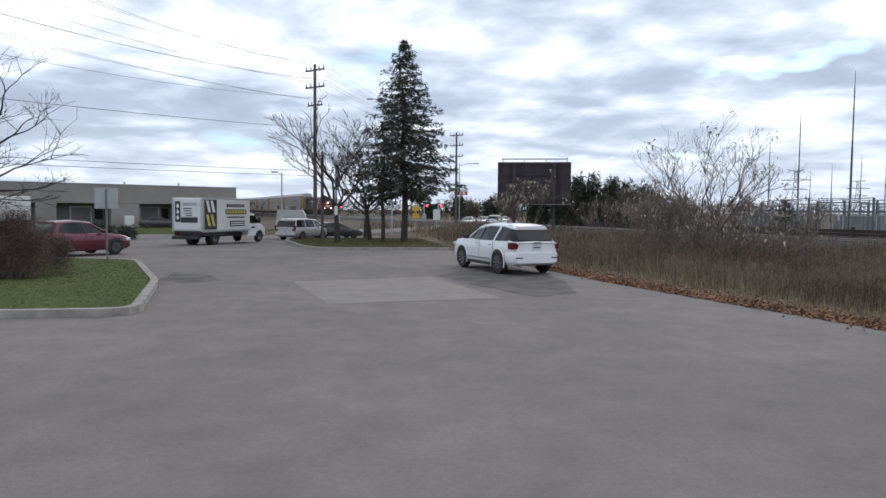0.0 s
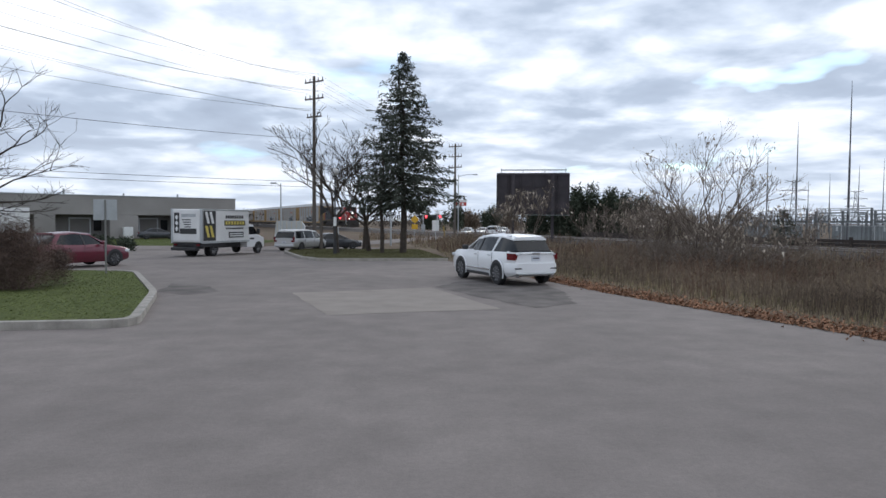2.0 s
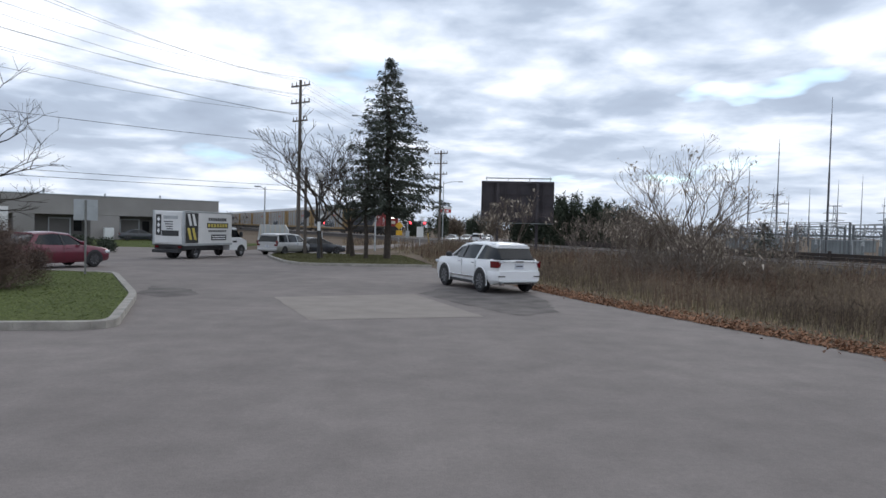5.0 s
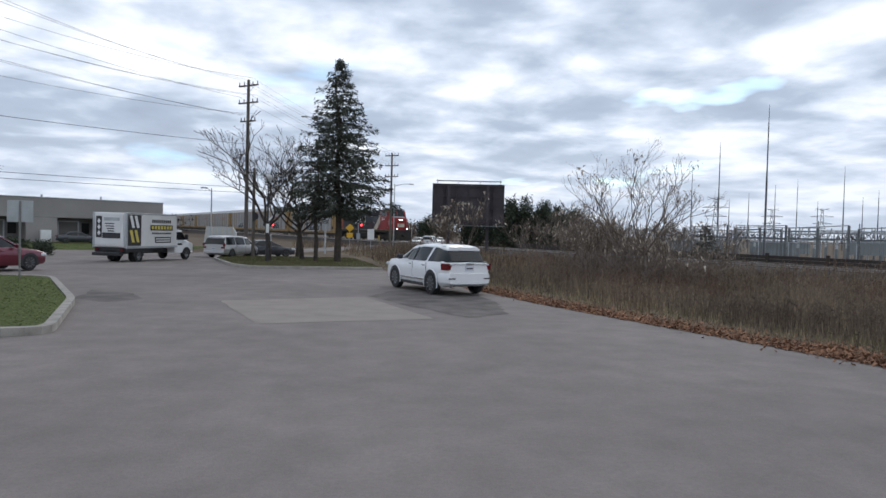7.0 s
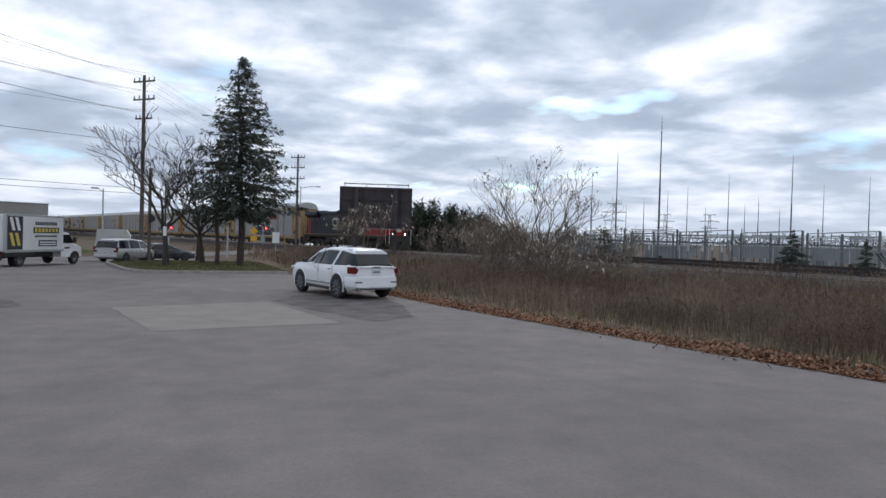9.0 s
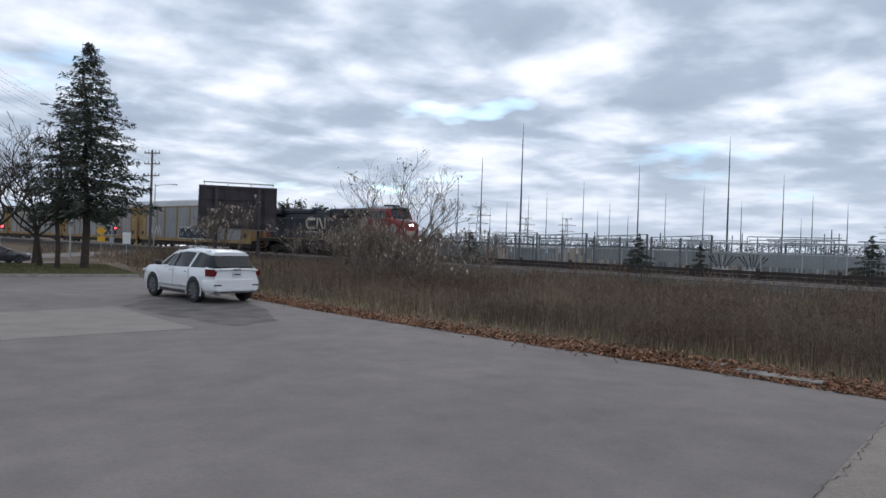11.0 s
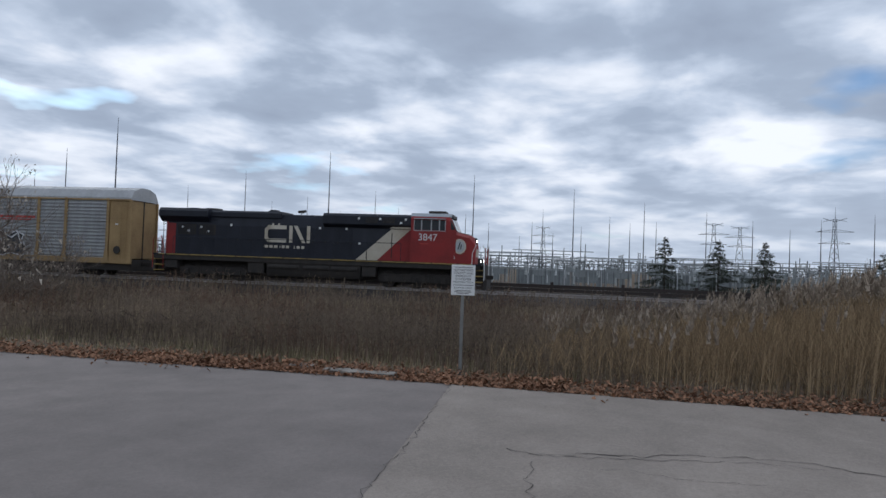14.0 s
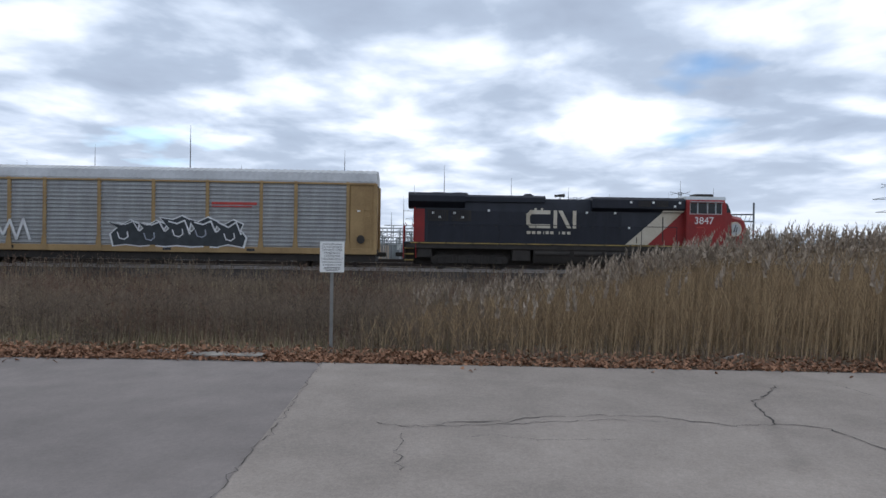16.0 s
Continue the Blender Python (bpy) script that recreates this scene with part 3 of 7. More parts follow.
def build_railway():
    lo, hi = -110, 330
    bed = Shape()
    prof = ((-3.9, -0.62), (-1.9, 0.13), (1.9, 0.13), (3.9, -0.62))
    bed.loft([[tuple(track_point(s, o, z)) for o, z in prof] for s in np.linspace(lo, hi, 45)])
    tagged(part("ballast_bed", bed, BALLAST), "grey crushed stone ballast under the railway line", "ballast", kind="structure")
    track = thing("railway_track", Matrix(), "single railway track with worn steel rails on dark ties", "track", kind="structure")
    for off in (-0.72, 0.72):
        s = Shape()
        prof = [(-0.07, -0.17), (0.07, -0.17), (0.07, -0.155), (0.012, -0.13), (0.012, -0.05), (0.037, -0.04), (0.037, 0.0), (-0.037, 0.0), (-0.037, -0.04), (-0.012, -0.05), (-0.012, -0.13), (-0.07, -0.155)]
        s.loft([[tuple(track_point(q, off + a, RAIL_Z + b)) for a, b in prof] for q in (lo, hi)])
        part("rail", s, RAILSTEEL, track)
    tie = Shape().box(-0.11, 0.11, -1.3, 1.3, -0.11, 0.0, 0.012).mesh("tie", TIE)
    for i in range(290):
        part("tie", tie, TIE, track, m=along(-70 + i * 0.56, 0, RAIL_Z - 0.16))
    # low timber barrier with posts along the far side of the line
    wall = thing("timber_barrier", Matrix(), "low dark timber barrier with posts beside the railway", "barrier", kind="structure")
    post = Shape().box(-0.11, 0.11, -0.10, 0.10, -0.9, 1.0, 0.015).mesh("post", TIMBER)
    board = Shape().box(-2.48, 2.48, -0.045, 0.045, -0.13, 0.13, 0.01).mesh("board", TIMBER)
    for i in range(26):
        part("post", post, TIMBER, wall, m=along(-60 + i * 5.0, 6.2, -0.05))
        for z in (0.05, 0.34, 0.62):
            part("board", board, TIMBER, wall, m=along(-57.5 + i * 5.0, 6.28, z))


def wheel_set(parent, xs, r, half=0.78, mat=None):
    """Railway wheels on both sides of a bogie."""
    for x in xs:
        for y in (-half, half):
            s = Shape()
            sg = 1 if y > 0 else -1
            s.tube((x, y - 0.07 * sg, r), (x, y + 0.05 * sg, r), r + 0.02, r, 24)
            s.tube((x, y + 0.05 * sg, r), (x, y + 0.10 * sg, r), r * 0.30, r * 0.26, 12)
            part("wheel", s, mat or UNDER, parent)


def bogie(parent, cx, axles, r, name="bogie"):
    b = part(name, Shape().box(cx + axles[0] - 0.75, cx + axles[-1] + 0.75, -0.35, 0.35, 0.55, 0.85, 0.05), UNDER, parent)
    for sg in (-1, 1):
        s = Shape()
        y0, y1 = (0.93 * sg, 1.10 * sg) if sg > 0 else (1.10 * sg, 0.93 * sg)
        x0, x1 = cx + axles[0] - 0.6, cx + axles[-1] + 0.6
        s.prism([(x0, 0.62), (x0 + 0.15, 0.40), (x1 - 0.15, 0.40), (x1, 0.62), (x1, 0.80), (x1 - 0.4, 0.92), (x0 + 0.4, 0.92), (x0, 0.80)], y0, y1)
        part("side_frame", s, UNDER, b)
        for a in axles:
            part("axle_box", Shape().box(cx + a - 0.17, cx + a + 0.17, min(1.02 * sg, 1.22 * sg), max(1.02 * sg, 1.22 * sg), r - 0.16, r + 0.2, 0.03), UNDER, b)
        for a, c in zip(axles, axles[1:]):
            m = cx + (a + c) / 2
            sp = Shape()
            for k in (-0.2, 0.0, 0.2):
                sp.tube((m + k, 1.06 * sg, 0.5), (m + k, 1.06 * sg, 0.86), 0.07, n=8)
            part("spring", sp, UNDER, b)
    wheel_set(b, [cx + a for a in axles], r)
    return b


def outline_bar(pts, w):
    """A thick bent line drawn as one flat outline; pts in (x, z)."""
    left, right = [], []
    for i, p in enumerate(pts):
        a, b = Vector(pts[max(0, i - 1)]), Vector(pts[min(len(pts) - 1, i + 1)])
        d = (b - a).normalized()
        nrm = Vector((-d.y, d.x)) * w / 2
        left.append(tuple(Vector(p) + nrm))
        right.append(tuple(Vector(p) - nrm))
    return left + right[::-1]


def ribbon(s, pts, w, lo, hi):
    """Lays a thick bent line into the shape, piece by piece, so that it may turn sharply."""
    for p, q in zip(pts, pts[1:]):
        p, q = Vector(p), Vector(q)
        d = (q - p).normalized()
        nrm, e = Vector((-d.y, d.x)) * w / 2, d * w * 0.35
        s.prism([tuple(p - e + nrm), tuple(q + e + nrm), tuple(q + e - nrm), tuple(p - e - nrm)], lo, hi)
    return s


def build_locomotive():
    loco = thing("locomotive", Matrix(), "black freight locomotive with red cab and cream diagonal stripe", "locomotive")
    side = -0.98       # the hood's near side
    # frame and walkway
    part("underframe", Shape().box(-10.9, 10.75, -1.50, 1.50, 1.30, 1.62, 0.04), UNDER, loco)
    part("walkway", Shape().box(-11.0, 10.85, -1.54, 1.54, 1.62, 1.70, 0.02), LOCOBLACK, loco)
    stripe = part("sill_stripe", Shape().box(-10.6, 10.3, -1.552, -1.541, 1.63, 1.69), LOCOYELLOW, loco, "dirty yellow line along the sill")
    for i in range(13):
        part("stripe_gap", Shape().box(-10.1 + i * 1.62, -10.02 + i * 1.62, -1.56, -1.553, 1.60, 1.72), UNDER, stripe)
    part("centre_sill", Shape().box(-10.4, 10.3, -0.62, 0.62, 0.30, 1.32, 0.05), UNDER, loco)
    for x0, x1, z0 in ((-10.2, -9.3, 0.75), (-4.4, -3.3, 0.6), (3.3, 4.2, 0.65), (8.9, 9.9, 0.8)):
        part("equipment_box", Shape().box(x0, x1, -1.42, -0.7, z0, 1.30, 0.03), UNDER, loco)
    tank = Shape()
    tank.prism([(-1.25, 0.45), (-1.42, 0.7), (-1.45, 1.30), (1.45, 1.30), (1.42, 0.7), (1.25, 0.45)], -3.1, 3.2, "x")
    part("fuel_tank", tank, UNDER, loco, "dark oily fuel tank")
    for x0, x1 in ((-3.0, -0.9), (-0.6, 1.1), (1.3, 3.0)):
        s = Shape()
        s.tube((x0, -1.36, 1.08), (x1, -1.36, 1.08), 0.17, n=12)
        part("air_reservoir", s, UNDER, loco)
    for cx in (-6.9, 6.7):
        bogie(loco, cx, (-1.85, 0.0, 1.85), 0.53)
    # long hood
    hood = Shape()
    hood.prism([(-0.98, 1.70), (-0.98, 3.95), (-0.80, 4.22), (0.80, 4.22), (0.98, 3.95), (0.98, 1.70)], -10.3, 6.4, "x")
    part("hood", hood, LOCOBLACK, loco)
    rad = Shape()
    rad.prism([(-1.45, 3.95), (-1.45, 4.28), (-1.25, 4.45), (1.25, 4.45), (1.45, 4.28), (1.45, 3.95), (0.98, 3.62), (-0.98, 3.62)], -10.75, -7.3, "x")
    part("radiator_hood", rad, LOCOBLACK, loco)
    rad2 = Shape()
    rad2.prism([(-1.10, 4.0), (-1.10, 4.26), (-0.95, 4.37), (0.95, 4.37), (1.10, 4.26), (1.10, 4.0)], -7.3, -2.35, "x")
    part("engine_cover", rad2, LOCOBLACK, loco)
    front_box = Shape()
    front_box.prism([(-1.32, 3.75), (-1.32, 4.22), (-1.15, 4.36), (1.15, 4.36), (1.32, 4.22), (1.32, 3.75), (0.98, 3.55), (-0.98, 3.55)], 0.55, 6.4, "x")
    part("inverter_cabin", front_box, LOCOBLACK, loco)
    part("rear_panel", Shape().box(-10.42, -10.30, -1.02, 1.02, 1.70, 4.0, 0.03), LOCORED, loco, "red rear end panel")
    part("rear_corner", Shape().box(-10.36, -9.75, -0.992, -0.982, 1.72, 3.55), LOCORED, loco, "red corner panel")
    # hood doors, latches and grilles
    for i in range(18):
        x = -9.5 + i * 0.86
        if x < 2.5:
            door = part("hood_door", Shape().box(x, x + 0.80, side - 0.014, side - 0.002, 1.95, 3.48, 0.006), LOCOBLACK, loco)
            part("door_latch", Shape().box(x + 0.68, x + 0.73, side - 0.03, side - 0.012, 2.6, 2.76), UNDER, door)
    for x0, x1, z0, z1 in ((-9.6, -8.3, 2.9, 3.5), (-8.1, -6.9, 2.9, 3.5), (3.4, 4.2, 3.86, 4.16), (4.5, 5.3, 3.86, 4.16)):
        y = side - 0.02 if z0 < 3.8 else -1.33
        g = part("vent_grille", Shape().box(x0, x1, y - 0.014, y, z0, z1), UNDER, loco)
        for k in range(int((x1 - x0) / 0.12)):
            part("slat", Shape().box(x0 + k * 0.12 + 0.02, x0 + k * 0.12 + 0.06, y - 0.03, y - 0.015, z0 + 0.03, z1 - 0.03), LOCOBLACK, g)
    # small white placards
    for x, z, y in ((-9.3, 3.28, -1.012), (-8.9, 3.05, -1.012), (-8.0, 3.28, -1.012), (-7.5, 3.05, -1.012), (-5.9, 3.45, -1.012), (0.2, 3.42, -1.012), (2.0, 3.42, -1.012), (2.9, 4.02, -1.345), (4.3, 4.02, -1.345), (5.65, 3.82, -1.345), (5.95, 4.02, -1.345), (2.9, 2.6, -1.012)):
        part("placard", Shape().box(x, x + 0.14, y - 0.006, y, z, z + 0.12), SIGNWHITE, loco)
    # roof gear
    fan = part("exhaust_box", Shape().box(-3.62, -2.95, -0.4, 0.4, 4.22, 4.46, 0.06), LOCOBLACK, loco)
    part("stack_lid", Shape().box(-3.5, -3.07, -0.32, 0.32, 4.46, 4.52, 0.03), UNDER, fan)
    horn = part("horn", Shape().tube((-1.3, -0.3, 4.22), (-1.3, -0.3, 4.48), 0.03).tube((-1.45, -0.3, 4.48), (-1.0, -0.3, 4.48), 0.03, 0.08, 10).tube((-1.1, -0.1, 4.44), (-1.6, -0.1, 4.44), 0.03, 0.08, 10).tube((-1.45, -0.5, 4.40), (-1.05, -0.5, 4.40), 0.03, 0.07, 10), UNDER, loco, "three-chime air horn")
    for x in (-8.9, -7.6):
        s = Shape().tube((x, 0, 4.45), (x, 0, 4.52), 0.56, 0.52, 20)
        part("radiator_fan", s, UNDER, loco)
    # red and cream diagonal on both near panels
    y0, y1 = side - 0.028, side - 0.016
    part("cream_stripe", Shape().prism([(2.75, 1.72), (4.15, 1.72), (6.29, 3.54), (5.05, 3.54)], y0, y1), LOCOCREAM, loco, "cream diagonal stripe, dirty at its foot")
    part("red_flank", Shape().prism([(4.15, 1.72), (6.40, 1.72), (6.40, 3.54), (6.29, 3.54)], y0, y1), LOCORED, loco, "red flank behind the cab")
    part("stripe_top", Shape().prism([(4.95, 3.56), (6.30, 3.56), (6.39, 3.72), (5.2, 3.72)], -1.15, -1.135), LOCOCREAM, loco)
    part("door_seam", Shape().box(5.06, 5.12, y0 - 0.008, y0, 1.9, 3.3), UNDER, loco)
    part("door_seam", Shape().box(3.42, 3.47, y0 - 0.008, y0, 1.8, 2.15), UNDER, loco)
    # cab
    cab = Shape()
    cab.prism([(-1.50, 1.70), (-1.50, 4.10), (-1.25, 4.42), (1.25, 4.42), (1.50, 4.10), (1.50, 1.70)], 6.40, 8.75, "x")
    cabp = part("cab", cab, LOCORED, loco, "red cab")
    roof = Shape()
    roof.prism([(-1.38, 4.28), (-1.22, 4.47), (1.22, 4.47), (1.38, 4.28)], 6.36, 8.85, "x")
    part("cab_roof", roof, GALV, cabp, "grey weathered cab roof")
    part("air_conditioner", Shape().box(7.3, 8.4, -0.55, 0.55, 4.47, 4.66, 0.05), UNDER, cabp)
    front = Shape()
    front.loft([[(8.75, -1.5, 1.7), (8.75, -1.5, 4.1), (8.75, -1.25, 4.42), (8.75, 1.25, 4.42), (8.75, 1.5, 4.1), (8.75, 1.5, 1.7)],
                [(9.22, -1.40, 1.7), (9.22, -1.40, 3.42), (9.16, -1.2, 3.48), (9.16, 1.2, 3.48), (9.22, 1.40, 3.42), (9.22, 1.40, 1.7)]])
    part("windshield_wall", front, LOCORED, cabp)
    nose = Shape()
    nose.loft([[(9.2, -1.40, 1.2), (9.2, -1.40, 3.30), (9.2, -1.1, 3.46), (9.2, 1.1, 3.46), (9.2, 1.40, 3.30), (9.2, 1.40, 1.2)],
               [(10.05, -1.25, 1.2), (10.05, -1.25, 3.14), (10.0, -0.95, 3.32), (10.0, 0.95, 3.32), (10.05, 1.25, 3.14), (10.05, 1.25, 1.2)],
               [(10.42, -0.95, 1.2), (10.42, -0.95, 2.70), (10.30, -0.8, 3.16), (10.30, 0.8, 3.16), (10.42, 0.95, 2.70), (10.42, 0.95, 1.2)]])
    part("nose", nose, LOCORED, loco, "red short nose")
    part("nose_top", Shape().prism([(9.2, 3.475), (10.0, 3.335), (10.0, 3.36), (9.2, 3.50)], -0.9, 0.9), GALV, loco)
    for x0, x1 in ((6.62, 7.02), (7.10, 7.62), (7.70, 8.12), (8.20, 8.50)):
        w = part("cab_window", Shape().box(x0, x1, -1.512, -1.497, 3.52, 4.08), GLASS, cabp, "dark cab side window")
        part("window_frame", Shape().box(x0 - 0.035, x0 - 0.005, -1.52, -1.50, 3.48, 4.10).box(x1 + 0.005, x1 + 0.035, -1.52, -1.50, 3.48, 4.10).box(x0 - 0.03, x1 + 0.03, -1.519, -1.50, 3.465, 3.50), GALV, w)
    part("sun_visor", Shape().box(6.6, 8.55, -1.70, -1.48, 4.13, 4.17), GALV, cabp)
    for y0_, y1_ in ((-1.15, -0.08), (0.08, 1.15)):
        s = Shape()
        s.loft([[(8.80, y0_, 4.28), (8.80, y1_, 4.28), (8.83, y1_, 4.28), (8.83, y0_, 4.28)], [(9.19, y0_, 3.52), (9.19, y1_, 3.52), (9.22, y1_, 3.52), (9.22, y0_, 3.52)]])
        part("windshield", s, GLASS, cabp)
    s = Shape()
    s.prism([(8.88, 4.10), (9.12, 3.62), (9.12, 3.58), (8.84, 3.58), (8.80, 4.10)], -1.478, -1.455)
    part("quarter_window", s, GLASS, cabp)
    part("number_board", Shape().box(8.72, 8.92, -0.9, 0.9, 4.24, 4.44, 0.03), BLACK, cabp)
    words("road_number", "3847", 0.62, SIGNWHITE, cabp, Matrix.Translation((7.45, -1.508, 3.10)) @ pose(0, 0, 0, 90, 0, 0), "white painted road number")
    part("number_underline", Shape().box(7.0, 7.5, -1.506, -1.502, 2.72, 2.78), DECALRED, cabp)
    disc = part("roundel", Shape().tube((9.45, -1.385, 2.66), (9.45, -1.40, 2.66), 0.42, n=28), LOCOCREAM, loco, "pale round emblem on the nose")
    part("roundel_field", Shape().tube((9.45, -1.40, 2.66), (9.45, -1.405, 2.66), 0.33, n=28), GALV, disc)
    part("roundel_mark", Shape().prism([(9.32, 2.5), (9.40, 2.5), (9.52, 2.9), (9.46, 2.92)], -1.412, -1.406).prism([(9.48, 2.5), (9.56, 2.5), (9.6, 2.78), (9.54, 2.8)], -1.412, -1.406), INK, disc)
    part("nose_placard", Shape().box(8.95, 9.15, -1.42, -1.405, 1.92, 2.12), SIGNWHITE, loco)
    part("nose_marking", Shape().box(10.425, 10.44, -0.55, 0.55, 2.1, 2.55), LOCOCREAM, loco, "pale block marking on the nose front")
    part("headlight_housing", Shape().box(10.2, 10.40, -0.32, 0.32, 2.86, 3.2, 0.04), BLACK, loco)
    for y in (-0.16, 0.16):
        part("headlight", Shape().tube((10.405, y, 3.02), (10.415, y, 3.02), 0.075, n=14), HEADGLOW, loco, "lit headlight")
    for y in (-0.82, 0.82):
        part("ditch_light", Shape().tube((10.755, y, 1.88), (10.765, y, 1.88), 0.075, n=14), HEADGLOW, loco, "lit ditch light")
        part("ditch_light_stand", Shape().box(10.6, 10.75, y - 0.14, y + 0.14, 1.70, 2.02, 0.02), BLACK, loco)
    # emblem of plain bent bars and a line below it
    logo = Shape()
    ribbon(logo, [(-2.10, 3.46), (-3.22, 3.46), (-3.40, 3.30), (-3.40, 2.84), (-3.22, 2.68), (-2.10, 2.68)], 0.22, side - 0.034, side - 0.022)
    for x in (-3.02, -2.62):
        logo.box(x, x + 0.14, side - 0.033, side - 0.022, 3.55, 3.68)
    part("emblem_ring", logo, LOCOCREAM, loco, "cream open ring of a painted emblem")
    logo2 = Shape().box(-1.82, -1.60, side - 0.034, side - 0.022, 2.58, 3.57)
    logo2.prism([(-1.52, 3.57), (-1.27, 3.57), (-0.70, 2.58), (-0.95, 2.58)], side - 0.034, side - 0.022)
    logo2.box(-0.62, -0.40, side - 0.034, side - 0.022, 2.58, 3.57)
    part("emblem_bars", logo2, LOCOCREAM, loco, "three cream bars of a painted emblem")
    bars = Shape()
    for i, (x, w) in enumerate(((-3.55, 0.24), (-3.22, 0.24), (-2.89, 0.24), (-2.5, 0.05), (-2.35, 0.2), (-2.05, 0.2), (-1.5, 0.05), (-1.3, 0.2), (-0.98, 0.2))):
        bars.box(x * 0.98, x * 0.98 + w, side - 0.03, side - 0.022, 2.24, 2.40)
    part("lettering_bar", bars, LOCOCREAM, loco, "row of small cream marks")
    # handrails, steps, couplers
    rails = Shape()
    pts = [x for x in np.arange(-9.6, 6.0, 2.2)]
    for x in pts:
        rails.tube((x, -1.50, 1.7), (x, -1.50, 2.72), 0.02, n=6)
    rails.path([(x, -1.50, 2.72) for x in (pts[0], pts[-1])], 0.02)
    part("handrail", rails, LOCOBLACK, loco)
    for sx, name in ((1, "front"), (-1, "rear")):
        for sy in (-1, 1):
            st = part("step_well", Shape().prism([(10.35 * sx, 0.55), (10.35 * sx, 1.7), (11.0 * sx, 1.7), (11.0 * sx, 0.55)], 1.0 * sy, 1.05 * sy), UNDER, loco)
            for z in (0.55, 0.92, 1.29):
                part("step", Shape().box(min(10.4 * sx, 10.95 * sx), max(10.4 * sx, 10.95 * sx), min(1.06 * sy, 1.48 * sy), max(1.06 * sy, 1.48 * sy), z, z + 0.06), LOCOYELLOW, st, "yellow-edged step")
            s = Shape()
            s.path([(10.25 * sx, 1.5 * sy, 0.7), (10.3 * sx, 1.5 * sy, 2.3), (10.5 * sx, 1.45 * sy, 2.75)], 0.024)
            s.path([(11.02 * sx, 1.5 * sy, 0.7), (11.02 * sx, 1.5 * sy, 2.55), (10.9 * sx, 1.4 * sy, 2.75)], 0.028)
            part("grab_rail", s, SIGNWHITE if sx > 0 else LOCORED, loco, "white grab rail" if sx > 0 else "red grab rail")
        s = Shape()
        for y in (-1.0, -0.5, 0.5, 1.0):
            s.tube((11.0 * sx, y, 1.7), (11.0 * sx, y, 2.6), 0.022, n=6)
        s.tube((11.0 * sx, -1.3, 2.6), (11.0 * sx, -0.45, 2.6), 0.022, n=6).tube((11.0 * sx, 0.45, 2.6), (11.0 * sx, 1.3, 2.6), 0.022, n=6)
        part("end_rail", s, LOCORED, loco)
        part("pilot_plate", Shape().box(min(10.9 * sx, 11.02 * sx), max(10.9 * sx, 11.02 * sx), -1.4, 1.4, 0.45, 1.64, 0.02), UNDER, loco)
        part("coupler", Shape().box(min(11.0 * sx, 11.55 * sx), max(11.0 * sx, 11.55 * sx), -0.14, 0.14, 0.75, 1.02, 0.04), UNDER, loco)
    plow = Shape()
    plow.prism([(-1.45, 0.12), (1.45, 0.12), (1.3, 0.75), (-1.3, 0.75)], 11.02, 11.22, "x")
    part("snow_plough", plow, UNDER, loco)
    part("antenna", Shape().tube((9.55, 0.4, 3.4), (9.55, 0.4, 4.35), 0.012, n=5), BLACK, loco)
    return loco


PANEL_W = (3.2, 2.12, 3.28, 3.28, 3.28, 3.28, 2.12, 3.2)


def ribbed_panel(w, z0, z1, n=17):
    """A sheet panel pressed into horizontal ribs, facing -y."""
    s, prof = Shape(), []
    for i in range(n):
        a, b = z0 + (z1 - z0) * i / n, z0 + (z1 - z0) * (i + 1) / n
        h = b - a
        prof += [(0.0, a), (0.0, a + h * 0.45), (-0.075, a + h * 0.58), (-0.075, a + h * 0.88), (0.0, a + h * 0.97)]
    prof.append((0.0, z1))
    for i, (y, z) in enumerate(prof):
        s.v += [(-w / 2, y, z), (w / 2, y, z)]
    s.f = [(2 * i, 2 * i + 1, 2 * i + 3, 2 * i + 2) for i in range(len(prof) - 1)]
    return s


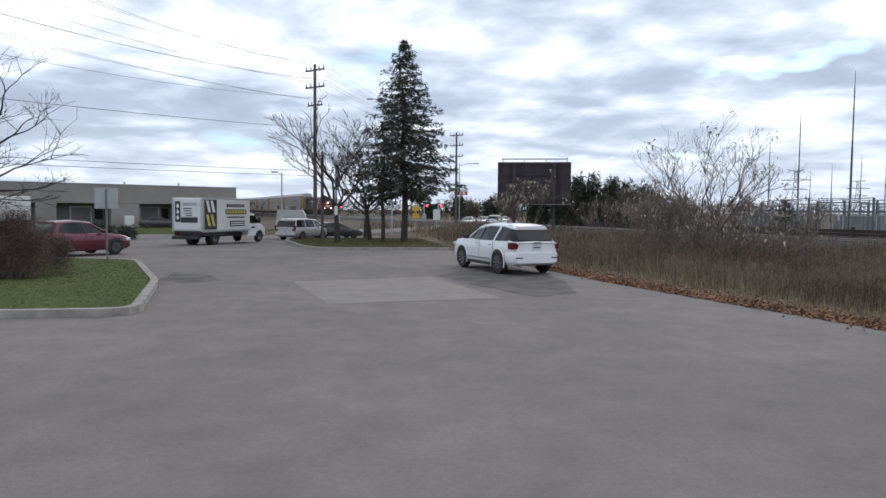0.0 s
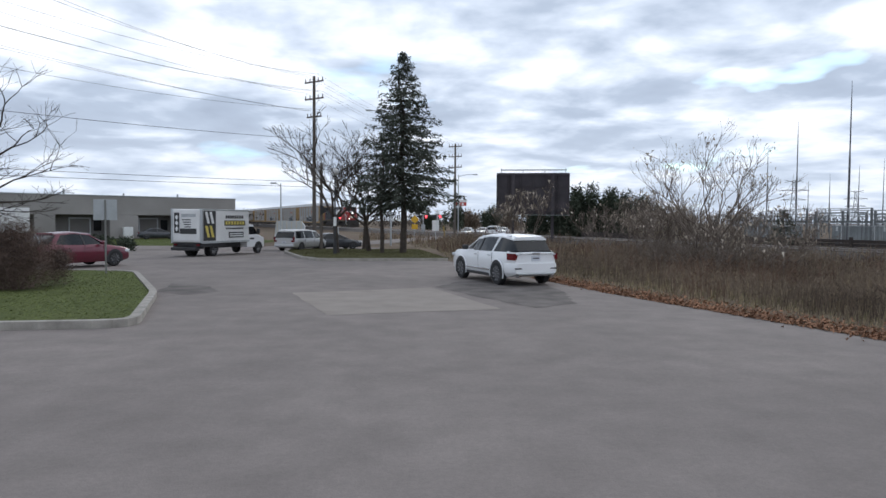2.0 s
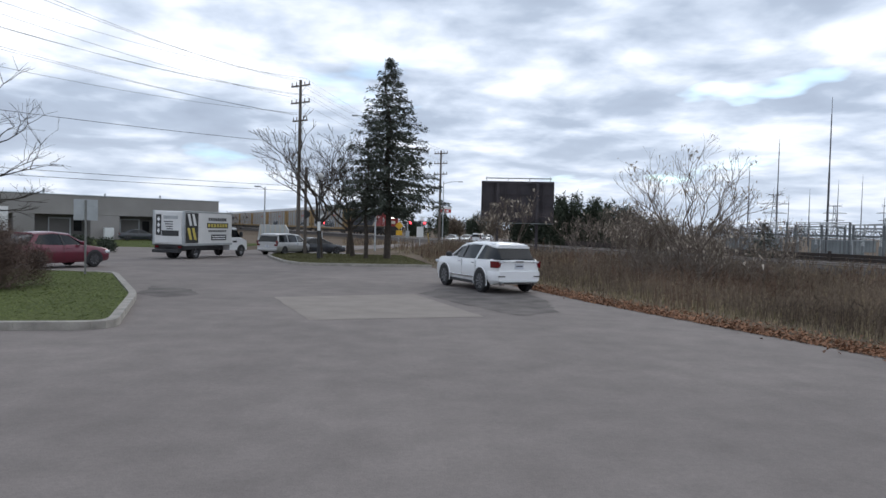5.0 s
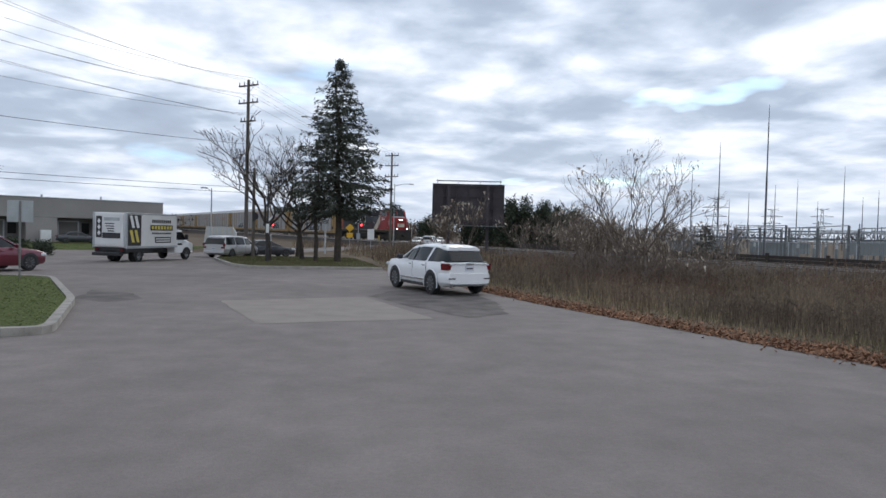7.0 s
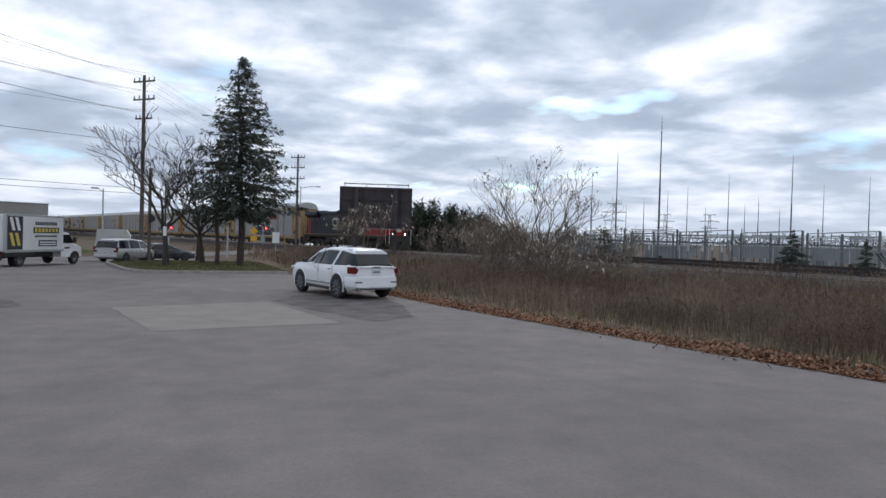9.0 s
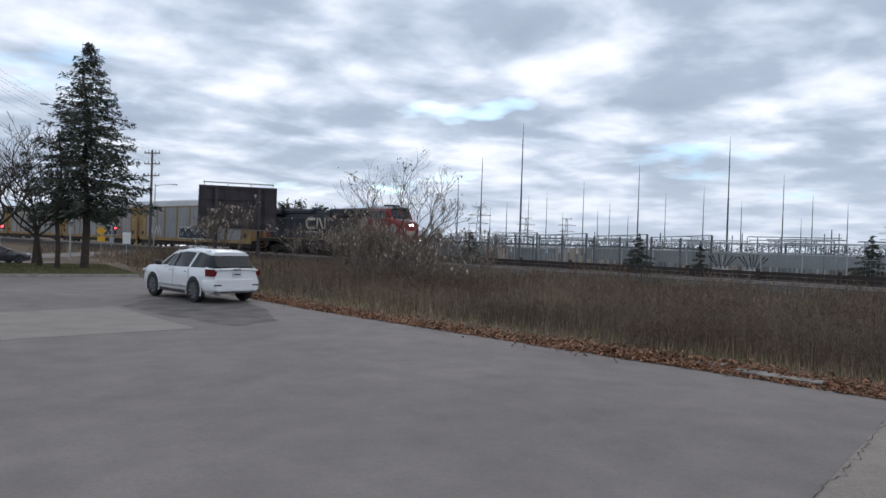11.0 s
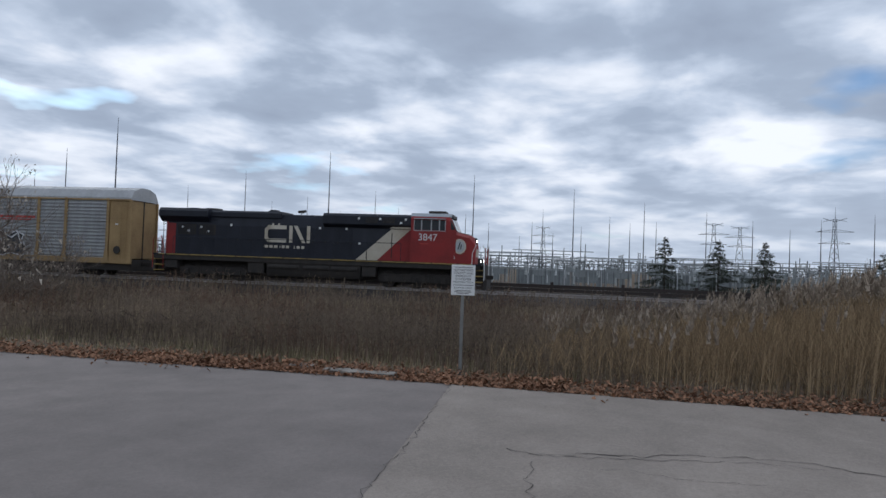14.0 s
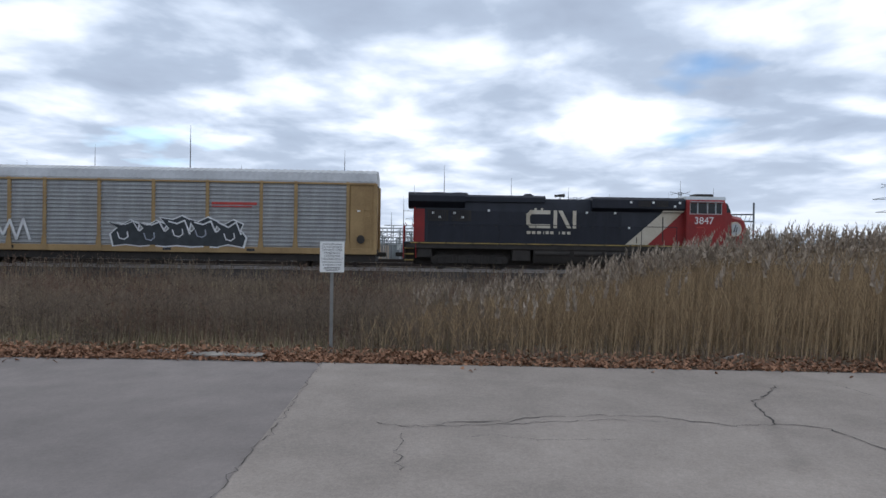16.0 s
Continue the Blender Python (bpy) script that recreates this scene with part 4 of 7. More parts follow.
def build_autorack():
    car = thing("autorack_car", Matrix(), "enclosed car-carrier wagon with ribbed grey panels and ochre posts", "rail wagon", group="wagons of the train")
    L, hw, z0, z1 = 13.7, 1.52, 1.20, 4.88
    part("side_sill", Shape().box(-L, L, -hw - 0.01, -hw + 0.16, 0.86, 1.24, 0.02), RACKYELLOW, car, "ochre side sill")
    part("side_sill", Shape().box(-L, L, hw - 0.16, hw + 0.01, 0.86, 1.24, 0.02), RACKYELLOW, car)
    part("floor_frame", Shape().box(-L + 0.1, L - 0.1, -hw + 0.2, hw - 0.2, 0.40, 1.15, 0.02), UNDER, car)
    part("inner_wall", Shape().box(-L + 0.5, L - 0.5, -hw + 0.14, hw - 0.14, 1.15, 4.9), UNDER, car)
    meshes = {w: ribbed_panel(w - 0.10, z0, z1).mesh("side_panel", RACKPANEL, 20) for w in set(PANEL_W)}
    post = Shape()
    post.box(-0.10, 0.10, -0.06, 0.10, z0, z1 + 0.06, 0.012)
    post.prism([(-0.22, 0.9), (0.22, 0.9), (0.11, 1.75), (-0.11, 1.75)], -0.075, -0.055)
    post = post.mesh("post", RACKYELLOW)
    for sg in (1, -1):
        turn = pose(0, 0, 0, 0, 0, 0 if sg > 0 else 180)
        x = -sum(PANEL_W) / 2
        for w in PANEL_W:
            part("side_panel", meshes[w], RACKPANEL, car, m=turn @ Matrix.Translation((x + w / 2, -hw + 0.06, 0)))
            part("post", post, RACKYELLOW, car, m=turn @ Matrix.Translation((x, -hw, 0)))
            x += w
        part("post", post, RACKYELLOW, car, m=turn @ Matrix.Translation((x, -hw, 0)))
    for sx in (-1, 1):
        a, b = sorted((11.98 * sx, 13.55 * sx))
        end = part("end_bay", Shape().box(a, b, -hw + 0.02, hw - 0.02, 1.2, 4.86, 0.05), RACKYELLOW, car, "ochre end bay with folding doors")
        for y in (-hw, hw):
            part("end_post", Shape().box(min(13.45 * sx, 13.7 * sx), max(13.45 * sx, 13.7 * sx), y - 0.05, y + 0.05, 0.9, 4.86, 0.02), RACKYELLOW, end)
            part("end_ladder", ladder(13.1 * sx, y + (-0.06 if y < 0 else 0.06), 1.2, 4.6), RACKYELLOW, end)
        part("brake_wheel", Shape().tube((12.7 * sx, -hw - 0.05, 1.75), (12.7 * sx, -hw - 0.12, 1.75), 0.24, n=18), UNDER, end)
        part("end_seam", Shape().box(min(13.55 * sx, 13.58 * sx), max(13.55 * sx, 13.58 * sx), -0.05, 0.05, 1.2, 4.86), UNDER, end)
        part("placard", Shape().box(12.55 * sx - 0.1, 12.55 * sx + 0.1, -hw - 0.004, -hw + 0.03, 3.3, 3.38), SIGNWHITE, end)
        bogie(car, 9.9 * sx, (-0.88, 0.88), 0.42)
        part("coupler", Shape().box(min(13.5 * sx, 14.2 * sx), max(13.5 * sx, 14.2 * sx), -0.14, 0.14, 0.72, 1.0, 0.04), UNDER, car)
    # corrugated roof
    s = Shape()
    xs = np.linspace(-13.62, 13.62, 273)
    for i, x in enumerate(xs):
        k = 0.03 if i % 4 in (1, 2) else 0.0
        s.v += [(x, y, z + k) for y, z in ((-1.57, 4.86), (-1.57, 4.98), (-1.22, 5.46), (-0.55, 5.66), (0, 5.70), (0.55, 5.66), (1.22, 5.46), (1.57, 4.98), (1.57, 4.86))]
    s.f = [(i * 9 + j, i * 9 + j + 1, i * 9 + j + 10, i * 9 + j + 9) for i in range(272) for j in range(8)]
    s.f += [tuple(range(9)), tuple(272 * 9 + j for j in reversed(range(9)))]
    part("roof", s, RACKROOF, car, "pale corrugated roof", smooth=15)
    part("roof_rail", Shape().box(-13.6, 13.6, -1.60, -1.50, 4.80, 4.90, 0.01), RACKYELLOW, car)
    part("placard_strip", Shape().box(3.55, 6.3, -hw - 0.034, -hw - 0.028, 3.58, 3.72).box(3.55, 6.0, -hw - 0.034, -hw - 0.028, 3.44, 3.51), DECALRED, car, "faded red stencil strip")
    for x in (-8.9, 0.6, 5.7):
        part("placard", Shape().box(x, x + 0.5, -hw - 0.028, -hw - 0.012, 0.98, 1.14), BLACK, car)
    return car


def ladder(x, y, z0, z1):
    s = Shape()
    for dx in (-0.2, 0.2):
        s.tube((x + dx, y, z0), (x + dx, y, z1), 0.02, n=5)
    for z in np.arange(z0 + 0.2, z1, 0.4):
        s.tube((x - 0.2, y, z), (x + 0.2, y, z), 0.016, n=5)
    return s


def spray_paint(car, x0, w, h, z0, seed):
    """A painted tag of jagged dark blocks edged in white: plain shapes, no letters."""
    rnd = random.Random(seed)
    y = -1.52 - 0.066
    tag = None
    n = max(3, round(w / 1.5))
    for i in range(n):
        a, b = x0 + w * i / n, x0 + w * (i + 1.08) / n
        top = h * rnd.uniform(0.72, 1.0) * (1.16 if i == n - 1 else 1.0)
        lean = rnd.uniform(-0.3, 0.25)
        c = b - a
        o = [(a + 0.05, z0), (a + c * 0.45, z0 + h * rnd.uniform(0.0, 0.12)), (b - 0.05, z0), (b + 0.12, z0 + h * 0.30), (b - 0.22, z0 + h * 0.52), (b + lean * 0.5, z0 + top * 0.85),
             (a + c * 0.62, z0 + top), (a + c * 0.30, z0 + top * rnd.uniform(0.78, 0.92)), (a + lean - 0.05, z0 + top * 0.93), (a + 0.28, z0 + h * 0.55), (a - 0.12, z0 + h * 0.36)]
        cx, cz = sum(p[0] for p in o) / len(o), sum(p[1] for p in o) / len(o)
        edge = Shape().prism([(cx + (p - cx) * 1.13, cz + (q - cz) * 1.10) for p, q in o], y - 0.004 - i * 0.0006, y - i * 0.0006)
        if tag is None:
            tag = part("spray_painting", edge, SPRAYWHITE, car, "white-edged black spray-painted tag")
        else:
            part("spray_edge", edge, SPRAYWHITE, tag)
        part("spray_fill", Shape().prism(o, y - 0.012 - i * 0.0006, y - 0.006 - i * 0.0006), SPRAYBLACK, tag)
        mark = Shape()
        u, v = cx + rnd.uniform(-0.2, 0.1), cz + rnd.uniform(-0.40, -0.2)
        ribbon(mark, [(u - 0.34, v + 0.30), (u - 0.22, v - 0.04), (u + 0.08, v - 0.12), (u + 0.30, v + 0.05), (u + 0.26, v + 0.34)], 0.07, y - 0.018 - i * 0.0006, y - 0.013 - i * 0.0006)
        part("spray_mark", mark, SPRAYGREY if i % 2 else SPRAYWHITE, tag)
        line = Shape()
        ribbon(line, [(a + c * 0.15, cz + h * 0.30), (cx - 0.05, cz + h * rnd.uniform(0.12, 0.25)), (cx + c * 0.25, cz + h * 0.34), (b - 0.15, cz + h * rnd.uniform(-0.1, 0.1))], rnd.choice((0.06, 0.09)), y - 0.030, y - 0.025)
        part("spray_line", line, SPRAYWHITE, tag)


def spray_strokes(car, x0, w, h, z0, seed):
    """Loose white strokes."""
    rnd = random.Random(seed)
    s, pts = Shape(), []
    for i in range(9):
        pts.append((x0 + w * i / 8, z0 + h * (rnd.uniform(0.65, 1.0) if i % 2 else rnd.uniform(0.0, 0.35))))
    ribbon(s, pts, 0.15, -1.594, -1.588)
    part("spray_stroke", s, SPRAYWHITE, car, "loose white spray-painted zigzag")


def taller(top, base, k):
    """Gives a rail vehicle its true height above the sill."""
    done = set()
    for ob in top.children_recursive:
        if ob.data.name in done:
            continue
        done.add(ob.data.name)
        if ob.name.startswith("road_number"):
            ob.matrix_basis = Matrix.Translation((0, 0, (ob.matrix_basis.translation.z - base) * (k - 1))) @ ob.matrix_basis
            continue
        for v in ob.data.vertices:
            if v.co.z > base:
                v.co.z = base + (v.co.z - base) * k


def true_length(top):
    """Draws the hood, cab and nose out to their true stations; the bogies only shift."""
    old = (-11.6, -10.75, -3.5, -0.4, 2.75, 6.4, 8.75, 10.42, 11.02, 11.6)
    true = (-11.65, -10.8, -3.35, -0.2, 2.95, 6.65, 9.1, 10.75, 11.4, 11.9)
    for ob in top.children_recursive:
        if ob.name.startswith(("road_number", "wheel", "side_frame", "axle_box", "spring", "bogie")):
            x = ob.matrix_basis.translation.x if ob.name.startswith("road_number") else sum(v.co.x for v in ob.data.vertices) / len(ob.data.vertices)
            if ob.name.startswith("road_number") or x > 0:
                ob.matrix_basis = Matrix.Translation((0.3 if ob.name.startswith("road_number") else (0.25 if ob.name.startswith("bogie") else 0.0), 0, 0)) @ ob.matrix_basis
            continue
        for v in ob.data.vertices:
            v.co.x = float(np.interp(v.co.x, old, true))


build_railway()
locomotive = build_locomotive()
true_length(locomotive)
taller(locomotive, 1.72, 1.13)
rack = build_autorack()
taller(rack, 1.3, 1.105)
RACKS = [rack] + [copy_thing(rack, Matrix()) for _ in range(8)]
spray_paint(RACKS[0], -2.4, 7.8, 1.95, 1.22, 4)
spray_strokes(RACKS[0], -10.6, 3.2, 1.5, 1.5, 7)
spray_paint(RACKS[1], 2.0, 5.2, 1.5, 1.3, 9)
spray_paint(RACKS[2], -4.0, 6.0, 1.6, 1.3, 12)
# how far the train's front still is from its nearest point, in metres: it gathers a little speed
RUN = [(0, 171.3), (2, 148.0), (4, 124.6), (5.5, 107.0), (7, 89.4), (8.5, 71.7), (9.75, 57.0), (11, 42.0), (12, 29.45), (13, 16.8), (14, 4.1), (15, -8.6), (16, -21.3)]


def motions():
    for i, ob in enumerate([locomotive] + RACKS):
        back = 11.5 if i == 0 else 23.95 + 13.95 + (i - 1) * 28.4
        walk(ob, [(t, along(d + back, 0, RAIL_Z)) for t, d in RUN])


# ---- vehicles ----
def gz(x, y):
    return float(lot_z(x, y))


def wheels(top, xs, half, r, width=0.23, spokes=10):
    for x in xs:
        for sg in (-1, 1):
            s = Shape()
            y0, y1 = (half - width) * sg, half * sg
            n = 28
            prof = [(r * 0.66, y0), (r * 0.94, y0), (r, y0 + 0.03 * sg), (r, y1 - 0.03 * sg), (r * 0.94, y1), (r * 0.68, y1 + 0.004 * sg), (r * 0.66, y1 - 0.05 * sg)]
            rings = [[(x + math.cos(6.2832 * i / n) * q, y, r + math.sin(6.2832 * i / n) * q) for i in range(n)] for q, y in prof]
            s.loft(rings, close=False)
            w = part("wheel", s, RUBBER, top, "black tyre on an alloy rim")
            rim = Shape().tube((x, y1 - 0.09 * sg, r), (x, y1 - 0.07 * sg, r), r * 0.68, n=24).tube((x, y1 - 0.07 * sg, r), (x, y1 - 0.02 * sg, r), r * 0.14, r * 0.12, 12)
            part("rim", rim, BLACK, w)
            sp = Shape()
            for k in range(spokes):
                a = 6.2832 * k / spokes
                sp.tube((x + math.cos(a) * r * 0.1, y1 - 0.03 * sg, r + math.sin(a) * r * 0.1), (x + math.cos(a) * r * 0.66, y1 - 0.015 * sg, r + math.sin(a) * r * 0.66), r * 0.085, r * 0.06, 5)
            part("spokes", sp, RIM, w)


def car(name, m, label, paint, body, glass, pillars, wheel_x, r, W, tail, doors=(), rails=False, group="", low=0.30, cladding=False, handles=()):
    """A road car. body: stations (x, top, half width, underside); glass: stations (x, roof, half width at the belt, half width at the roof, belt)."""
    top = thing(name, m, label, "car", group)
    s = Shape()
    rings = []
    for x, zt, hw, zl in body:
        h = zt - zl
        half = [(0.0, zl), (hw * 0.86, zl), (hw * 0.965, zl + h * 0.14), (hw, zl + h * 0.42), (hw * 0.99, zl + h * 0.66), (hw * 0.955, zl + h * 0.90), (hw * 0.90, zt - 0.012), (0.0, zt + 0.015)]
        rings.append([(x, y, z) for y, z in half] + [(x, -y, z) for y, z in half[-2:0:-1]])
    s.loft(rings)
    part("body", s, paint, top, smooth=40)
    g = Shape()
    rings = []
    for x, zr, hb, hr, zb in glass:
        ring = [(-hb, zb - 0.03), (-hr, zr - (zr - zb) * 0.12), (-hr * 0.84, zr), (hr * 0.84, zr), (hr, zr - (zr - zb) * 0.12), (hb, zb - 0.03)]
        rings.append([(x, y, z) for y, z in ring])
    g.loft(rings)
    part("glasshouse", g, GLASS, top, "dark tinted window glass", smooth=25)
    full = [q for q in glass if q[1] - q[4] > 0.3]
    rf = Shape()
    rings = []
    xs = [q[0] for q in full]
    for k, (x, zr, hb, hr, zb) in enumerate(full):
        d = 0.09 if k == 0 else (-0.09 if k == len(full) - 1 else 0)
        ring = [(-hr - 0.012, zr - (zr - zb) * 0.20), (-hr - 0.006, zr - (zr - zb) * 0.09), (-hr * 0.84, zr + 0.014), (hr * 0.84, zr + 0.014), (hr + 0.006, zr - (zr - zb) * 0.09), (hr + 0.012, zr - (zr - zb) * 0.20)]
        rings.append([(x + d, y, z) for y, z in ring])
    rf.loft(rings)
    part("roof", rf, paint, top, smooth=30)

    def at(x, f):
        """The window surface at x: half width and height a fraction f up."""
        for a, b in zip(glass, glass[1:]):
            if b[0] <= x <= a[0]:
                t = (a[0] - x) / (a[0] - b[0])
                q = [p + (o - p) * t for p, o in zip(a, b)]
                return q[2] + (q[3] - q[2]) * f, q[4] + (q[1] - q[4]) * f * 0.9
        return glass[0][2], glass[0][4]

    for xb, xt, wb, wt, mat in pillars:
        for sg in (-1, 1):
            p = Shape()
            rows = []
            for f in (0.0, 1.0):
                x, wd = xb + (xt - xb) * f, wb + (wt - wb) * f
                y, z = at(x, f)
                z = full[0][4] - 0.03 if f == 0 else z
                y = max(y, full[-1][3]) if f else full[len(full) // 2][2]
                rows.append([(x - wd / 2, sg * (y + 0.014), z), (x + wd / 2, sg * (y + 0.014), z), (x + wd / 2, sg * (y - 0.05), z), (x - wd / 2, sg * (y - 0.05), z)])
            p.loft(rows)
            part("pillar", p, mat, top)
    for x in wheel_x:
        for sg in (-1, 1):
            a = Shape()
            pts = [(x + math.cos(t) * (r + 0.075), r + math.sin(t) * (r + 0.075)) for t in np.linspace(-0.35, math.pi + 0.35, 16)]
            a.prism(pts, sg * (W / 2 - 0.16), sg * (W / 2 + 0.004))
            part("wheel_arch", a, BLACK, top)
            if cladding:
                c = Shape()
                ang = np.linspace(-0.3, math.pi + 0.3, 16)
                for t0, t1 in zip(ang, ang[1:]):
                    c.tube((x + math.cos(t0) * (r + 0.085), sg * (W / 2 - 0.005), r + math.sin(t0) * (r + 0.085)), (x + math.cos(t1) * (r + 0.085), sg * (W / 2 - 0.005), r + math.sin(t1) * (r + 0.085)), 0.020, n=6)
                part("arch_lip", c, paint, top)
    wheels(top, wheel_x, W / 2 + 0.005, r)
    for x in doors:
        for sg in (-1, 1):
            part("door_seam", Shape().box(x - 0.002, x + 0.002, sg * W / 2 * 0.985 - 0.010, sg * W / 2 * 0.985 + 0.006, low + 0.15, full[0][4] - 0.06), BLACK, top)
    for x in handles:
        for sg in (-1, 1):
            part("door_handle", Shape().box(x - 0.10, x + 0.10, sg * W / 2 * 0.985 - 0.025, sg * W / 2 * 0.985 + 0.025, full[0][4] - 0.17, full[0][4] - 0.135, 0.01), CHROME if cladding else paint, top)
    mx = full[0][0] + 0.45
    for sg in (-1, 1):
        part("mirror", Shape().box(mx - 0.08, mx + 0.08, min(sg * W / 2 * 0.96, sg * (W / 2 + 0.19)), max(sg * W / 2 * 0.96, sg * (W / 2 + 0.19)), full[0][4] - 0.02, full[0][4] + 0.15, 0.04), paint if not cladding else BLACK, top)
    if rails:
        for sg in (-1, 1):
            y = sg * (full[1][3] * 0.86)
            part("roof_rail", Shape().tube((xs[0] - 0.1, y, full[0][1] + 0.05), (xs[-1] + 0.15, y, full[-1][1] + 0.05), 0.022, n=6), CHROME if cladding else BLACK, top)
    xr, xf = body[-1][0], body[0][0]
    tail(top, xr, xf, W, paint)
    return top


def suv_tail(top, xr, xf, W, paint):
    for sg in (-1, 1):
        s = Shape()
        a, b = sg * 0.60, sg * 0.95
        s.loft([[(xr + d, sg * (y_ + o_), z_) for y_, z_ in ((0.84, 0.88), (0.85, 1.10), (0.50, 1.10), (0.54, 1.065), (0.68, 1.05), (0.73, 0.90))] for d, o_ in ((-0.015, 0.0), (0.12, 0.04), (0.30, 0.085))])
        lamp = part("tail_lamp", s, REDLAMP, top, "dark red tail lamp")
        part("lamp_insert", Shape().box(xr - 0.028, xr - 0.02, min(sg * 0.58, sg * 0.76), max(sg * 0.58, sg * 0.76), 1.05, 1.10), CLEARLAMP, lamp)
        part("reflector", Shape().box(xr - 0.06, xr - 0.03, min(sg * 0.55, sg * 0.80), max(sg * 0.55, sg * 0.80), 0.58, 0.62), BLACK, top)
        part("exhaust_tip", Shape().tube((xr - 0.05, sg * 0.62, 0.34), (xr + 0.12, sg * 0.62, 0.34), 0.06, n=10), CHROME, top)
        hl = Shape().box(xf - 0.35, xf - 0.05, min(sg * 0.62, sg * 0.90), max(sg * 0.62, sg * 0.90), 0.82, 0.94, 0.03)
        part("headlamp", hl, CLEARLAMP, top)
    part("rear_bumper", Shape().loft([[(xr + 0.45, W / 2 * a, z), (xr + 0.12, W / 2 * a * 0.95, z), (xr - 0.05, W / 2 * a * 0.80, z), (xr - 0.08, 0, z), (xr - 0.05, -W / 2 * a * 0.80, z), (xr + 0.12, -W / 2 * a * 0.95, z), (xr + 0.45, -W / 2 * a, z)] for a, z in ((0.97, 0.44), (0.99, 0.50), (0.99, 0.70), (0.96, 0.77))]), paint, top, "white rear bumper")
    part("bumper_insert", Shape().box(xr - 0.10, xr + 0.1, -0.70, 0.70, 0.38, 0.46, 0.03), GALV, top)
    part("chrome_bar", Shape().box(xr - 0.035, xr + 0.02, -0.62, 0.62, 1.075, 1.105, 0.008), CHROME, top, "bright bar across the tailgate")
    part("badge", Shape().box(xr - 0.045, xr - 0.034, -0.15, 0.15, 1.06, 1.12), CHROME, top)
    plate = part("number_plate", Shape().box(xr - 0.035, xr + 0.01, -0.16, 0.16, 0.86, 1.02), PLATE, top)
    part("plate_bar", Shape().box(xr - 0.04, xr - 0.035, -0.12, 0.12, 0.92, 0.96), INK, plate)
    part("spoiler", Shape().box(xr + 0.36, xr + 0.70, -0.55, 0.55, 1.60, 1.645, 0.018), paint, top)
    part("rear_wiper", Shape().tube((xr + 0.02, 0.0, 1.17), (xr + 0.06, -0.28, 1.22), 0.012, n=5), BLACK, top)
    for sg in (-1, 1):
        part("side_trim", Shape().box(-0.95, 0.95, sg * W / 2 * 0.985 - 0.02, sg * W / 2 * 0.985 + 0.015, 0.46, 0.52, 0.01), CHROME, top)
        part("sill", Shape().box(-1.1, 1.05, sg * W / 2 * 0.93 - 0.04, sg * W / 2 * 0.93 + 0.04, 0.26, 0.36, 0.02), BLACK, top)
    part("roof_marker", Shape().box(-0.2, 0.1, -0.1, 0.1, 1.70, 1.74, 0.02), paint, top)


def plain_tail(top, xr, xf, W, paint):
    for sg in (-1, 1):
        part("tail_lamp", Shape().box(xr - 0.015, xr + 0.16, min(sg * (W / 2 - 0.34), sg * (W / 2 - 0.05)), max(sg * (W / 2 - 0.34), sg * (W / 2 - 0.05)), 0.74, 0.92, 0.03), REDLAMP, top, "dark red tail lamp")
        part("headlamp", Shape().box(xf - 0.42, xf - 0.03, min(sg * (W / 2 - 0.42), sg * (W / 2 - 0.06)), max(sg * (W / 2 - 0.42), sg * (W / 2 - 0.06)), 0.62, 0.76, 0.03), CLEARLAMP, top)
    part("rear_bumper", Shape().box(xr - 0.06, xr + 0.15, -W / 2 + 0.08, W / 2 - 0.08, 0.36, 0.58, 0.05), paint, top)
    part("front_grille", Shape().box(xf - 0.02, xf + 0.012, -0.5, 0.5, 0.40, 0.60, 0.02), BLACK, top)
    plate = part("number_plate", Shape().box(xr - 0.03, xr + 0.01, -0.16, 0.16, 0.66, 0.82), PLATE, top)
    part("plate_bar", Shape().box(xr - 0.035, xr - 0.03, -0.12, 0.12, 0.72, 0.76), INK, plate)


def van_tail(top, xr, xf, W, paint):
    plain_tail(top, xr, xf, W, paint)
    for sg in (-1, 1):
        part("upper_tail_lamp", Shape().box(xr - 0.01, xr + 0.14, min(sg * 0.80, sg * 0.97), max(sg * 0.80, sg * 0.97), 0.92, 1.18, 0.02), REDLAMP, top)
    part("side_step", Shape().box(-1.3, 1.0, -W / 2 + 0.02, W / 2 - 0.02, 0.24, 0.32, 0.02), BLACK, top)


def facing(x, y, az):
    """A car's pose on the ground, its nose towards the compass angle az (clockwise from +y)."""
    return pose(x, y, gz(x, y) + 0.01, 0, 0, 90 - az)


SUV_BODY = [(2.44, 0.74, 0.60, 0.38), (2.36, 0.98, 0.84, 0.30), (2.0, 1.08, 0.93, 0.27), (1.2, 1.14, 0.95, 0.26), (0.2, 1.15, 0.95, 0.26), (-1.4, 1.17, 0.95, 0.26), (-2.0, 1.18, 0.92, 0.30), (-2.26, 1.16, 0.86, 0.36), (-2.40, 1.08, 0.76, 0.44)]
SUV_GLASS = [(1.25, 1.16, 0.82, 0.72, 1.14), (0.42, 1.58, 0.88, 0.67, 1.14), (-0.4, 1.70, 0.89, 0.68, 1.15), (-1.4, 1.69, 0.88, 0.66, 1.16), (-1.95, 1.61, 0.85, 0.62, 1.17), (-2.30, 1.18, 0.78, 0.62, 1.17)]
SUV_PILLARS = [(1.10, 0.44, 0.09, 0.07, WHITE), (0.05, -0.05, 0.07, 0.05, BLACK), (-1.00, -1.22, 0.11, 0.14, WHITE)]
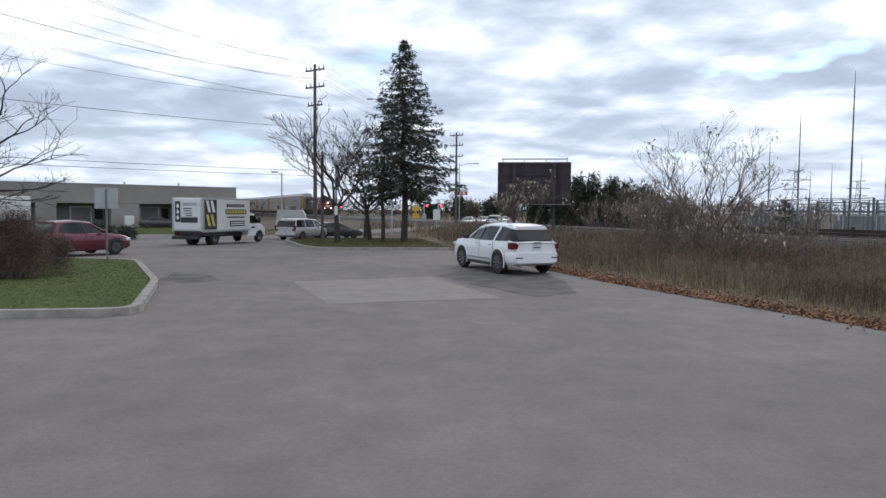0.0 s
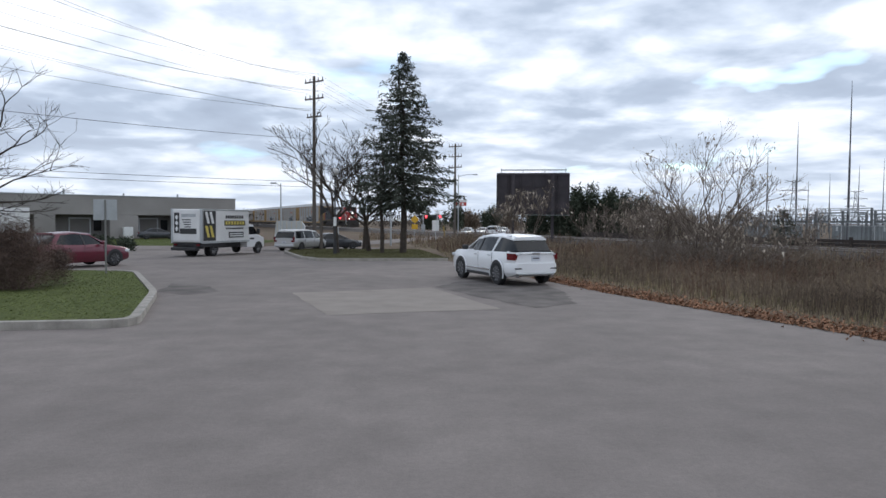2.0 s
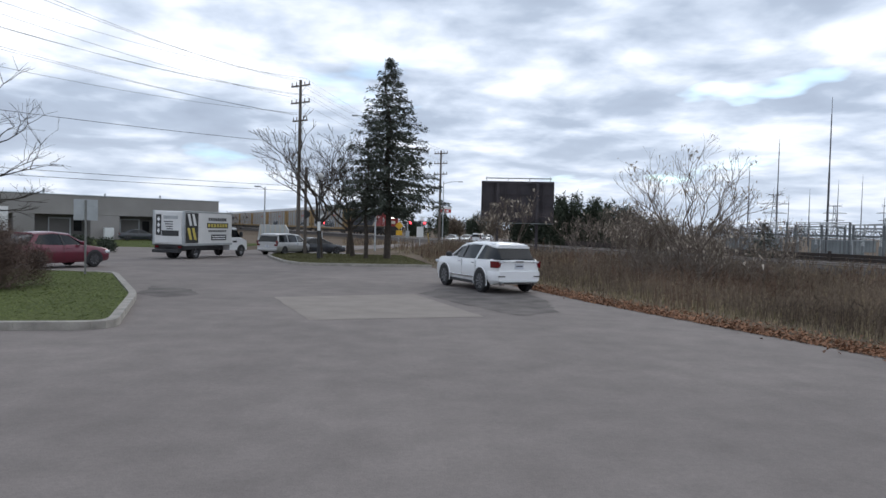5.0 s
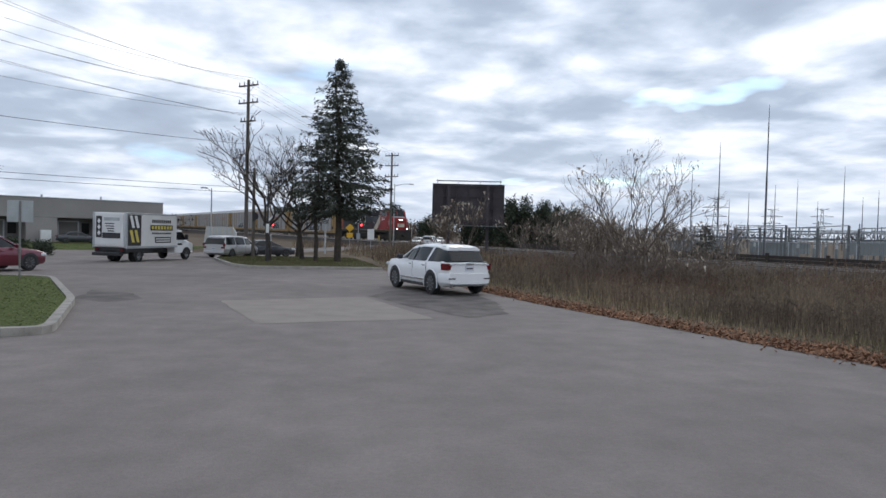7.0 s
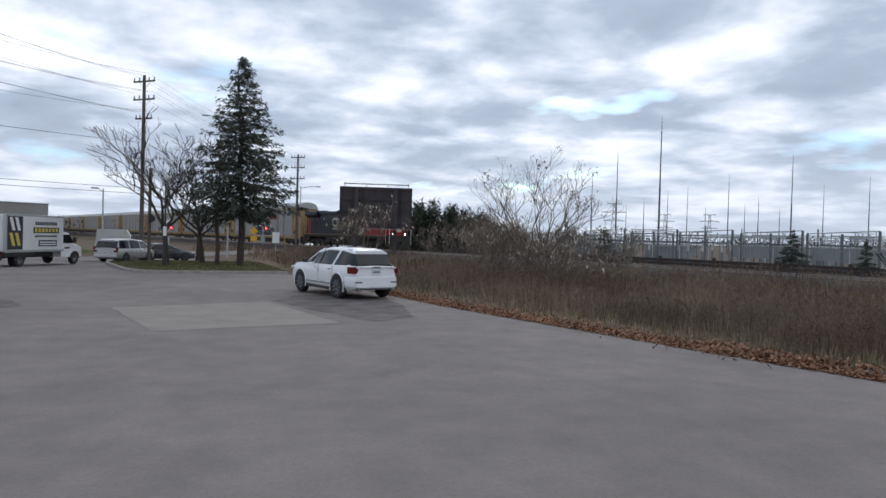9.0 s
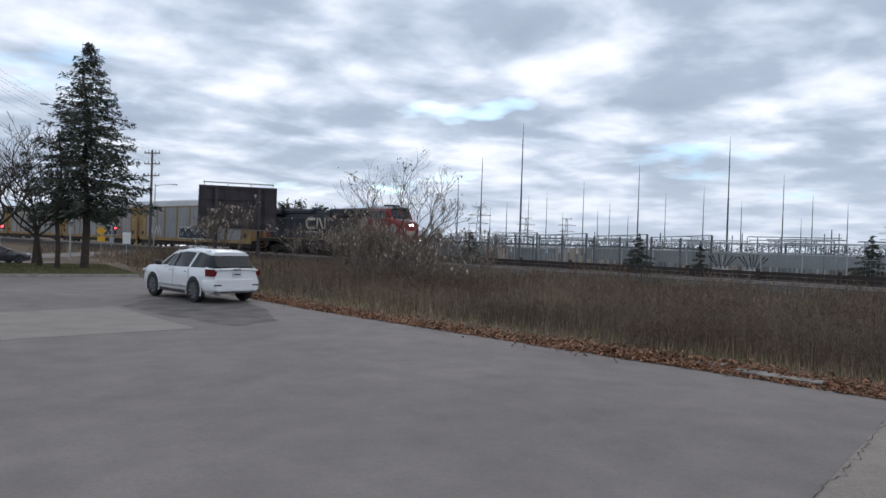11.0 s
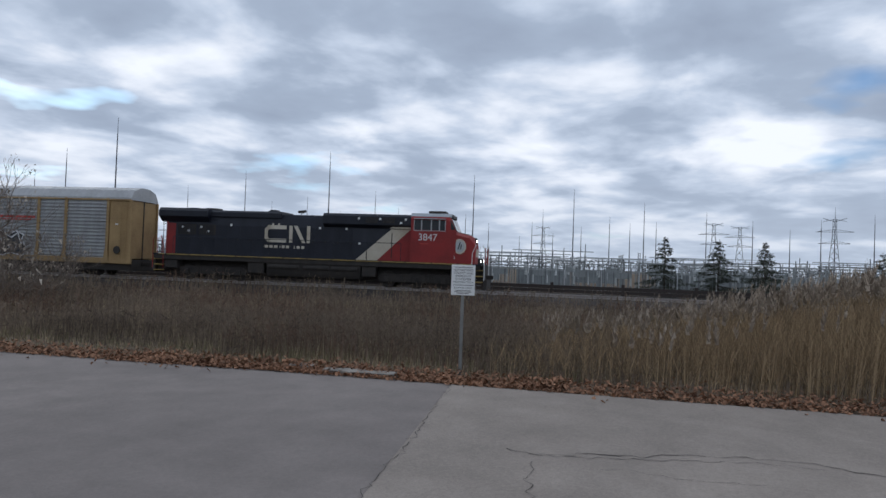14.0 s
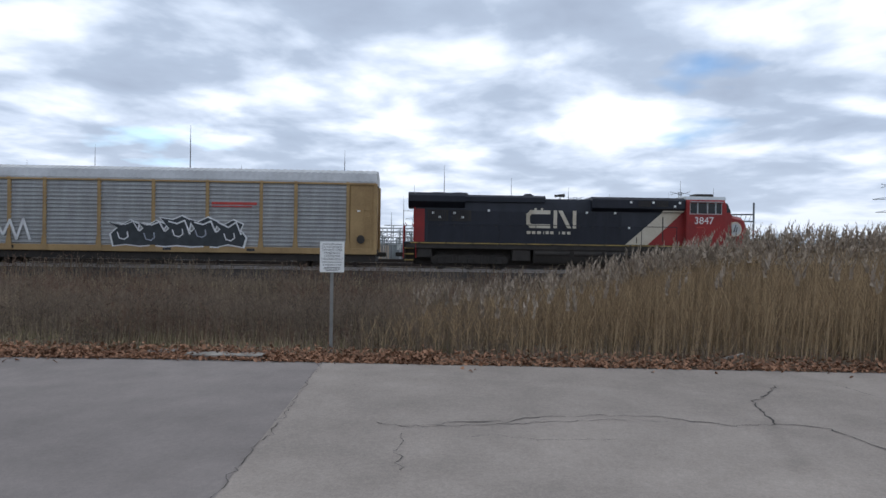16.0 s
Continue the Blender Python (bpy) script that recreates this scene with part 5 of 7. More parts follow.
SEDAN_BODY = [(2.35, 0.56, 0.60, 0.32), (2.28, 0.70, 0.82, 0.24), (1.9, 0.80, 0.91, 0.20), (0.9, 0.94, 0.92, 0.20), (0.0, 0.96, 0.92, 0.20), (-1.5, 0.98, 0.92, 0.20), (-2.15, 0.98, 0.88, 0.28), (-2.38, 0.92, 0.78, 0.40)]
SEDAN_GLASS = [(1.12, 0.96, 0.80, 0.70, 0.95), (0.20, 1.36, 0.84, 0.62, 0.95), (-0.5, 1.43, 0.85, 0.62, 0.96), (-1.0, 1.38, 0.84, 0.60, 0.97), (-1.95, 0.99, 0.78, 0.66, 0.98)]
VAN_BODY = [(2.55, 0.60, 0.70, 0.34), (2.46, 0.78, 0.90, 0.26), (2.1, 0.92, 0.97, 0.22), (1.6, 1.06, 0.98, 0.22), (0.0, 1.08, 0.99, 0.22), (-2.0, 1.10, 0.98, 0.24), (-2.48, 1.10, 0.95, 0.34), (-2.56, 1.06, 0.90, 0.42)]
VAN_GLASS = [(1.82, 1.07, 0.84, 0.78, 1.06), (0.95, 1.62, 0.92, 0.74, 1.06), (-0.4, 1.74, 0.94, 0.77, 1.07), (-2.0, 1.72, 0.93, 0.76, 1.08), (-2.32, 1.66, 0.91, 0.74, 1.08), (-2.54, 1.10, 0.86, 0.78, 1.09)]


def sedan(m, label, paint, group=""):
    return car("car", m, label, paint, SEDAN_BODY, SEDAN_GLASS, [(1.0, 0.25, 0.12, 0.08, paint), (-0.1, -0.2, 0.09, 0.07, BLACK), (-1.6, -0.95, 0.26, 0.16, paint)], (1.42, -1.40), 0.33, 1.84, plain_tail, doors=(0.85, -0.15, -1.2), handles=(0.1, -0.95), group=group)


def build_truck():
    x, y = -12.6, 46.8
    t = thing("box_truck", facing(x, y, 21), "white cutaway box truck with black and gold advertising panels", "truck")
    # box body, from its rear at -3.4 to 1.6
    box = part("cargo_box", Shape().box(-3.4, 1.65, -1.16, 1.16, 0.92, 3.02, 0.05), TRUCKWHITE, t, "white cargo box")
    for sg in (-1, 1):
        part("corner_rail", Shape().box(-3.42, -3.30, sg * 1.10 - 0.08, sg * 1.10 + 0.08, 0.88, 3.04, 0.02), GALV, box)
        part("lower_rail", Shape().box(-3.4, 1.65, sg * 1.17 - 0.012, sg * 1.17 + 0.012, 0.86, 0.99), GALV, box)
        part("upper_rail", Shape().box(-3.4, 1.65, sg * 1.15 - 0.025, sg * 1.15 + 0.025, 2.95, 3.045, 0.01), GALV, box)
    door = part("roller_door", Shape().box(-3.44, -3.41, -0.98, 0.98, 1.05, 2.85), TRUCKWHITE, box, "white roller door with dark printed panels")
    part("printed_panel", Shape().box(-3.452, -3.441, 0.50, 0.90, 1.5, 2.8), INK, door)
    part("printed_panel", Shape().box(-3.452, -3.441, -0.78, 0.46, 1.46, 1.80), INK, door)
    for i in range(4):
        part("print_bar", Shape().box(-3.452, -3.441, -0.35, 0.30 - i * 0.07, 2.32 - i * 0.15, 2.38 - i * 0.15), INK, door)
    part("print_bar", Shape().box(-3.452, -3.441, -0.72, 0.35, 2.52, 2.72), GALV, door)
    zig = Shape()
    for k in range(3):
        zig.prism([(0.58, 1.78 + k * 0.36), (0.70, 1.62 + k * 0.36), (0.82, 1.78 + k * 0.36), (0.70, 1.94 + k * 0.36)], -3.46, -3.453, "x")
    part("print_lozenge", zig, SIGNWHITE, door)
    y0 = -1.176
    panel = part("printed_panel", Shape().box(-3.28, -2.05, y0 - 0.004, y0, 1.02, 2.92), INK, box, "black advertising panel with pale and gold slanting bars")
    for k, (z, ink) in enumerate(((2.48, SIGNWHITE), (1.60, DECALGOLD))):
        zz = Shape()
        for u in (-3.0, -2.56):
            zz.prism([(u - 0.14, z + 0.38), (u + 0.10, z + 0.38), (u + 0.34, z - 0.36), (u + 0.10, z - 0.36)], y0 - 0.012, y0 - 0.006)
        part("print_lozenge", zz, ink, panel)
    part("print_band", Shape().box(-1.15, 1.15, y0 - 0.006, y0, 1.98, 2.32), INK, box, "black band with gold bars")
    for i in range(7):
        part("print_bar", Shape().box(-1.05 + i * 0.31, -0.84 + i * 0.31, y0 - 0.012, y0 - 0.007, 2.04, 2.27), DECALGOLD, box)
    for i in range(10):
        part("print_bar", Shape().box(-1.0 + i * 0.20, -0.87 + i * 0.20, y0 - 0.006, y0, 2.45, 2.66), INK, box)
        part("print_bar", Shape().box(-1.0 + i * 0.20, -0.86 + i * 0.20, y0 - 0.006, y0, 1.74, 1.85), INK, box)
    part("print_band", Shape().box(-0.7, 0.95, y0 - 0.006, y0, 1.18, 1.56), INK, box)
    for z in (1.26, 1.40):
        part("print_bar", Shape().box(-0.6, 0.85, y0 - 0.012, y0 - 0.007, z, z + 0.07), SIGNWHITE, box)
    # chassis and cab
    part("chassis", Shape().box(-3.3, 3.4, -0.45, 0.45, 0.50, 0.80, 0.03), BLACK, t)
    part("side_skirt", Shape().box(-3.3, -1.0, -1.12, 1.12, 0.62, 0.90, 0.02), BLACK, t)
    part("rear_step", Shape().box(-3.75, -3.35, -0.95, 0.95, 0.42, 0.62, 0.03), BLACK, t)
    cab = Shape()
    sec = [(1.66, 2.02, 0.98), (2.3, 2.06, 0.98), (2.62, 2.0, 0.96), (3.12, 1.34, 0.98), (3.75, 1.16, 0.95), (3.95, 0.98, 0.86)]
    cab.loft([[(x_, -w, 0.48), (x_, -w, min(h, 1.3) - 0.05), (x_, -w * 0.86, h), (x_, w * 0.86, h), (x_, w, min(h, 1.3) - 0.05), (x_, w, 0.48)] for x_, h, w in sec])
    c = part("cab", cab, WHITE, t, "white van cab")
    for sg in (-1, 1):
        part("cab_window", Shape().prism([(1.86, 1.36), (1.86, 1.90), (2.45, 1.90), (2.95, 1.36)], sg * 0.93, sg * 0.985), GLASS, c)
        part("mirror", Shape().box(2.75, 2.90, min(sg * 1.0, sg * 1.22), max(sg * 1.0, sg * 1.22), 1.38, 1.75, 0.03), BLACK, c)
        part("door_mark", Shape().box(2.0, 2.5, sg * 0.983 - 0.006, sg * 0.983 + 0.006, 1.0, 1.12), INK, c)
        part("tail_lamp", Shape().box(-3.43, -3.36, min(sg * 0.75, sg * 0.95), max(sg * 0.75, sg * 0.95), 0.72, 0.84), REDLAMP, t)
        part("headlamp", Shape().box(3.80, 3.93, min(sg * 0.55, sg * 0.84), max(sg * 0.55, sg * 0.84), 0.74, 0.92, 0.02), CLEARLAMP, c)
        for q in (-2.0, 3.05):
            pts = [(q + math.cos(a) * 0.47, 0.38 + math.sin(a) * 0.47) for a in np.linspace(0, math.pi, 12)]
            part("wheel_arch", Shape().prism(pts, sg * 0.9, sg * 1.0), BLACK, t)
    part("windshield", Shape().prism([(2.66, 1.96), (3.10, 1.38), (3.13, 1.38), (2.69, 1.98)], -0.8, 0.8), GLASS, c)
    wheels(t, (-2.0, 3.05), 1.0, 0.38, 0.25)
    wheels(t, (-2.0,), 0.72, 0.38, 0.22)


car("car", facing(3.46, 24.9, -20.5), "white sport utility vehicle parked at the lot's edge", WHITE, SUV_BODY, SUV_GLASS, SUV_PILLARS, (1.43, -1.43), 0.39, 1.92, suv_tail, doors=(0.0, -1.05), handles=(0.2, -0.85), rails=True, cladding=True)
build_truck()
RED_BODY = [(x_, z_ + 0.10, w_, l_ + 0.04) for x_, z_, w_, l_ in SEDAN_BODY]
RED_GLASS = [(1.15, 1.06, 0.80, 0.72, 1.05), (0.25, 1.52, 0.84, 0.63, 1.05), (-0.5, 1.61, 0.85, 0.63, 1.06), (-1.3, 1.55, 0.84, 0.60, 1.07), (-2.15, 1.09, 0.76, 0.64, 1.08)]
car("car", facing(-15.1, 31.9, 27), "dark red crossover car waiting on the road beside the island", REDCAR, RED_BODY, RED_GLASS, [(1.0, 0.25, 0.12, 0.08, REDCAR), (-0.1, -0.2, 0.09, 0.07, BLACK), (-1.7, -1.2, 0.28, 0.18, REDCAR)], (1.42, -1.40), 0.36, 1.84, plain_tail, doors=(0.85, -0.15, -1.2), handles=(0.1, -0.95))
car("car", facing(-8.75, 57.2, 24), "silver minivan stopped on the road", SILVER, VAN_BODY, VAN_GLASS, [(1.7, 1.0, 0.16, 0.12, SILVER), (0.45, 0.35, 0.12, 0.10, SILVER), (-0.95, -1.0, 0.12, 0.10, SILVER), (-2.4, -2.15, 0.16, 0.14, SILVER)], (1.55, -1.5), 0.34, 1.98, van_tail, doors=(1.4, 0.4, -0.95), handles=(0.55, -0.7))
sedan(facing(-6.4, 60.3, 62), "dark sedan seen behind the island's trees", DARKCAR)
sedan(facing(-20.4, 41.4, 30), "black car standing behind the russet bush", DARKCAR)
sedan(facing(-31.3, 87.3, 65), "dark car parked before the grey building", DARKCAR)
car("car", facing(15.6, 119.5, 20), "white van waiting beyond the level crossing", WHITE, VAN_BODY, VAN_GLASS, [(1.7, 1.0, 0.16, 0.12, WHITE), (0.45, 0.35, 0.12, 0.10, WHITE), (-2.4, -2.15, 0.3, 0.2, WHITE)], (1.55, -1.5), 0.34, 1.98, van_tail, doors=(1.4, 0.4))
queue = sedan(facing(10.4, 115.5, 196), "distant car queuing at the crossing", SILVER, "queue beyond the crossing")
for x_, y_ in ((13.6, 122), (16.4, 129), (19.4, 136)):
    copy_thing(queue, facing(x_, y_, 200))


# ---- poles, signs and buildings ----
def utility_pole(x, y, height, arms, label, lean=0.0):
    p = thing("utility_pole", pose(x, y, float(ground_z(x, y)) - 0.1, 0, lean, -38), label, "utility pole", "utility poles")
    part("shaft", Shape().tube((0, 0, 0), (0, 0, height), 0.19, 0.12, 14), WOODPOLE, p, "weathered wooden shaft")
    for z, half in arms:
        a = part("crossarm", Shape().box(-half, half, -0.06, 0.06, z - 0.06, z + 0.06, 0.01), WOODPOLE, p)
        for u in (-half + 0.08, -half * 0.45, half * 0.45, half - 0.08):
            part("insulator", Shape().tube((u, 0, z + 0.06), (u, 0, z + 0.34), 0.05, 0.035, 8), PORCELAIN if half < 0.9 else WOODPOLE, a)
        part("brace", Shape().tube((half * 0.6, 0.07, z), (0, 0.12, z - 0.55), 0.018, n=5).tube((-half * 0.6, 0.07, z), (0, 0.12, z - 0.55), 0.018, n=5), GALV, a)
    part("transformer_bracket", Shape().box(0.12, 0.22, -0.05, 0.05, height * 0.45, height * 0.48), GALV, p)
    return p


def wire(p, q, sag, r, n=18):
    s = Shape()
    pts = []
    for i in range(n + 1):
        t = i / n
        pts.append(Vector(p).lerp(Vector(q), t) + Vector((0, 0, -4 * sag * t * (1 - t))))
    s.path(pts, r, 5)
    return tagged(part("overhead_wire", s, WIRE, smooth=60), "thin dark overhead wire between utility poles", "wire", "overhead wires")


utility_pole(-8.33, 61.8, 15.5, ((15.0, 1.15), (13.5, 1.15), (11.9, 0.9)), "tall wooden utility pole with three crossarms")
utility_pole(6.71, 95.1, 13.3, ((12.9, 1.1), (11.5, 1.1), (10.0, 1.1)), "wooden utility pole with three crossarms near the crossing")
dx_, dy_ = math.cos(radians(-38)), math.sin(radians(-38))
for z, o, ex, ey, ez, sag in ((14.95, -1.05, -23.6, 28.5, 14.9, 1.0), (14.95, -0.5, -24.6, 28.8, 14.9, 1.0), (14.95, 0.5, -27.6, 30.0, 14.6, 1.1), (13.4, -1.05, -27.2, 29.6, 13.9, 0.7),
                              (13.4, 0.5, -28.2, 30.0, 13.3, 0.95), (13.4, 1.05, -28.6, 30.2, 13.3, 0.95), (11.8, -0.8, -27.6, 29.8, 12.0, 0.6), (11.8, -0.4, -28.2, 30.0, 11.9, 0.6), (11.8, 0.8, -31.8, 31.4, 11.6, 0.95)):
    p0 = Vector((-8.33 + dx_ * o, 61.8 + dy_ * o, z))
    wire(p0, (ex, ey, ez), sag, 0.011)
    if z > 12:
        wire(p0, (6.71 + dx_ * o, 95.1 + dy_ * o, z - 2.1), 0.6, 0.008)
for z, zz_, sag in ((9.2, 8.2, 0.5), (5.4, 4.7, 0.2), (4.95, 4.3, 0.15)):
    wire((-8.4, 61.7, z), (-38.5, 20.4, zz_), sag, 0.017)


def street_lamp(x, y, z, height, arm, az_, label):
    p = thing("street_lamp", pose(x, y, z, 0, 0, az_), label, "street lamp")
    part("post", Shape().tube((0, 0, 0), (0, 0, height), 0.09, 0.06, 10), GALV, p)
    part("arm", Shape().path([(0, 0, height - 0.3), (arm * 0.5, 0, height), (arm, 0, height + 0.05)], 0.035), GALV, p)
    part("lamp_head", Shape().box(arm - 0.15, arm + 0.5, -0.14, 0.14, height - 0.04, height + 0.10, 0.04), GALV, p)


def globe_lamp(x, y, height):
    p = thing("globe_lamp", pose(x, y, gz(x, y) + 0.1), "black lamp post with a white globe on the tree island", "lamp post")
    part("post", Shape().tube((0, 0, 0), (0, 0, height), 0.065, 0.05, 10), BLACK, p)
    part("post_base", Shape().tube((0, 0, 0), (0, 0, 0.9), 0.14, 0.11, 12), BLACK, p)
    part("globe", Shape().ball((0, 0, height + 0.2), 0.25, 16, 10), GLOBE, p, "white globe")
    part("notice", Shape().box(-0.10, 0.10, -0.09, -0.07, 1.9, 2.5), SIGNWHITE, p)


globe_lamp(-4.85, 46.5, 5.35)
street_lamp(-12.9, 70.5, -0.5, 6.2, -0.9, 0, "car park lamp with a flat head")
street_lamp(-1.6, 68.4, -0.5, 13.4, -2.4, 0, "tall street lamp with a curved arm behind the spruce")
street_lamp(7.2, 95.4, -0.5, 9.0, 2.2, 0, "street lamp arm beside the utility pole")
stub = thing("short_pole", pose(-7.0, 56.2, gz(-7, 56)), "short wooden pole with a road sign", "pole")
part("shaft", Shape().tube((0, 0, 0), (0, 0, 7.2), 0.14, 0.11, 12), WOODPOLE, stub)
part("sign_plate", Shape().prism([(-0.05, 2.9), (0.4, 3.2), (0.4, 3.5), (-0.05, 3.8)], -0.17, -0.15), BLACK, stub)


def sign_back(x, y, az_):
    p = thing("road_sign", pose(x, y, gz(x, y) + 0.10, 0, 0, az_), "grey back of a square road sign on a steel post", "sign")
    part("post", Shape().box(-0.035, 0.035, -0.02, 0.02, 0, 2.78, 0.008), POST, p)
    part("plate", Shape().box(-0.40, 0.40, 0.022, 0.034, 2.02, 2.80, 0.004), GALV, p)


sign_back(-11.3, 26.4, 20)


def parking_sign(x, y, z, az_):
    p = thing("parking_sign", pose(x, y, z, 0, 0, az_), "white parking notice on a steel post among the reeds", "sign")
    part("post", Shape().box(-0.03, 0.03, 0.0, 0.04, -0.3, 1.93, 0.006), POST, p)
    plate = part("plate", Shape().box(-0.215, 0.215, -0.012, -0.003, 1.42, 1.97, 0.003), SIGNWHITE, p)
    part("bolt", Shape().tube((0, -0.013, 1.94), (0, -0.02, 1.94), 0.012, n=8), GALV, plate)
    for k, (txt, z_, sz) in enumerate((("AUTHORIZED", 1.875, 0.056), ("TENANT AND", 1.82, 0.056), ("IMMEDIATE", 1.765, 0.056), ("CUSTOMER", 1.71, 0.056), ("PARKING ONLY", 1.655, 0.052), ("2 HOUR LIMIT", 1.55, 0.052))):
        words("lettering", txt, sz, INK, plate, Matrix.Translation((0, -0.0135, z_)) @ pose(0, 0, 0, 90, 0, 0), thick=0.001)
    for z_, w in ((1.925, 0.17), (1.603, 0.18), (1.505, 0.14), (1.48, 0.15), (1.455, 0.11)):
        part("print_bar", Shape().box(-w, w, -0.0145, -0.0125, z_ - 0.005, z_ + 0.005), INK, plate)


parking_sign(11.12, 6.02, 0.02, -60.5)


def billboard():
    c, az_ = Vector((12.85, 69.1)), 10.5
    z = float(ground_z(*c))
    p = thing("billboard", pose(c.x, c.y, 0, 0, 0, -az_), "dark back of a large billboard on steel posts", "billboard")
    part("panel", Shape().box(-3.7, 3.7, 0, 0.16, 2.75, 6.95, 0.03), BILLBACK, p)
    for x in (-3.7, -2.55, -1.3, 0, 1.3, 2.55, 3.62):
        part("stringer", Shape().box(x, x + 0.08, -0.16, -0.005, 2.7, 6.9, 0.01), BILLBACK, p)
    for zz in (3.1, 4.4, 5.6, 6.7):
        part("rail", Shape().box(-3.7, 3.7, -0.22, -0.165, zz, zz + 0.1), BILLBACK, p)
    for x in (-2.0, 2.0):
        part("post", Shape().box(x - 0.15, x + 0.15, -0.45, -0.23, z - 0.3, 6.8, 0.02), BILLBACK, p)
    part("catwalk", Shape().box(-3.75, 3.75, -0.95, -0.46, 2.62, 2.68), SUBGREY, p)
    lamp = part("light_bar", Shape().tube((-3.3, -0.1, 7.25), (3.4, -0.1, 7.25), 0.06, n=8), GALV, p, "pale bar along the top edge")
    for x in (-3.2, -1.0, 1.2, 3.3):
        part("bracket", Shape().box(x - 0.03, x + 0.03, -0.13, 0.1, 6.95, 7.4 if abs(x) > 3 else 7.25), GALV, lamp)


billboard()


def crossing_signal(x, y, label):
    z = float(ground_z(x, y))
    p = thing("crossing_signal", pose(x, y, z, 0, 0, 0), label, "crossing signal", "level crossing signals")
    part("post", Shape().tube((0, 0, 0), (0, 0, 4.0), 0.07, n=8), GALV, p)
    for sg in (-1, 1):
        hood = part("lamp_hood", Shape().tube((sg * 0.45, 0.05, 2.9), (sg * 0.45, -0.12, 2.9), 0.30, n=16), BLACK, p)
    part("red_light", Shape().tube((0.45, -0.12, 2.9), (0.45, -0.15, 2.9), 0.17, n=14), REDGLOW, p, "lit red warning light")
    part("crossbuck", Shape().prism([(-0.6, 3.25), (-0.45, 3.15), (0.6, 3.95), (0.45, 4.05)], -0.1, -0.08).prism([(0.6, 3.25), (0.45, 3.15), (-0.6, 3.95), (-0.45, 4.05)], -0.13, -0.105), SIGNWHITE, p)
    part("gate_box", Shape().box(-0.3, 0.3, -0.2, 0.25, 0.6, 1.6, 0.03), GALV, p)


for x, y in ((2.6, 109), (5.0, 112), (-9.5, 92)):
    crossing_signal(x, y, "railway crossing signal with a red light lit")
p = thing("warning_sign", pose(1.15, 100, float(ground_z(1.15, 100))), "yellow road warning sign on a post", "sign")
part("post", Shape().tube((0, 0, 0), (0, 0, 3.3), 0.04, n=6), GALV, p)
part("plate", Shape().prism([(0, 2.1), (0.62, 2.72), (0, 3.34), (-0.62, 2.72)], -0.07, -0.05), YELLOWSIGN, p)
part("plate", Shape().box(-0.45, 0.45, -0.07, -0.05, 1.3, 2.0), YELLOWSIGN, p)
p = thing("notice_sign", pose(3.6, 85.3, float(ground_z(3.6, 85.3))), "white rectangular road notice on a post", "sign")
part("post", Shape().tube((0, 0, 0), (0, 0, 2.6), 0.04, n=6), GALV, p)
part("plate", Shape().box(-0.42, 0.42, -0.07, -0.05, 1.3, 2.6), SIGNWHITE, p)
p = thing("marker_post", pose(5.2, 92, float(ground_z(5.2, 92)), 0, -8, 0), "leaning yellow marker post in the weeds", "post")
part("shaft", Shape().tube((0, 0, 0), (0, 0, 1.8), 0.09, n=8), LOCOYELLOW, p)
p = thing("shop_sign", pose(15.1, 190, -1.4), "red and white sign on a tall post", "sign")
part("post", Shape().tube((0, 0, 0), (0, 0, 8), 0.2, n=8), GALV, p)
b_ = part("board", Shape().box(-1.6, 1.6, -0.15, 0.15, 7.6, 9.4, 0.05), SIGNWHITE, p)
part("red_field", Shape().box(-1.5, 1.5, -0.17, -0.155, 7.7, 8.6), SHOPRED, b_)
part("round_mark", Shape().tube((-0.5, -0.17, 8.15), (-0.5, -0.19, 8.15), 0.35, n=14).tube((0.5, -0.17, 8.15), (0.5, -0.19, 8.15), 0.35, n=14), SIGNWHITE, b_)


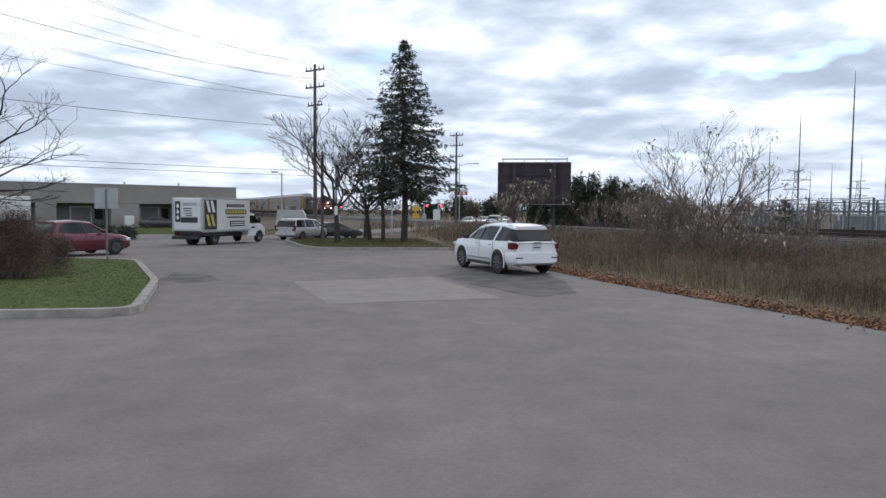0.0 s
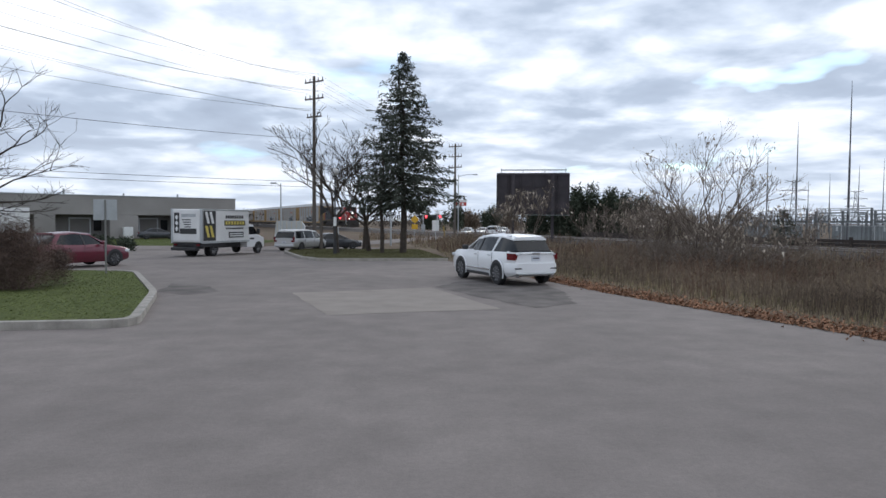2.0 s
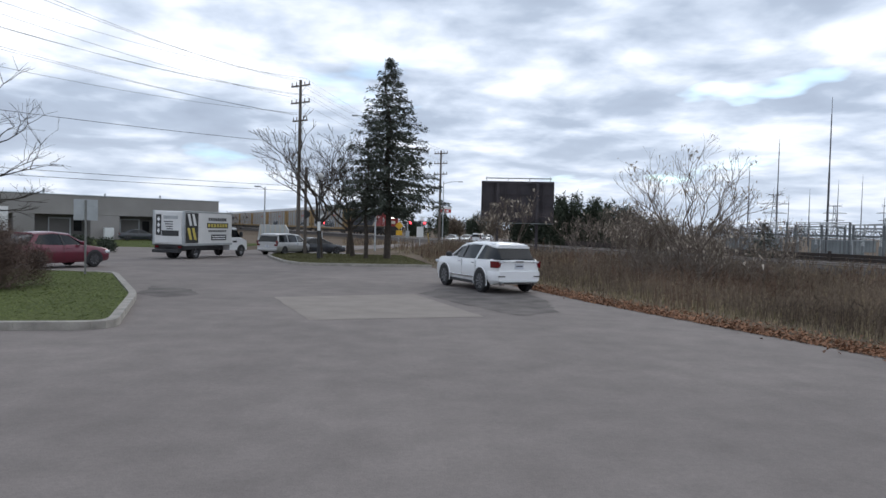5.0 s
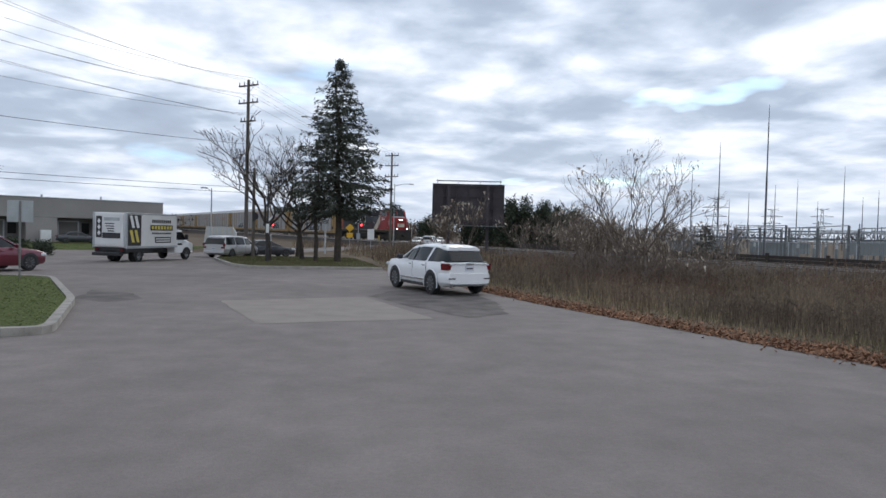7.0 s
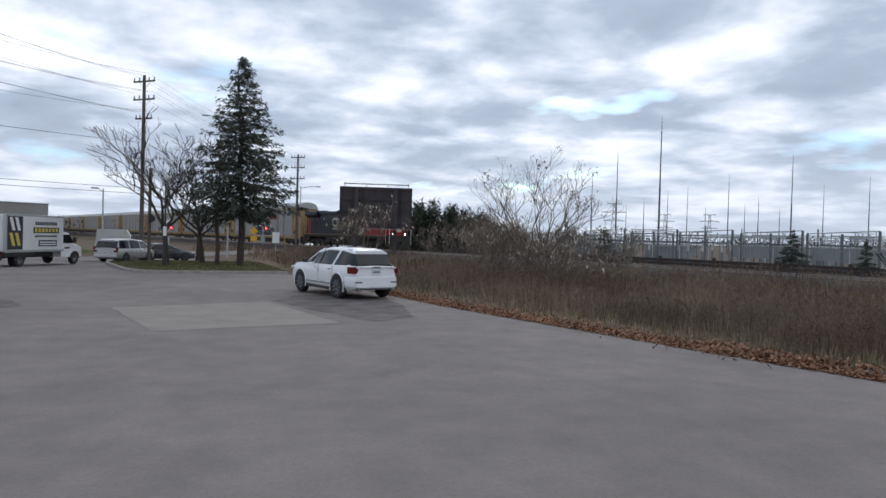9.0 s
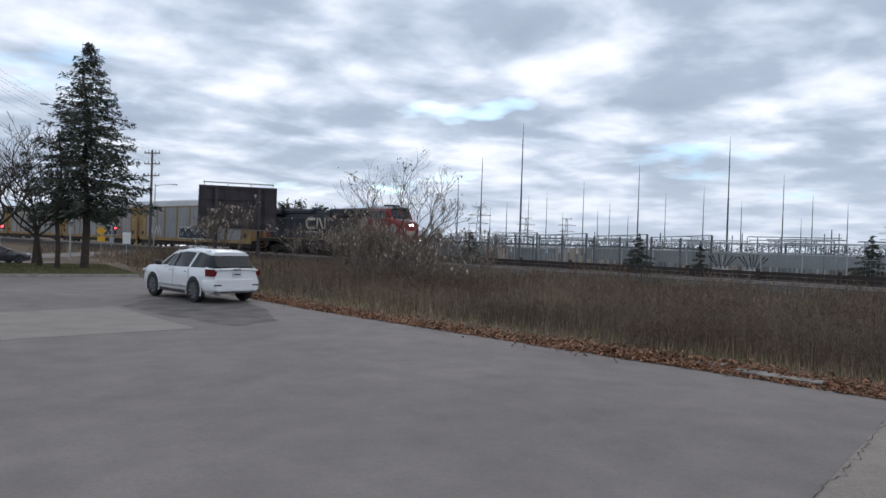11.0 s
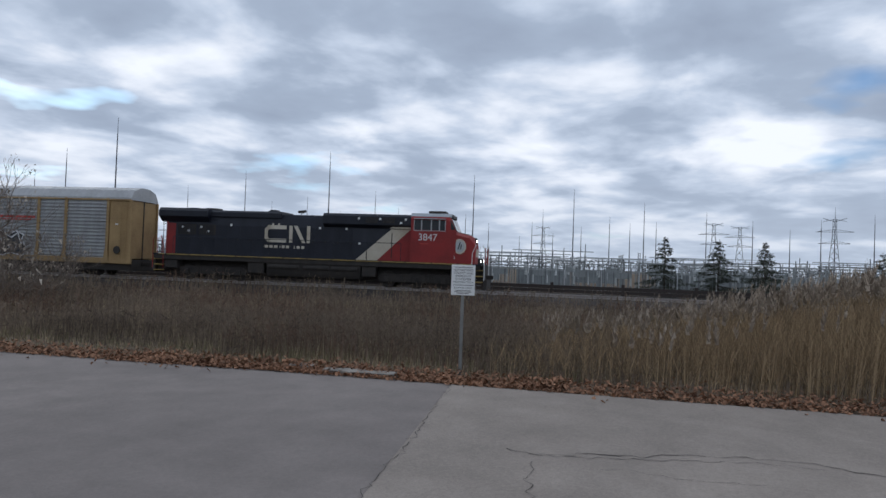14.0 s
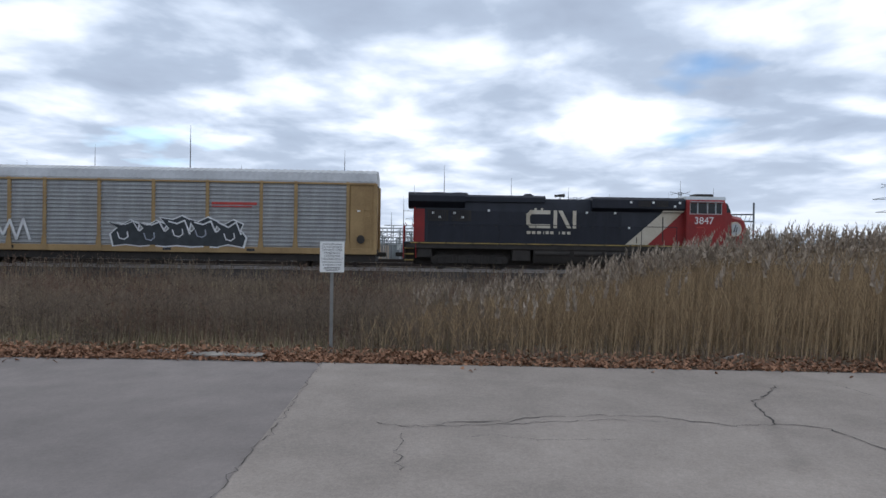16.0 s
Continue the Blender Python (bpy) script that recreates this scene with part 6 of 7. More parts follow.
def low_building():
    """A long concrete industrial unit with recessed loading bays."""
    a, b = Vector((-76.0, 56.5)), Vector((-24.2, 97.4))
    d = (b - a).normalized()
    L = (b - a).length
    m = Matrix.Translation((a.x, a.y, -0.55)) @ pose(0, 0, 0, 0, 0, math.degrees(math.atan2(d.y, d.x)))
    t = thing("industrial_building", m, "long low grey concrete industrial building with recessed bays", "building")
    H = 5.35
    part("parapet", Shape().box(0, L, 0, 22, 3.0, H, 0.04), CONCRETE, t, "plain grey concrete band")
    # rear wall and most doors take the darkened concrete, shade painted into the recesses
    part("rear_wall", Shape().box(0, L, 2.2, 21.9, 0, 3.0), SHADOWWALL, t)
    part("coping", Shape().box(-0.05, L + 0.05, -0.06, 0.3, H, H + 0.12, 0.02), GALV, t)
    bays = [i * 8.25 for i in range(9)]
    for i, x in enumerate(bays):
        w = 2.2 if i % 2 else 3.4
        if x + w <= L:
            part("pier", Shape().box(x, x + w, 0, 2.2, 0, 3.0, 0.03), CONCRETE, t)
    for i, x in enumerate(bays[:-1]):
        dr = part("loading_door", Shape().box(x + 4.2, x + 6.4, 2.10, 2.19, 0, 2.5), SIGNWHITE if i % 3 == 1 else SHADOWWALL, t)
        part("door_frame", Shape().box(x + 4.05, x + 4.19, 2.05, 2.19, 0, 2.65).box(x + 6.41, x + 6.55, 2.05, 2.19, 0, 2.65).box(x + 4.05, x + 6.55, 2.05, 2.19, 2.51, 2.65), GALV, dr)
        part("window_pane", Shape().box(x + 6.9, x + 7.8, 2.12, 2.19, 1.0, 2.4), GLASS, t)
    for x, h in ((8, 0.5), (21, 0.7), (26, 0.4), (33, 0.6), (45, 0.9), (52, 0.5), (59, 0.6)):
        part("roof_vent", Shape().tube((x, 3, H), (x, 3, H + h), 0.12, n=8), GALV, t)
    part("utility_box", Shape().box(L - 15.2, L - 14.1, -1.2, -0.6, 0, 1.5, 0.03), SIGNWHITE, t)


low_building()
tr = thing("parked_trailer", facing(-43.5, 68.0, 52), "white box trailer parked by the building", "trailer")
part("box", Shape().box(-6, 6, -1.25, 1.25, 1.1, 3.6, 0.04), TRUCKWHITE, tr)
part("chassis", Shape().box(-5.8, 5.8, -0.5, 0.5, 0.7, 1.1), BLACK, tr)
wheels(tr, (-4.8, -3.6), 1.15, 0.48, 0.3)
part("landing_leg", Shape().box(3.8, 4.0, -0.8, -0.65, 0, 1.1).box(3.8, 4.0, 0.65, 0.8, 0, 1.1), BLACK, tr)

def slatted_trailer(x, y, az_):
    t = thing("slatted_trailer", facing(x, y, az_), "pale slatted trailer body on a dark frame beside the road", "trailer")
    part("frame", Shape().box(-1.7, 1.7, -0.5, 0.5, 0.55, 0.75, 0.03), BLACK, t)
    body = part("body", Shape().prism([(-1.55, 0.78), (-1.35, 2.45), (1.25, 2.45), (1.6, 1.9), (1.6, 0.78)], -0.85, 0.85), PORCELAIN, t, "pale sloping body")
    for i in range(6):
        u = -1.3 + i * 0.5
        part("slat", Shape().box(u, u + 0.09, -0.90, -0.855, 0.85, 2.4, 0.01), LOCOCREAM, body)
    part("prop", Shape().tube((-1.6, -0.7, 0.0), (-1.3, -0.7, 2.2), 0.06, n=6).tube((-1.6, 0.7, 0.0), (-1.3, 0.7, 2.2), 0.06, n=6), LOCOYELLOW, t, "yellow leaning prop")
    wheels(t, (0.3, 0.95), 0.95, 0.34, 0.22)


slatted_trailer(-12.6, 74.0, 84)

# broken kerb stones at the lot's edge
for (x0, y0, x1, y1), up in (((9.58, 8.75, 9.72, 8.30), 0.07), ((9.58, 7.95, 9.98, 6.70), 0.075)):
    p0, p1 = Vector((x0, y0, 0)), Vector((x1, y1, 0))
    d = (p1 - p0).normalized()
    o = Vector((-d.y, d.x, 0)) * 0.30
    s = Shape()
    rings = []
    rnd = random.Random(x0)
    for k in range(6):
        c = p0.lerp(p1, k / 5)
        j = rnd.uniform(-0.02, 0.02)
        rings.append([(c.x + j, c.y, -0.05), (c.x + j, c.y, up * rnd.uniform(0.7, 0.9)), (c.x + o.x * 0.15 + j, c.y + o.y * 0.15, up), (c.x + o.x, c.y + o.y, up * rnd.uniform(0.9, 1.05)), (c.x + o.x, c.y + o.y, -0.05)])
    s.loft(rings)
    tagged(part("kerb_stone", s, KERB_OLD), "broken pale kerb stone half buried in leaves", "kerb stone", "broken kerb stones")


# ---- plants ----
def stems(pos, height, width, lean, rng, twigs=0, twig_len=0.25):
    """Loose triangles: a tapering stem at each place, with side twigs in its upper half."""
    k = len(pos)
    a = rng.uniform(0, 6.2832, k)
    d = np.stack([np.cos(a), np.sin(a), np.zeros(k)], 1) * width[:, None] / 2
    tip = pos + np.concatenate([rng.normal(0, lean, (k, 2)) * height[:, None], height[:, None]], 1)
    out = [np.stack([pos - d, pos + d, tip], 1)]
    for _ in range(twigs):
        f = rng.uniform(0.4, 0.95, (k, 1))
        base = pos + (tip - pos) * f
        b = rng.uniform(0, 6.2832, k)
        ln = twig_len * height * rng.uniform(0.4, 1.0, k)
        end = base + np.stack([np.cos(b) * ln * 0.7, np.sin(b) * ln * 0.7, ln * rng.uniform(0.2, 1.0, k)], 1)
        w = np.stack([np.zeros(k), np.zeros(k), width * 0.45], 1) + d * 0.4
        out.append(np.stack([base - w, base + w, end], 1))
    return np.concatenate(out)


def field_places(n, rng, r0=8.0, r1=120.0, az0=-4, az1=118):
    """Places in the weed field, thinner with distance."""
    az_ = np.radians(rng.uniform(az0, az1, n))
    r = np.exp(rng.uniform(math.log(r0), math.log(r1), n))
    x, y = r * np.sin(az_), r * np.cos(az_)
    return x, y, r


def build_weeds():
    rng = np.random.default_rng(5)
    for name, n, mat, label, twigs, hh in (("dry_weeds", 110000, WEED, "dense dead brown weeds in the field beside the track", 3, 1.0), ("dry_grass", 80000, WEED_PALE, "pale dry grass among the weeds", 0, 0.72), ("russet_weeds", 60000, WEED_RUSSET, "russet stands of dead weeds in the field", 3, 1.12), ("verge_grass", 90000, GRASS_DULL, "low dull green grass along the lot's edge", 0, 0.5)):
        x, y, r = field_places(n, rng)
        e, q = edge_d(x, y), NX * x + NY * y
        isle = (x < 2.6) & (y > 37.5) & (y < 62)
        keep = (e > (0.35 if name == "verge_grass" else 0.75)) & (q < 41.9) & (y < 104) & ~isle & ((y < 57) | (np.abs(x - road_x(y)) > 3.6))
        stand = np.sin(x * 0.42 + 1.1 * np.sin(y * 0.21)) * np.cos(y * 0.33 + 0.9 * np.sin(x * 0.19))
        if name == "russet_weeds":
            keep &= (stand > 0.12) & (e > 1.6)
        elif name == "dry_weeds":
            keep &= (stand < 0.45) & ((e > 2.4 + 0.8 * stand) | (y < 11) | (rng.random(len(x)) < 0.25))
        elif name == "verge_grass":
            keep &= (e < 4.2 + 1.6 * stand) & (e > 0.35) & (y > 4)
        reedy = (y < 3.0) & (e < 18) & (rng.random(len(x)) < 0.75)
        keep &= ~reedy
        x, y, r, e, q = (v[keep] for v in (x, y, r, e, q))
        patch = 0.5 + 0.5 * np.sin(x * 0.9 + 1.3 * np.sin(y * 0.35)) * np.cos(y * 0.55 + x * 0.2)
        h = np.interp(e, (0.7, 1.6, 3.5, 9, 20, 34), (0.35, 0.75, 1.05, 0.95, 0.85, 0.88)) * (0.62 + 0.5 * patch) * rng.uniform(0.55, 1.15, len(x)) * hh
        if name != "russet_weeds":
            h *= np.interp(y, (9, 14), (1.0, 0.0)) + np.interp(y, (9, 14), (0.0, 1.0)) * np.interp(e, (0.7, 2.2, 4.5), (0.5, 0.62, 1.0))
        broad = 0.5 + 0.5 * np.sin(x * 0.31 + y * 0.23) * np.sin(y * 0.17 - x * 0.11 + 2.0)
        h *= np.interp(y, (-5, 8, 30), (1.0, 0.95, 1.12)) * (0.78 + 0.40 * broad)
        z = np.maximum(ground_z(x, y), np.interp(q, (39.9, 41.9), (-0.62, 0.13))) - 0.03
        w = np.interp(r, (8, 30, 120), (0.014, 0.035, 0.14))
        tagged(triangles(name, stems(np.stack([x, y, z], 1), h, w, 0.10 if twigs else 0.18, rng, twigs, 0.30), mat), label, "weeds", kind="stuff")


def build_reeds():
    rng = np.random.default_rng(8)
    n = 23000
    y = rng.uniform(-30, 5.5, n)
    e = 1.0 + 17 * rng.random(n) ** 1.4
    x = edge_x(y) + e * 1.0494
    grow = np.interp(y, (-6, -1, 2.5, 5.5), (1.0, 0.95, 0.62, 0.42)) * np.interp(e, (1.0, 2.2, 4), (0.62, 0.88, 1.0))
    keep = rng.random(n) < np.interp(y, (1, 5.5), (1.0, 0.25))
    x, y, e, grow = x[keep], y[keep], e[keep], grow[keep]
    z = ground_z(x, y) - 0.03
    rel = rng.uniform(0.70, 1.06, len(x))
    h = (2.55 + np.clip(-0.3 - z, -1, 0) * -0.6) * grow * rel
    pos = np.stack([x, y, z], 1)
    k = len(x)
    lean = rng.normal(0, 0.05, (k, 2)) + (-0.02, -0.05)
    tip = pos + np.concatenate([lean * h[:, None], h[:, None]], 1)
    a = rng.uniform(0, 6.2832, k)
    d = np.stack([np.cos(a), np.sin(a), np.zeros(k)], 1) * 0.008
    tri = [np.stack([pos - d, pos + d, tip], 1)]
    for _ in range(6):
        f = rng.uniform(0.08, 0.85, (k, 1))
        base = pos + (tip - pos) * f
        b, ln = rng.uniform(0, 6.2832, k), rng.uniform(0.25, 0.55, k)
        end = base + np.stack([np.cos(b) * ln * 0.36, np.sin(b) * ln * 0.36, ln * rng.uniform(0.6, 1.1, k)], 1)
        w = np.stack([np.zeros(k), np.zeros(k), np.full(k, 0.012)], 1)
        tri.append(np.stack([base - w, base + w, end], 1))
    tagged(triangles("reed_stems", np.concatenate(tri), REED), "dense tan reed stems at the edge of the lot", "reeds", kind="stuff")
    top = (rel > 0.955) & ((e > 2.0) | (rng.random(k) < 0.3))
    t0, hh = tip[top], h[top]
    m = len(t0)
    fl = []
    size = rng.uniform(0.75, 1.35, m)
    droop = rng.normal(0, 0.05, (m, 2)) + (0.03, -0.09)
    for i in range(16):
        f = i / 15
        c = t0 + np.concatenate([droop * (f * f) + rng.normal(0, 0.010, (m, 2)), ((f - 0.7) * 0.36 * size)[:, None]], 1)
        b, ln = rng.uniform(0, 6.2832, m), (0.15 - 0.09 * f) * size * rng.uniform(0.7, 1.2, m)
        end = c + np.stack([np.cos(b) * ln * 0.42, np.sin(b) * ln * 0.42, ln * 0.9], 1)
        side = np.stack([-np.sin(b), np.cos(b), np.zeros(m)], 1) * (0.030 * (1.15 - f) * size)[:, None]
        fl.append(np.stack([c - side, c + side, end], 1))
    tagged(triangles("reed_plumes", np.concatenate(fl), PLUME), "greyish feathery reed plumes", "reeds", kind="stuff")


def build_leaves():
    rng = np.random.default_rng(3)
    n = 18000
    y = np.concatenate([rng.uniform(-14, 26, n - 2500), rng.uniform(4, 12, 2500)])
    e = rng.gamma(2.2, 0.20, n) - 0.12
    far = rng.random(n) < 0.01
    e[far] -= rng.uniform(0.1, 0.7, far.sum())
    x = edge_x(y) + e * 1.0494
    z = np.where(e > 0, ground_z(x, y), lot_z(x, y)) + 0.02 + rng.random(n) * 0.10 * np.clip(e * 2, 0, 1)
    c = np.stack([x, y, z], 1)
    a, s = rng.uniform(0, 6.2832, n), rng.uniform(0.020, 0.052, n)
    u = np.stack([np.cos(a), np.sin(a), rng.normal(0, 0.45, n)], 1) * s[:, None]
    v = np.stack([-np.sin(a), np.cos(a), rng.normal(0, 0.45, n)], 1) * s[:, None] * 0.7
    bend = np.stack([np.zeros(n), np.zeros(n), s * rng.uniform(0.1, 0.5, n)], 1)
    tri = np.concatenate([np.stack([c - u, c + v + bend, c + u], 1), np.stack([c - u, c + u, c - v + bend], 1)])
    tagged(triangles("fallen_leaves", tri, LEAF), "drift of fallen orange-brown leaves along the lot's edge", "leaves", kind="stuff")


def spruce(name, x, y, z, H, R, label, seed, clear=0.12, density=1.0, mat=None, gap=0.35, group="", category="tree", size=0.30, power=0.85, sprays=60, layer=1.0):
    """A conifer: tapered trunk, whorls of drooping limbs and sprays of needles."""
    rng, rnd = np.random.default_rng(seed), random.Random(seed)
    top = thing(name, pose(x, y, z), label, category, group)
    sway = [Vector((rnd.uniform(-0.06, 0.06) * H / 10 * k, rnd.uniform(-0.06, 0.06) * H / 10 * k, H * k / 6)) for k in range(7)]
    s = Shape()
    for k in range(6):
        s.tube(sway[k] - Vector((0, 0, 0.1 if k == 0 else 0)), sway[k + 1], 0.017 * H * (1 - k / 6) + 0.012, 0.017 * H * (1 - (k + 1) / 6) + 0.012, 10, caps=k == 0)
    part("trunk", s, BARK, top)
    limbs, tris = Shape(), []
    zz = H * clear
    while zz < H * 0.985:
        f = zz / H
        L0 = R * (1 - f) ** power * (0.72 if f < clear + 0.05 else 1.0) + 0.06
        n = max(3, int((5 + 2 * (1 - f)) * density))
        a0 = rnd.uniform(0, 6.28)
        for i in range(n):
            if rnd.random() < gap * 0.5:
                continue
            a = a0 + 6.2832 * i / n + rnd.uniform(-0.3, 0.3)
            L = L0 * rnd.uniform(0.5, 1.18)
            droop = rnd.uniform(0.10, 0.38) * (1 - f) - 0.35 * max(0, f - 0.6)
            p0 = Vector((0, 0, zz + rnd.uniform(-0.1, 0.1)))
            d = Vector((math.cos(a), math.sin(a), 0))
            mid = p0 + d * L * 0.55 + Vector((0, 0, -droop * L * 0.55))
            end = p0 + d * L + Vector((0, 0, -droop * L * 0.7))
            limbs.tube(p0, mid, 0.012 * H / 10 + 0.012, 0.014, 4, False).tube(mid, end, 0.014, 0.004, 3, False)
            k = int(sprays * density * (0.14 + 1.15 * L / max(R, 0.1)))
            t = rng.random(k) ** 0.7
            P0, M, E = (np.array(v) for v in (p0, mid, end))
            c = np.where(t[:, None] < 0.55, P0 + (M - P0) * (t[:, None] / 0.55), M + (E - M) * ((t[:, None] - 0.55) / 0.45))
            side = np.array((-math.sin(a), math.cos(a), 0))
            c = c + side * (rng.normal(0, 0.16, (k, 1)) * (1.1 - t[:, None]) * L * 0.48) + np.stack([np.zeros(k), np.zeros(k), rng.normal(-0.05, 0.07, k)], 1) * (H / 13 + 0.3)
            sz = size * (0.5 + 0.5 * H / 13) * (0.62 + 0.38 * (1 - f)) * rng.uniform(0.5, 1.2, k)
            u = (np.array(d) * rng.uniform(0.3, 1.0, (k, 1)) + side * rng.normal(0, 0.6, (k, 1)) + np.array((0, 0, 1)) * rng.normal(-0.25, 0.35, (k, 1))) * sz[:, None]
            w = rng.normal(0, 1, (k, 3))
            w = w / np.linalg.norm(w, axis=1, keepdims=True) * (sz * 0.24)[:, None]
            tris.append(np.stack([c - w, c + w, c + u], 1))
        zz += (0.19 + 0.10 * rnd.random()) * (0.55 + H / 30) * layer
    tagged(part("branchwork", limbs, BARK, top, smooth=0), kind="stuff")
    triangles("crown", np.concatenate(tris), mat or NEEDLE, top)["label"] = "dark drooping needle sprays"
    return top


def bare_tree(name, m, label, seed, trunk_h, trunk_r, spread, depth, first, mat, leaf=None, leaves=0, lean=0.0, twig_r=0.006, kids=3, upright=0.35, category="tree", group="", trunks=1, leaf_size=1.0):
    """A leafless tree or shrub grown limb by limb."""
    rnd = random.Random(seed)
    top = thing(name, m, label, category, group)
    trunk, fine, ends = Shape(), Shape(), []

    def grow(p, d, L, r, k):
        pts, n = [p], 3 if k > 1 else 2
        dd = d.copy()
        for i in range(n):
            dd = (dd + Vector((rnd.gauss(0, 0.17), rnd.gauss(0, 0.17), rnd.gauss(0.03, 0.12)))).normalized()
            pts.append(pts[-1] + dd * L / n)
        for i in range(n):
            ra, rb = r * (1 - 0.45 * i / n), r * (1 - 0.45 * (i + 1) / n)
            (trunk if r > trunk_r * 0.45 else fine).tube(pts[i], pts[i + 1], max(ra, twig_r), max(rb, twig_r * 0.8), 8 if r > trunk_r * 0.45 else (5 if r > 0.03 else 3), False)
        if k == 0:
            ends.append((pts[-1], dd))
            return
        for c in range(kids if rnd.random() < 0.8 else kids - 1):
            q = pts[-1] if c < 2 else pts[rnd.randint(1, n)]
            a = rnd.uniform(0, 6.2832)
            side = Vector((math.cos(a), math.sin(a), 0))
            nd = (dd + side * spread * rnd.uniform(0.5, 1.2) + Vector((0, 0, upright * rnd.uniform(0, 1)))).normalized()
            grow(q, nd, L * rnd.uniform(0.58, 0.86), r * rnd.uniform(0.5, 0.68), k - 1)

    for i in range(trunks):
        o = Vector((rnd.uniform(-0.5, 0.5), rnd.uniform(-0.5, 0.5), 0)) if trunks > 1 else Vector((0, 0, 0))
        d = Vector((lean + (rnd.uniform(-0.5, 0.5) if trunks > 1 else 0), rnd.uniform(-0.1, 0.1) + (rnd.uniform(-0.5, 0.5) if trunks > 1 else 0), 1)).normalized()
        q = o + d * trunk_h
        trunk.tube(o - d * 0.15, q, trunk_r * 1.15, trunk_r * 0.82, 10, False)
        for c in range(first):
            a = 6.2832 * c / first + rnd.uniform(-0.5, 0.5)
            nd = (d + Vector((math.cos(a), math.sin(a), 0)) * spread * 1.1).normalized()
            grow(q - d * rnd.uniform(0, trunk_h * 0.2), nd, trunk_h * rnd.uniform(0.7, 1.1), trunk_r * rnd.uniform(0.5, 0.7), depth)
    part("trunk", trunk, mat, top, smooth=60)
    tagged(part("branchwork", fine, mat, top, smooth=0), kind="stuff")
    if leaf:
        rng = np.random.default_rng(seed)
        c = np.array([tuple(ends[i][0]) for i in rng.integers(0, len(ends), leaves)]) + rng.normal(0, 0.10, (leaves, 3))
        u, w = rng.normal(0, 0.06, (leaves, 3)) * leaf_size, rng.normal(0, 0.028, (leaves, 3)) * leaf_size
        u[:, 2] -= 0.11 * leaf_size
        triangles("dry_leaves", np.stack([c - w, c + w, c + u], 1), leaf, top)["label"] = "pale clinging dry leaves"
    return top


def clump(name, x, y, z, rx, rz, n, mat, label, seed, size=0.3, category="shrub", twig=None, group="", thin=0.22):
    """A broad shrub: short stems and a ragged mass of small sprays with gaps."""
    rng, rnd = np.random.default_rng(seed), random.Random(seed)
    top = thing(name, pose(x, y, z), label, category, group)
    s = Shape()
    lobes = []
    for i in range(9):
        a, r = rnd.uniform(0, 6.28), rx * rnd.uniform(0.1, 0.85)
        h = rz * rnd.uniform(0.55, 1.0) * (1.05 - 0.4 * r / rx)
        lobes.append((r * math.cos(a), r * math.sin(a), h))
        s.tube((r * 0.3 * math.cos(a), r * 0.3 * math.sin(a), -0.1), (r * math.cos(a), r * math.sin(a), h * 0.8), 0.05, 0.015, 5)
    tagged(part("branchwork", s, twig or BARK, top), kind="stuff")
    L = np.array(lobes)[rng.integers(0, 9, n)]
    f = rng.random(n) ** 0.6
    d = rng.normal(0, 1, (n, 3))
    d /= np.linalg.norm(d, axis=1, keepdims=True)
    c = L * np.stack([np.ones(n), np.ones(n), f], 1) + d * np.stack([np.full(n, rx * 0.33), np.full(n, rx * 0.33), np.full(n, rz * 0.16)], 1) * rng.random((n, 1)) ** 0.4
    c[:, 2] = np.abs(c[:, 2])
    u = rng.normal(0, 1, (n, 3)) * (1, 1, 0.8) + (0, 0, 0.5)
    u = u / np.linalg.norm(u, axis=1, keepdims=True) * size * rng.uniform(0.5, 1.2, (n, 1))
    w = rng.normal(0, 1, (n, 3))
    w = w / np.linalg.norm(w, axis=1, keepdims=True) * size * thin
    triangles("foliage", np.stack([c - w, c + w, c + u], 1), mat, top)
    return top


build_weeds()
build_reeds()
build_leaves()
spruce("spruce_tree", -0.27, 49.0, gz(0, 49) + 0.1, 14.4, 5.1, "tall dark spruce on the grass island", 11, clear=0.24, density=1.25, size=0.32, power=0.74, gap=0.40, sprays=125, layer=1.0)
spruce("spruce_tree", -1.75, 48.5, gz(0, 49) + 0.1, 8.6, 2.0, "slender half-bare spruce beside the tall one", 13, clear=0.33, density=0.75, gap=0.9, size=0.28)
for (x, y, sd, h, l) in ((-4.9, 48.2, 21, 2.6, -0.06), (-2.9, 52.5, 22, 2.5, -0.12), (-3.6, 58.0, 27, 2.4, 0.05)):
    bare_tree("bare_tree", pose(x, y, gz(x, y) + 0.1), "leafless spreading tree on the grass island", sd, h, 0.17, 0.78, 5, 4, BARK, lean=l, twig_r=0.013, upright=0.2, group="island trees")
bare_tree("bare_tree", pose(-13.7, 20.6, 0.0), "leafless tree standing by the car park island", 33, 2.0, 0.13, 0.90, 5, 5, BARK, twig_r=0.005, upright=0.0)
clump("russet_bush", -11.2, 20.3, 0.0, 1.7, 1.95, 26000, BRUSH, "dense leafless russet bush on the island", 41, thin=0.017, size=0.32, category="bush", twig=BRUSH)
clump("russet_bush", -13.4, 19.0, 0.0, 1.6, 2.1, 22000, BRUSH, "dense leafless russet bush on the island", 42, thin=0.017, size=0.32, category="bush", twig=BRUSH)
clump("low_hedge", -22.6, 52.6, -0.45, 2.2, 1.3, 5000, NEEDLE_FAR, "low dark green hedge by the road", 43, size=0.25, category="hedge")
bare_tree("bare_tree", pose(14.3, 30.2, float(ground_z(14.3, 30.2))), "leafless shrubby tree with a few pale hanging seed heads", 57, 1.85, 0.085, 0.66, 4, 5, BARK_PALE, DRYLEAF, 320, leaf_size=1.0, lean=0.15, twig_r=0.005, upright=0.38, trunks=2)
